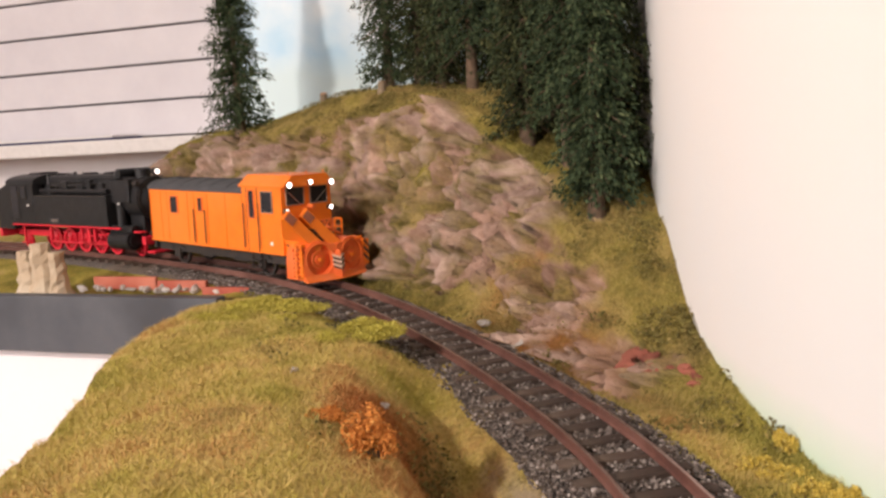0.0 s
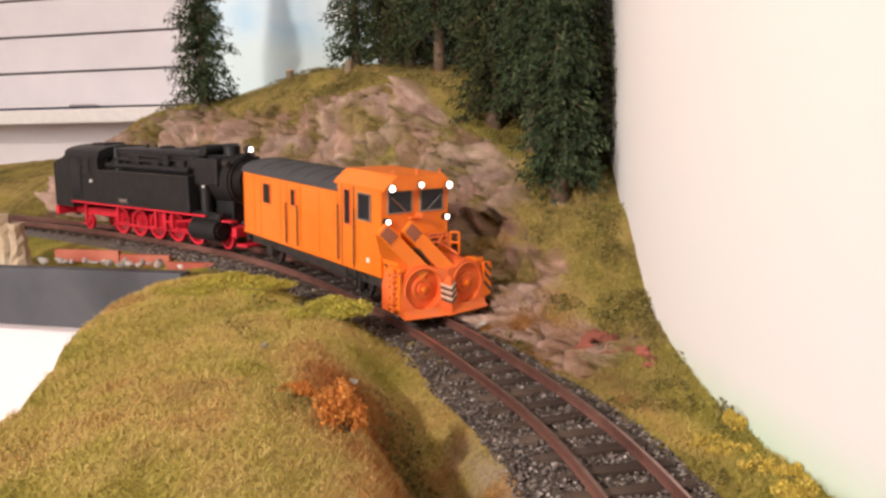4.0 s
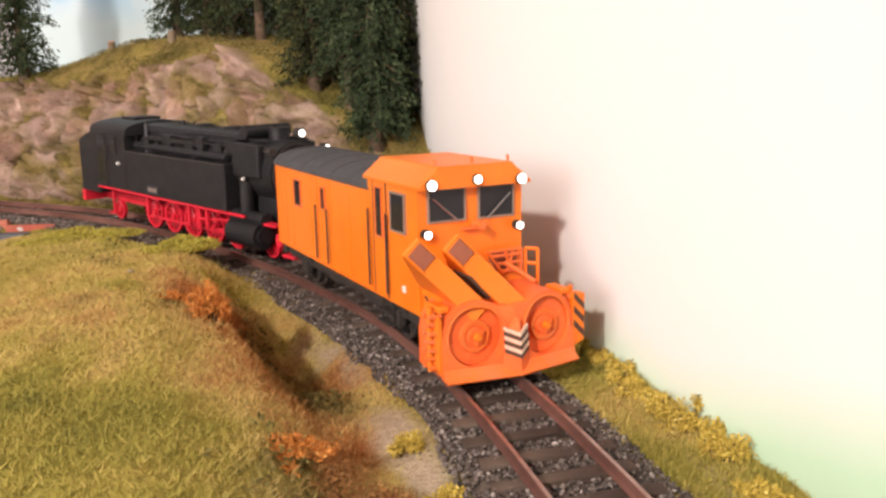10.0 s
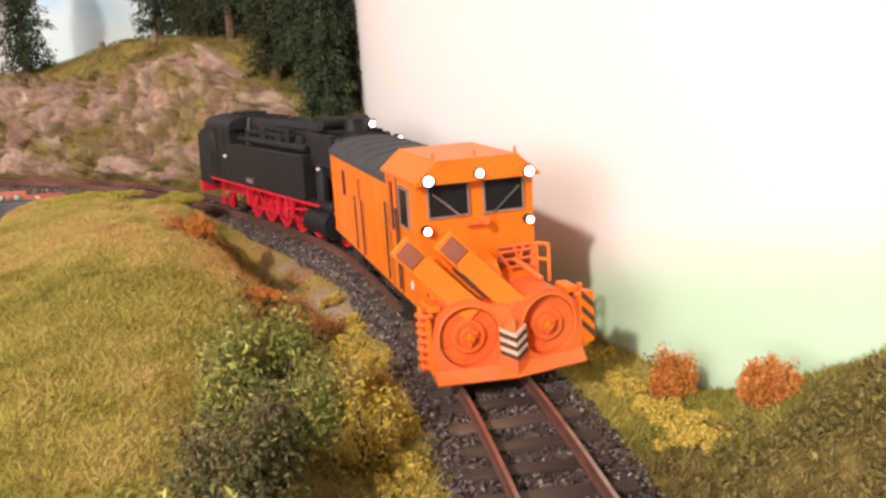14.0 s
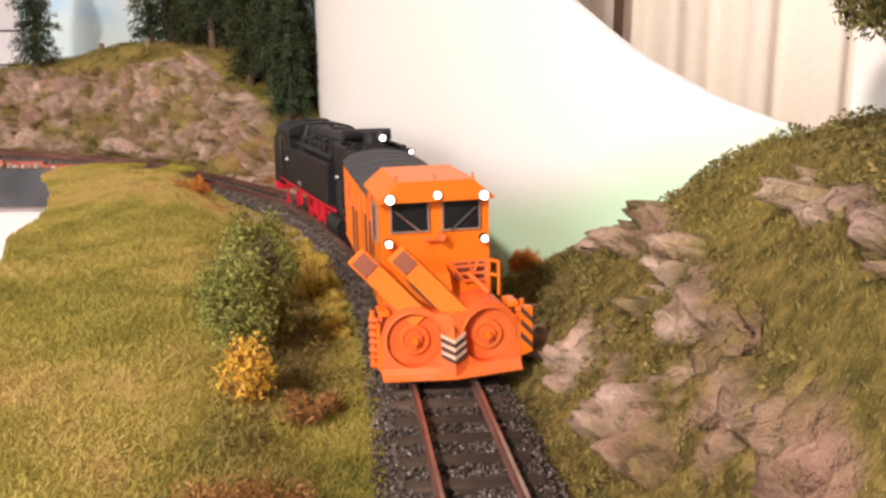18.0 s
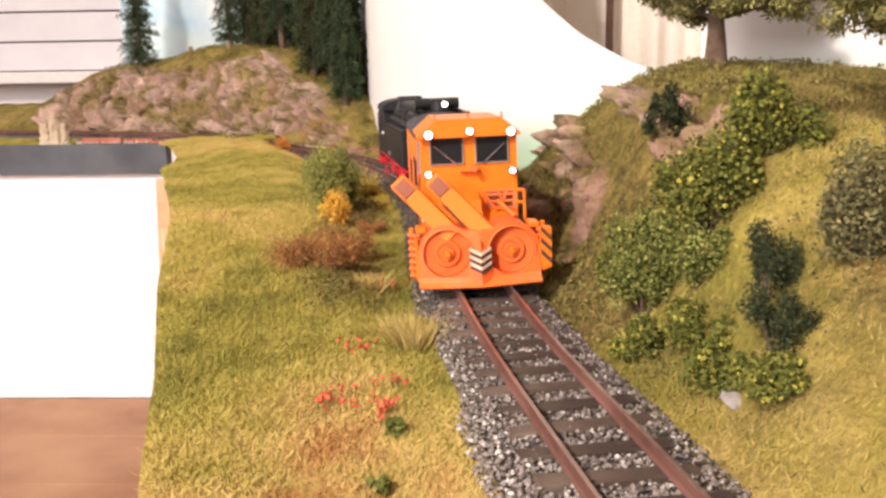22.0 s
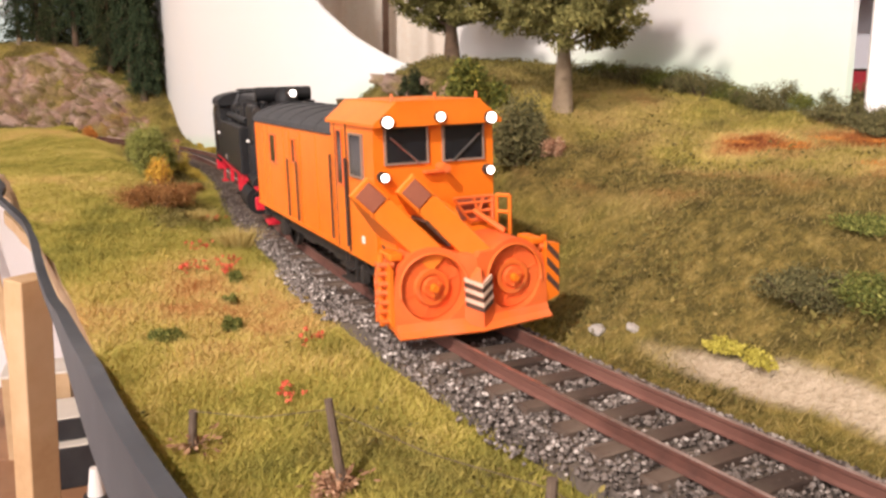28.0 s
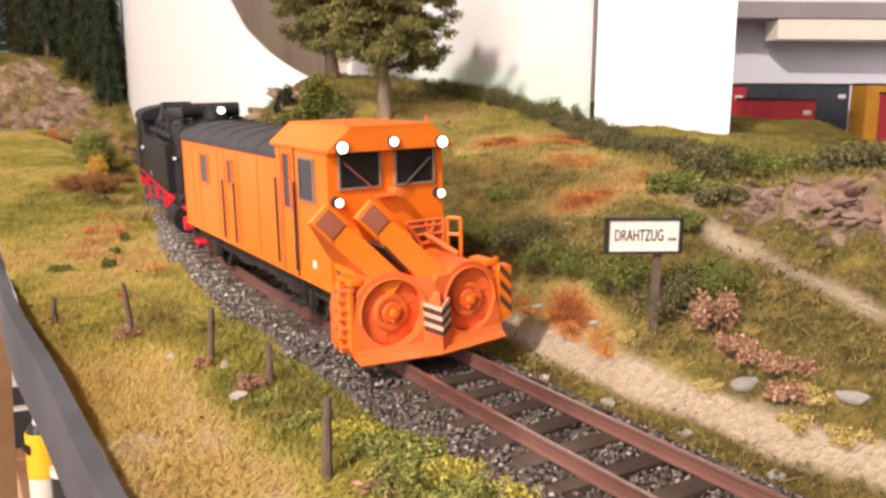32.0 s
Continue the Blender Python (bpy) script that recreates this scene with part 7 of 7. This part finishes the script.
gh = gr.uniform(0.0014, 0.0036, len(gs)) * (0.75 + 0.6 * fractal(gs * 25, gd * 25, 88, 3))
ga = gr.normal(size=(len(gs), 3)) * np.array([0.5, 0.5, 0]) + np.array([0.1, -0.1, 0.85])
gw = np.cross(ga, gr.normal(size=(len(gs), 3)))
gw = gw / np.linalg.norm(gw, axis=1)[:, None] * 0.00019
gv = np.stack([gx - gw, gx + gw, gx + ga * gh[:, None]], 1).reshape(-1, 3)
turf_mesh = fast_mesh("turf", gv, np.arange(len(gv)).reshape(-1, 3), M_TURF)
turf_mesh.attributes.new("tone", "FLOAT", "POINT").data.foreach_set("value", np.repeat(np.clip(tone(gs, gd), 0, 1), 3).astype(np.float32))
turf_mesh.attributes.new("moss", "FLOAT", "POINT").data.foreach_set("value", np.repeat(mossiness(gs, gd), 3).astype(np.float32))
tagged(new("turf", turf_mesh), "short straw-green model grass covering the land", "grass", kind="stuff")

# low mossy scrub: ragged lumps of tiny leaves on the cutting, the hill and the banks
cr = np.random.RandomState(91)
N_SCRUB = 420000
cs_, left = cr.uniform(1.0, 2.98, N_SCRUB), cr.uniform(0, 1, N_SCRUB) < 0.3
cd_ = np.where(left, -(0.028 + cr.uniform(0, 1, N_SCRUB) * 0.08), 0.03 + cr.uniform(0, 1, N_SCRUB) * (np.minimum(np.interp(cs_, *zip(*RIGHT_END)), 0.26) - 0.032))
lump = np.clip((fractal(cs_ * 55, cd_ * 55, 95, 3, 0.6) - 0.46) * 5, 0, 1)
keep = (cr.uniform(0, 1, N_SCRUB) < mossiness(cs_, cd_) * lump * np.where(cd_ > 0, np.interp(cs_, [2.4, 2.5], [1, 0.22]), 1)) & (cr.uniform(0, 1, N_SCRUB) > rockiness(cs_, cd_) * 0.97) & ((cd_ > 0) | (cs_ > 1.4)) & (sandiness(cs_, cd_) < 0.4)
cs_, cd_, lump = cs_[keep], cd_[keep], lump[keep]
cp = on_track(cs_, cd_)
cz = height(cs_, cd_) + lump * cr.uniform(0, 1, len(cs_)) ** 0.6 * 0.0052
M_SCRUB = island_varied("olive_brown_moss_scrub", (0.085, 0.07, 0.022), (0.21, 0.175, 0.05), 0.95, (0.34, 0.25, 0.09))
tagged(new("moss_scrub", leaves("moss_scrub", np.stack([cp[0], cp[1], cz], 1), 0.0011, M_SCRUB, None, 1, 92, 0.5)), "ragged olive-brown moss and scrub on the banks", "scrub", kind="stuff")


# ---- small things ----
# name board of the halt: black frame, white face, hand-drawn letters
M_INK = material("black_ink", (0.02, 0.018, 0.017), 0.6, (0.03, 0.027, 0.025), 100)
M_SIGN = material("off_white_sign_face", (0.78, 0.75, 0.68), 0.6, (0.72, 0.69, 0.61), 60)
M_POST = material("weathered_wooden_post", (0.14, 0.10, 0.075), 0.9, (0.08, 0.055, 0.04), 150, 0.0005, blotch=40, third=(0.2, 0.15, 0.11))


def lettering(text, size, m, parent, mat):
    c = bpy.data.curves.new("lettering", "FONT")
    c.body, c.size, c.align_x, c.align_y, c.extrude = text, size, "CENTER", "CENTER", 0.00012
    tmp = bpy.data.objects.new("lettering", c)
    me = bpy.data.meshes.new_from_object(tmp)
    bpy.data.objects.remove(tmp)
    me.materials.clear()
    me.materials.append(mat)
    return part("lettering", me, None, parent, "hand-drawn black letters", m=m)


sx, sy = 0.2615, -0.456
sg = ground_xy(sx, sy).translation.z
sign = thing("station_sign", pose(sx, sy, 0, 0, 0, -8), "white station name board with black frame on a wooden post", "sign")
part("post", box(-0.0013, 0.0013, 0.0006, 0.0030, sg - 0.004, 0.0442, 0.0003), M_POST, sign)
zb0, zb1, hw = 0.0335, 0.0446, 0.0123
SHIFT = -0.0055
part("board", box(SHIFT - hw, SHIFT + hw, -0.0004, 0.0006, zb0, zb1), M_SIGN, sign)
for x0, x1, z0, z1 in ((-hw - 0.0006, hw + 0.0006, zb1 - 0.0004, zb1 + 0.0004), (-hw - 0.0006, hw + 0.0006, zb0 - 0.0004, zb0 + 0.0004), (-hw - 0.0006, -hw + 0.0006, zb0, zb1), (hw - 0.0006, hw + 0.0006, zb0, zb1)):
    part("frame", box(SHIFT + x0, SHIFT + x1, -0.001, 0.0009, z0, z1), M_INK, sign)
lettering("DRAHTZUG", 0.0038, pose(SHIFT - 0.0016, -0.0005, (zb0 + zb1) / 2, 90, 0, 0) @ Matrix.Diagonal((0.80, 1.45, 1, 1)), sign, M_INK)
for k in range(4):
    part("bar", box(SHIFT + 0.0083 + k * 0.0007, SHIFT + 0.0087 + k * 0.0007, -0.0006, -0.0004, 0.0374, 0.0384), M_INK, sign)

# fence of thin posts with a slack wire along the meadow
posts = [(2.650, -0.095, 0.019, 5), (2.690, -0.068, 0.030, -7), (2.748, -0.052, 0.028, 2), (2.786, -0.0425, 0.021, 0), (2.863, -0.056, 0.029, 3), (2.876, -0.046, 0.012, -6)]
tops = []
for k, (s, d, h, tilt) in enumerate(posts):
    m = on_ground(s, d, 30 * k, 0.003) @ pose(0, 0, 0, tilt, tilt * 0.6, 0)
    p = thing("fence_post", m, "thin weathered wooden fence post in the meadow", "fence post", "fence posts")
    part("stake", bent_trunk(h, 0.0014, 0.0011, 200 + k, 0.02), M_POST, p)
    if k in (0, 1, 5):
        part("dry_weed", leaves("dry_weed", np.random.RandomState(k).normal(size=(90, 3)) * np.array([0.003, 0.003, 0.0016]) + np.array([0, 0, 0.005]), 0.0013, M_PALEBROWN, None, 1, k, 0.4), None, p)
    tops.append(m @ Vector((0, 0, h * 0.78)))
wire = bmesh.new()
for a, b in zip(tops[:4], tops[1:5]):
    mid = (a + b) / 2 - Vector((0, 0, 0.002))
    add_tube(wire, a, mid, 0.00012, n=4, caps=False)
    add_tube(wire, mid, b, 0.00012, n=4, caps=False)
tagged(new("fence_wire", mesh_of("fence_wire", wire, M_POST)), "thin slack wire strung between the fence posts", "wire")

# loose stones beside the line
M_STONE = material("pale_grey_stone", (0.48, 0.44, 0.40), 0.9, (0.34, 0.30, 0.27), 160, 0.001, blotch=40, third=(0.58, 0.54, 0.5), random_value=0.25)
rng = random.Random(31)
stone_meshes = []
for k in range(5):
    bm = bmesh.new()
    bmesh.ops.create_icosphere(bm, subdivisions=2, radius=1)
    for v in bm.verts:
        v.co = v.co * (1 + 0.35 * noise.noise(v.co * 1.3 + Vector((k * 7, 0, 0)))) * rng.uniform(0.93, 1.06)
    stone_meshes.append(mesh_of("stone", bm, M_STONE))
for s, d, r in ((2.51, 0.047, 0.0035), (2.645, 0.046, 0.003), (2.66, 0.050, 0.0022), (2.78, 0.058, 0.002), (2.80, 0.062, 0.0022), (2.83, 0.064, 0.002), (2.90, 0.06, 0.003), (2.93, 0.066, 0.0035), (2.95, 0.058, 0.0025), (2.97, 0.07, 0.004),
                (2.87, 0.035, 0.0022), (2.90, 0.036, 0.002), (2.93, 0.035, 0.0022), (2.84, 0.034, 0.0018), (2.76, -0.05, 0.002), (2.79, -0.055, 0.0028), (2.73, -0.062, 0.0018), (2.90, -0.034, 0.003), (1.54, 0.031, 0.005), (1.50, 0.036, 0.0035), (1.63, -0.07, 0.002), (1.60, -0.1, 0.0022)):
    x, y, z = ground_at(s, d)
    ob = tagged(new("stone", stone_meshes[rng.randrange(5)]), "pale grey loose stone lying by the track", "stone", "loose stones")
    ob.matrix_basis = pose(x, y, z + r * 0.25, rng.uniform(-20, 20), rng.uniform(-20, 20), rng.uniform(0, 360)) @ Matrix.Diagonal((r * 1.3, r, r * 0.6, 1))

M_REDSTONE = material("red_brown_stone", (0.36, 0.12, 0.08), 0.9, (0.25, 0.08, 0.055), 150, 0.0008, random_value=0.3)
red_meshes = []
for me in stone_meshes:
    c = me.copy()
    c.materials.clear()
    c.materials.append(M_REDSTONE)
    red_meshes.append(c)
for k in range(16):
    f = k / 15
    x, y, z = ground_at(1.588 + 0.045 * f + rng.uniform(-0.004, 0.004), 0.066 + rng.uniform(-0.008, 0.008))
    r = rng.uniform(0.0018, 0.0038)
    ob = tagged(new("red_stone", red_meshes[k % 5]), "red-brown crumbled stone at the foot of the hill", "stone", "red-brown stones")
    ob.matrix_basis = pose(x, y, z + r * 0.2, rng.uniform(-25, 25), rng.uniform(-25, 25), rng.uniform(0, 360)) @ Matrix.Diagonal((r * 1.8, r, r * 0.8, 1))
M_MOUNDSTONE = material("crumbling_brown_rock", (0.30, 0.195, 0.14), 0.95, (0.15, 0.095, 0.07), 130, 0.0012, blotch=35, third=(0.42, 0.31, 0.25), random_value=0.35)
mound_meshes = []
for me in stone_meshes:
    c = me.copy()
    c.materials.clear()
    c.materials.append(M_MOUNDSTONE)
    mound_meshes.append(c)
for k in range(220):
    s = rng.uniform(2.775, 2.95)
    x, y, z = ground_at(s, 0.160 + (2.80 - s) * 0.10 + rng.gauss(0, 0.0065))
    r = rng.uniform(0.0010, 0.0030)
    ob = tagged(new("mound_stone", mound_meshes[k % 5]), "crumbling brown stone in the mound's rock band", "stone", "stones of the mound")
    ob.matrix_basis = pose(x, y, z, rng.uniform(-35, 35), rng.uniform(-35, 35), rng.uniform(0, 360)) @ Matrix.Diagonal((r * rng.uniform(1.0, 2.2), r, r * rng.uniform(0.4, 0.8), 1))
# rust-red bars and pale split logs on the far edge
M_BAR = material("faded_red_painted_bar", (0.42, 0.10, 0.06), 0.7, (0.32, 0.075, 0.05), 120, 0.0003, blotch=30, third=(0.5, 0.17, 0.11))
for x0, x1, y, dz in ((-0.462, -0.418, 0.906, 0), (-0.412, -0.372, 0.892, -0.002), (-0.53, -0.47, 0.915, 0.001)):
    tagged(part("red_bar", box(x0, x1, y - 0.002, y + 0.002, -0.003, 0.006 + dz, 0.0006)
                , M_BAR), "faded red painted bar lying along the board edge", "bar", "red bars")
M_LOG = material("pale_split_wood", (0.50, 0.40, 0.28), 0.85, (0.38, 0.29, 0.19), 90, 0.0008, blotch=25, third=(0.58, 0.5, 0.38))
for k, (x, h, r) in enumerate(((-0.577, 0.036, 0.009), (-0.560, 0.042, 0.010), (-0.545, 0.035, 0.008))):
    bm = bent_trunk(h, r, r * 0.8, 300 + k, 0.02)
    for v in bm.verts:
        v.co.x += 0.0016 * noise.noise(v.co * 160)
        v.co.y = v.co.y * 0.7 + 0.0016 * noise.noise(v.co * 190 + Vector((5, 0, 0)))
    tagged(part("split_log", bm, M_LOG, m=pose(x, 0.893, 0.0, 0, 0, 40 * k), smooth=False), "upright piece of pale split wood", "log", "split logs")
for k in range(26):
    x = -0.53 + k * 0.0052
    ob = tagged(new("rubble", stone_meshes[k % 5]), "small pale rubble piece on the board edge", "rubble", "rubble")
    ob.matrix_basis = pose(x, 0.897 + rng.uniform(-0.006, 0.008), 0.001, 0, 0, rng.uniform(0, 360)) @ Matrix.Diagonal((rng.uniform(0.002, 0.0045), 0.0022, rng.uniform(0.0012, 0.003), 1))

# things on the lower shelf: glue bottle, jar and black boxes
M_YLABEL = material("yellow_label", (0.85, 0.55, 0.03), 0.45, (0.8, 0.48, 0.03), 40)
M_CREAM = material("cream_plastic", (0.78, 0.74, 0.66), 0.4, (0.72, 0.68, 0.6), 40)
M_GLOSSBLACK = material("black_plastic", (0.025, 0.025, 0.028), 0.35, (0.04, 0.04, 0.042), 40)
glue = thing("glue_bottle", pose(-0.062, 0.060, -0.40, 0, 0, -60), "yellow and white glue bottle with black collar", "bottle")
part("body", tube((0, 0, 0), (0, 0, 0.146), 0.0128, n=28), M_CREAM, glue)
lab = part("label", ring((0, 0, 0.166), 0.0125, 0.0132, -0.02, 0.02, n=28, axis="z"), M_YLABEL, glue, "yellow printed label")
part("upper_body", tube((0, 0, 0.146), (0, 0, 0.187), 0.0126, n=28), M_YLABEL, glue)
part("collar", tube((0, 0, 0.187), (0, 0, 0.194), 0.012, 0.009, n=24), M_GLOSSBLACK, glue, "black collar")
part("nozzle", tube((0, 0, 0.194), (0, 0, 0.214), 0.0062, 0.0035, n=16), M_WHITE, glue, "white nozzle cap")
for k in range(3):
    part("label_bar", box(-0.0085 + k * 0.0062, -0.0042 + k * 0.0062, -0.0140, -0.0126, 0.170, 0.178), M_INK, lab)
jar = thing("jar", pose(-0.042, 0.048, -0.40), "small dark jar with a pale lid", "jar")
part("glass", tube((0, 0, 0), (0, 0, 0.15), 0.0115, n=24), M_GLOSSBLACK, jar)
part("lid", tube((0, 0, 0.15), (0, 0, 0.157), 0.012, n=24), M_CREAM, jar, "cream lid")
for x, y, z, h in ((-0.185, 0.52, -0.40, 0.055), (-0.19, 0.535, -0.345, 0.03)):
    bx2 = thing("black_case", pose(x, y, z, 0, 0, 12), "black plastic case with a pale seam on the shelf", "case", "black cases")
    part("shell", box(-0.05, 0.05, -0.035, 0.035, 0, h - 0.003, 0.002), M_GLOSSBLACK, bx2)
    part("lid", box(-0.051, 0.051, -0.036, 0.036, h - 0.002, h, 0.0008), M_CREAM, bx2)
carton = thing("carton", pose(-0.24, 0.62, -0.40, 0, 0, 8), "pale cardboard carton on the lower shelf", "carton")
part("box", box(-0.04, 0.04, -0.03, 0.03, 0, 0.11, 0.001), M_PINE, carton)
part("lid_flap", box(-0.041, 0.041, -0.031, 0.031, 0.11, 0.113), M_CREAM, carton)

# freight wagons on a shelf behind the layout
M_WRED = material("dark_red_wagon_paint", (0.5, 0.05, 0.07), 0.6, (0.42, 0.04, 0.055), 60, random_value=0.1)
M_WTEAL = material("dark_teal_wagon_paint", (0.035, 0.05, 0.065), 0.6, (0.05, 0.065, 0.08), 60)
M_WYEL = material("ochre_wagon_paint", (0.55, 0.28, 0.03), 0.6, (0.48, 0.22, 0.03), 60)
frame_m = pose(0.66, 0.235, 0.0, 0, 0, -12)
rack = thing("wagon_shelf", frame_m, "pale grey shelf with low uprights behind the layout", "shelf")
part("shelf_plate", box(-0.08, 0.75, -0.08, 0.12, -0.016, -0.004, 0.001), M_WALL, rack)
part("back_panel", box(-0.08, 0.75, 0.12, 0.125, -0.004, 0.21), material("blue_grey_panel", (0.80, 0.82, 0.90), 0.8, (0.75, 0.77, 0.86), 8), rack)
part("upper_plate", box(-0.08, 0.75, 0.045, 0.12, 0.175, 0.195, 0.001), material("grey_shelf_underside", (0.36, 0.33, 0.34), 0.8, (0.3, 0.28, 0.29), 12), rack)
part("beige_block", box(0.10, 0.34, 0.048, 0.09, 0.15, 0.175, 0.001), M_CURTAIN, rack)

for x in (-0.06, 0.35, 0.73):
    part("upright", box(x - 0.012, x + 0.012, 0.085, 0.11, -0.85, 0.175, 0.001), M_WALL, rack)


def wagon(x0, x1, y, h, mat, label):
    t = thing("freight_wagon", frame_m @ pose(0, y, -0.0035), label, "wagon", "stored wagons")
    part("body", box(x0, x1, -0.02, 0.02, 0.014, h, 0.0008), mat, t)
    part("roof", box(x0 - 0.001, x1 + 0.001, -0.021, 0.021, h, h + 0.002), M_DARK, t)
    part("door", box((x0 * 2 + x1) / 3, (x0 + x1 * 2) / 3, -0.0215, -0.0202, 0.016, h - 0.004), mat, t)
    part("underframe", box(x0, x1, -0.015, 0.015, 0.009, 0.014), M_DARK, t)
    for fx in (0.2, 0.8):
        for yy in (-0.011, 0.011):
            part("wheel", disc(x0 + (x1 - x0) * fx, yy, 0.0085, 0.0085, 0.003, 16, "y"), M_DARK, t)
    part("lettering_bar", box(x1 - 0.014, x1 - 0.005, -0.0207, -0.0202, h - 0.016, h - 0.011), M_WHITE, t)
    return t


wagon(-0.03, 0.050, 0.02, 0.096, M_WRED, "dark red freight wagon parked on the shelf")
wagon(0.035, 0.112, -0.030, 0.080, M_WRED, "lower dark red freight wagon parked in front")
wagon(0.06, 0.19, 0.055, 0.098, M_WTEAL, "dark teal freight wagon parked on the shelf")
wagon(0.182, 0.30, -0.005, 0.098, M_WYEL, "ochre freight wagon parked on the shelf")
wagon(0.192, 0.32, -0.055, 0.088, M_WRED, "dark red freight wagon parked on the shelf")


# ---- movement ----
# seconds and the station of the snow blower's nose
NOSE = [(0, 1.378), (1, 1.422), (3, 1.5115), (6, 1.638), (9, 1.768), (11, 1.852), (13, 1.941), (16, 2.0862), (20, 2.2865), (22.5, 2.407), (25, 2.522), (29, 2.7045), (30.5, 2.7735), (32, 2.839)]
# how a vehicle sits on the hand-laid line: station, sideways mm, yaw and lean in degrees
STANCE = [(1.1, 0, 1.5, -1), (1.42, 1.3, 1.9, -1.2), (1.51, 2.7, 2.3, -1.8), (1.62, 4.5, 2.0, -1), (1.77, 0.8, 0.1, -1.8), (1.85, 0.5, 0.6, -1), (1.94, 0.8, 1.2, -0.1), (2.08, 1.8, 1.2, 0.9), (2.28, -1.2, 0.3, 1.6), (2.41, -1.2, 0.1, 1.7), (2.52, -2, 0.6, 2.1), (2.70, -3, 1.3, 1.6), (2.84, -1.6, 0.8, 1.6)]


def vehicle_pose(s, front, rear):
    """The pose of a vehicle whose nose is at s, carried at two points behind its nose."""
    a, b = on_track(s - front), on_track(s - rear)
    u = (a - b) / np.linalg.norm(a - b)
    o = a + u * front
    za, zb = float(track_height(s - front)), float(track_height(s - rear))
    rise = (za - zb) / (rear - front)
    table = list(zip(*STANCE))
    side, yaw, lean = (float(np.interp(s, table[0], table[k])) for k in (1, 2, 3))
    m = pose(float(o[0]), float(o[1]), za + rise * front, 0, -math.degrees(math.atan(rise)), math.degrees(math.atan2(u[1], u[0])))
    return m @ pose(-0.1, 0, 0) @ pose(0, 0, 0, 0, 0, yaw) @ pose(0.1, side * 0.001, 0, lean, 0, 0)


def motions():
    times = [k * 0.5 for k in range(65)]
    stations = [float(v) for v in np.interp(times, *zip(*NOSE))]
    w = np.array([1, 2, 3, 2, 1]) / 9
    e = np.pad(stations, 2, mode="reflect", reflect_type="odd")
    stations = [float(v) for v in np.convolve(e, w, "valid")]
    walk(snow_blower, [(t, vehicle_pose(s, 0.07, 0.17)) for t, s in zip(times, stations)])
    travelled = [s - stations[0] for s in stations]
    fine = [k * 0.1 for k in range(321)]
    for wheels, radius in ((SLOW_WHEELS, 0.0111), (SMALL_WHEELS, 0.0067), (BLOWER_WHEELS, 0.0094)):
        for wheel, place in wheels:
            turn = [math.degrees(float(np.interp(t, times, travelled)) / radius) for t in fine]
            walk(wheel, [(t, Matrix.Translation(place) @ pose(0, 0, 0, 0, a, 0)) for t, a in zip(fine[::5], turn[::5])])
    walk(steam_locomotive, [(t, vehicle_pose(s - float(np.interp(t, *zip(*LOCO_GAP))), 0.06, 0.18)) for t, s in zip(times, stations)])


# the couplings are pushed together as the train leaves the curve
LOCO_GAP = [(0, 0.2400), (3, 0.2385), (8, 0.2310), (32, 0.2310)]
motions()
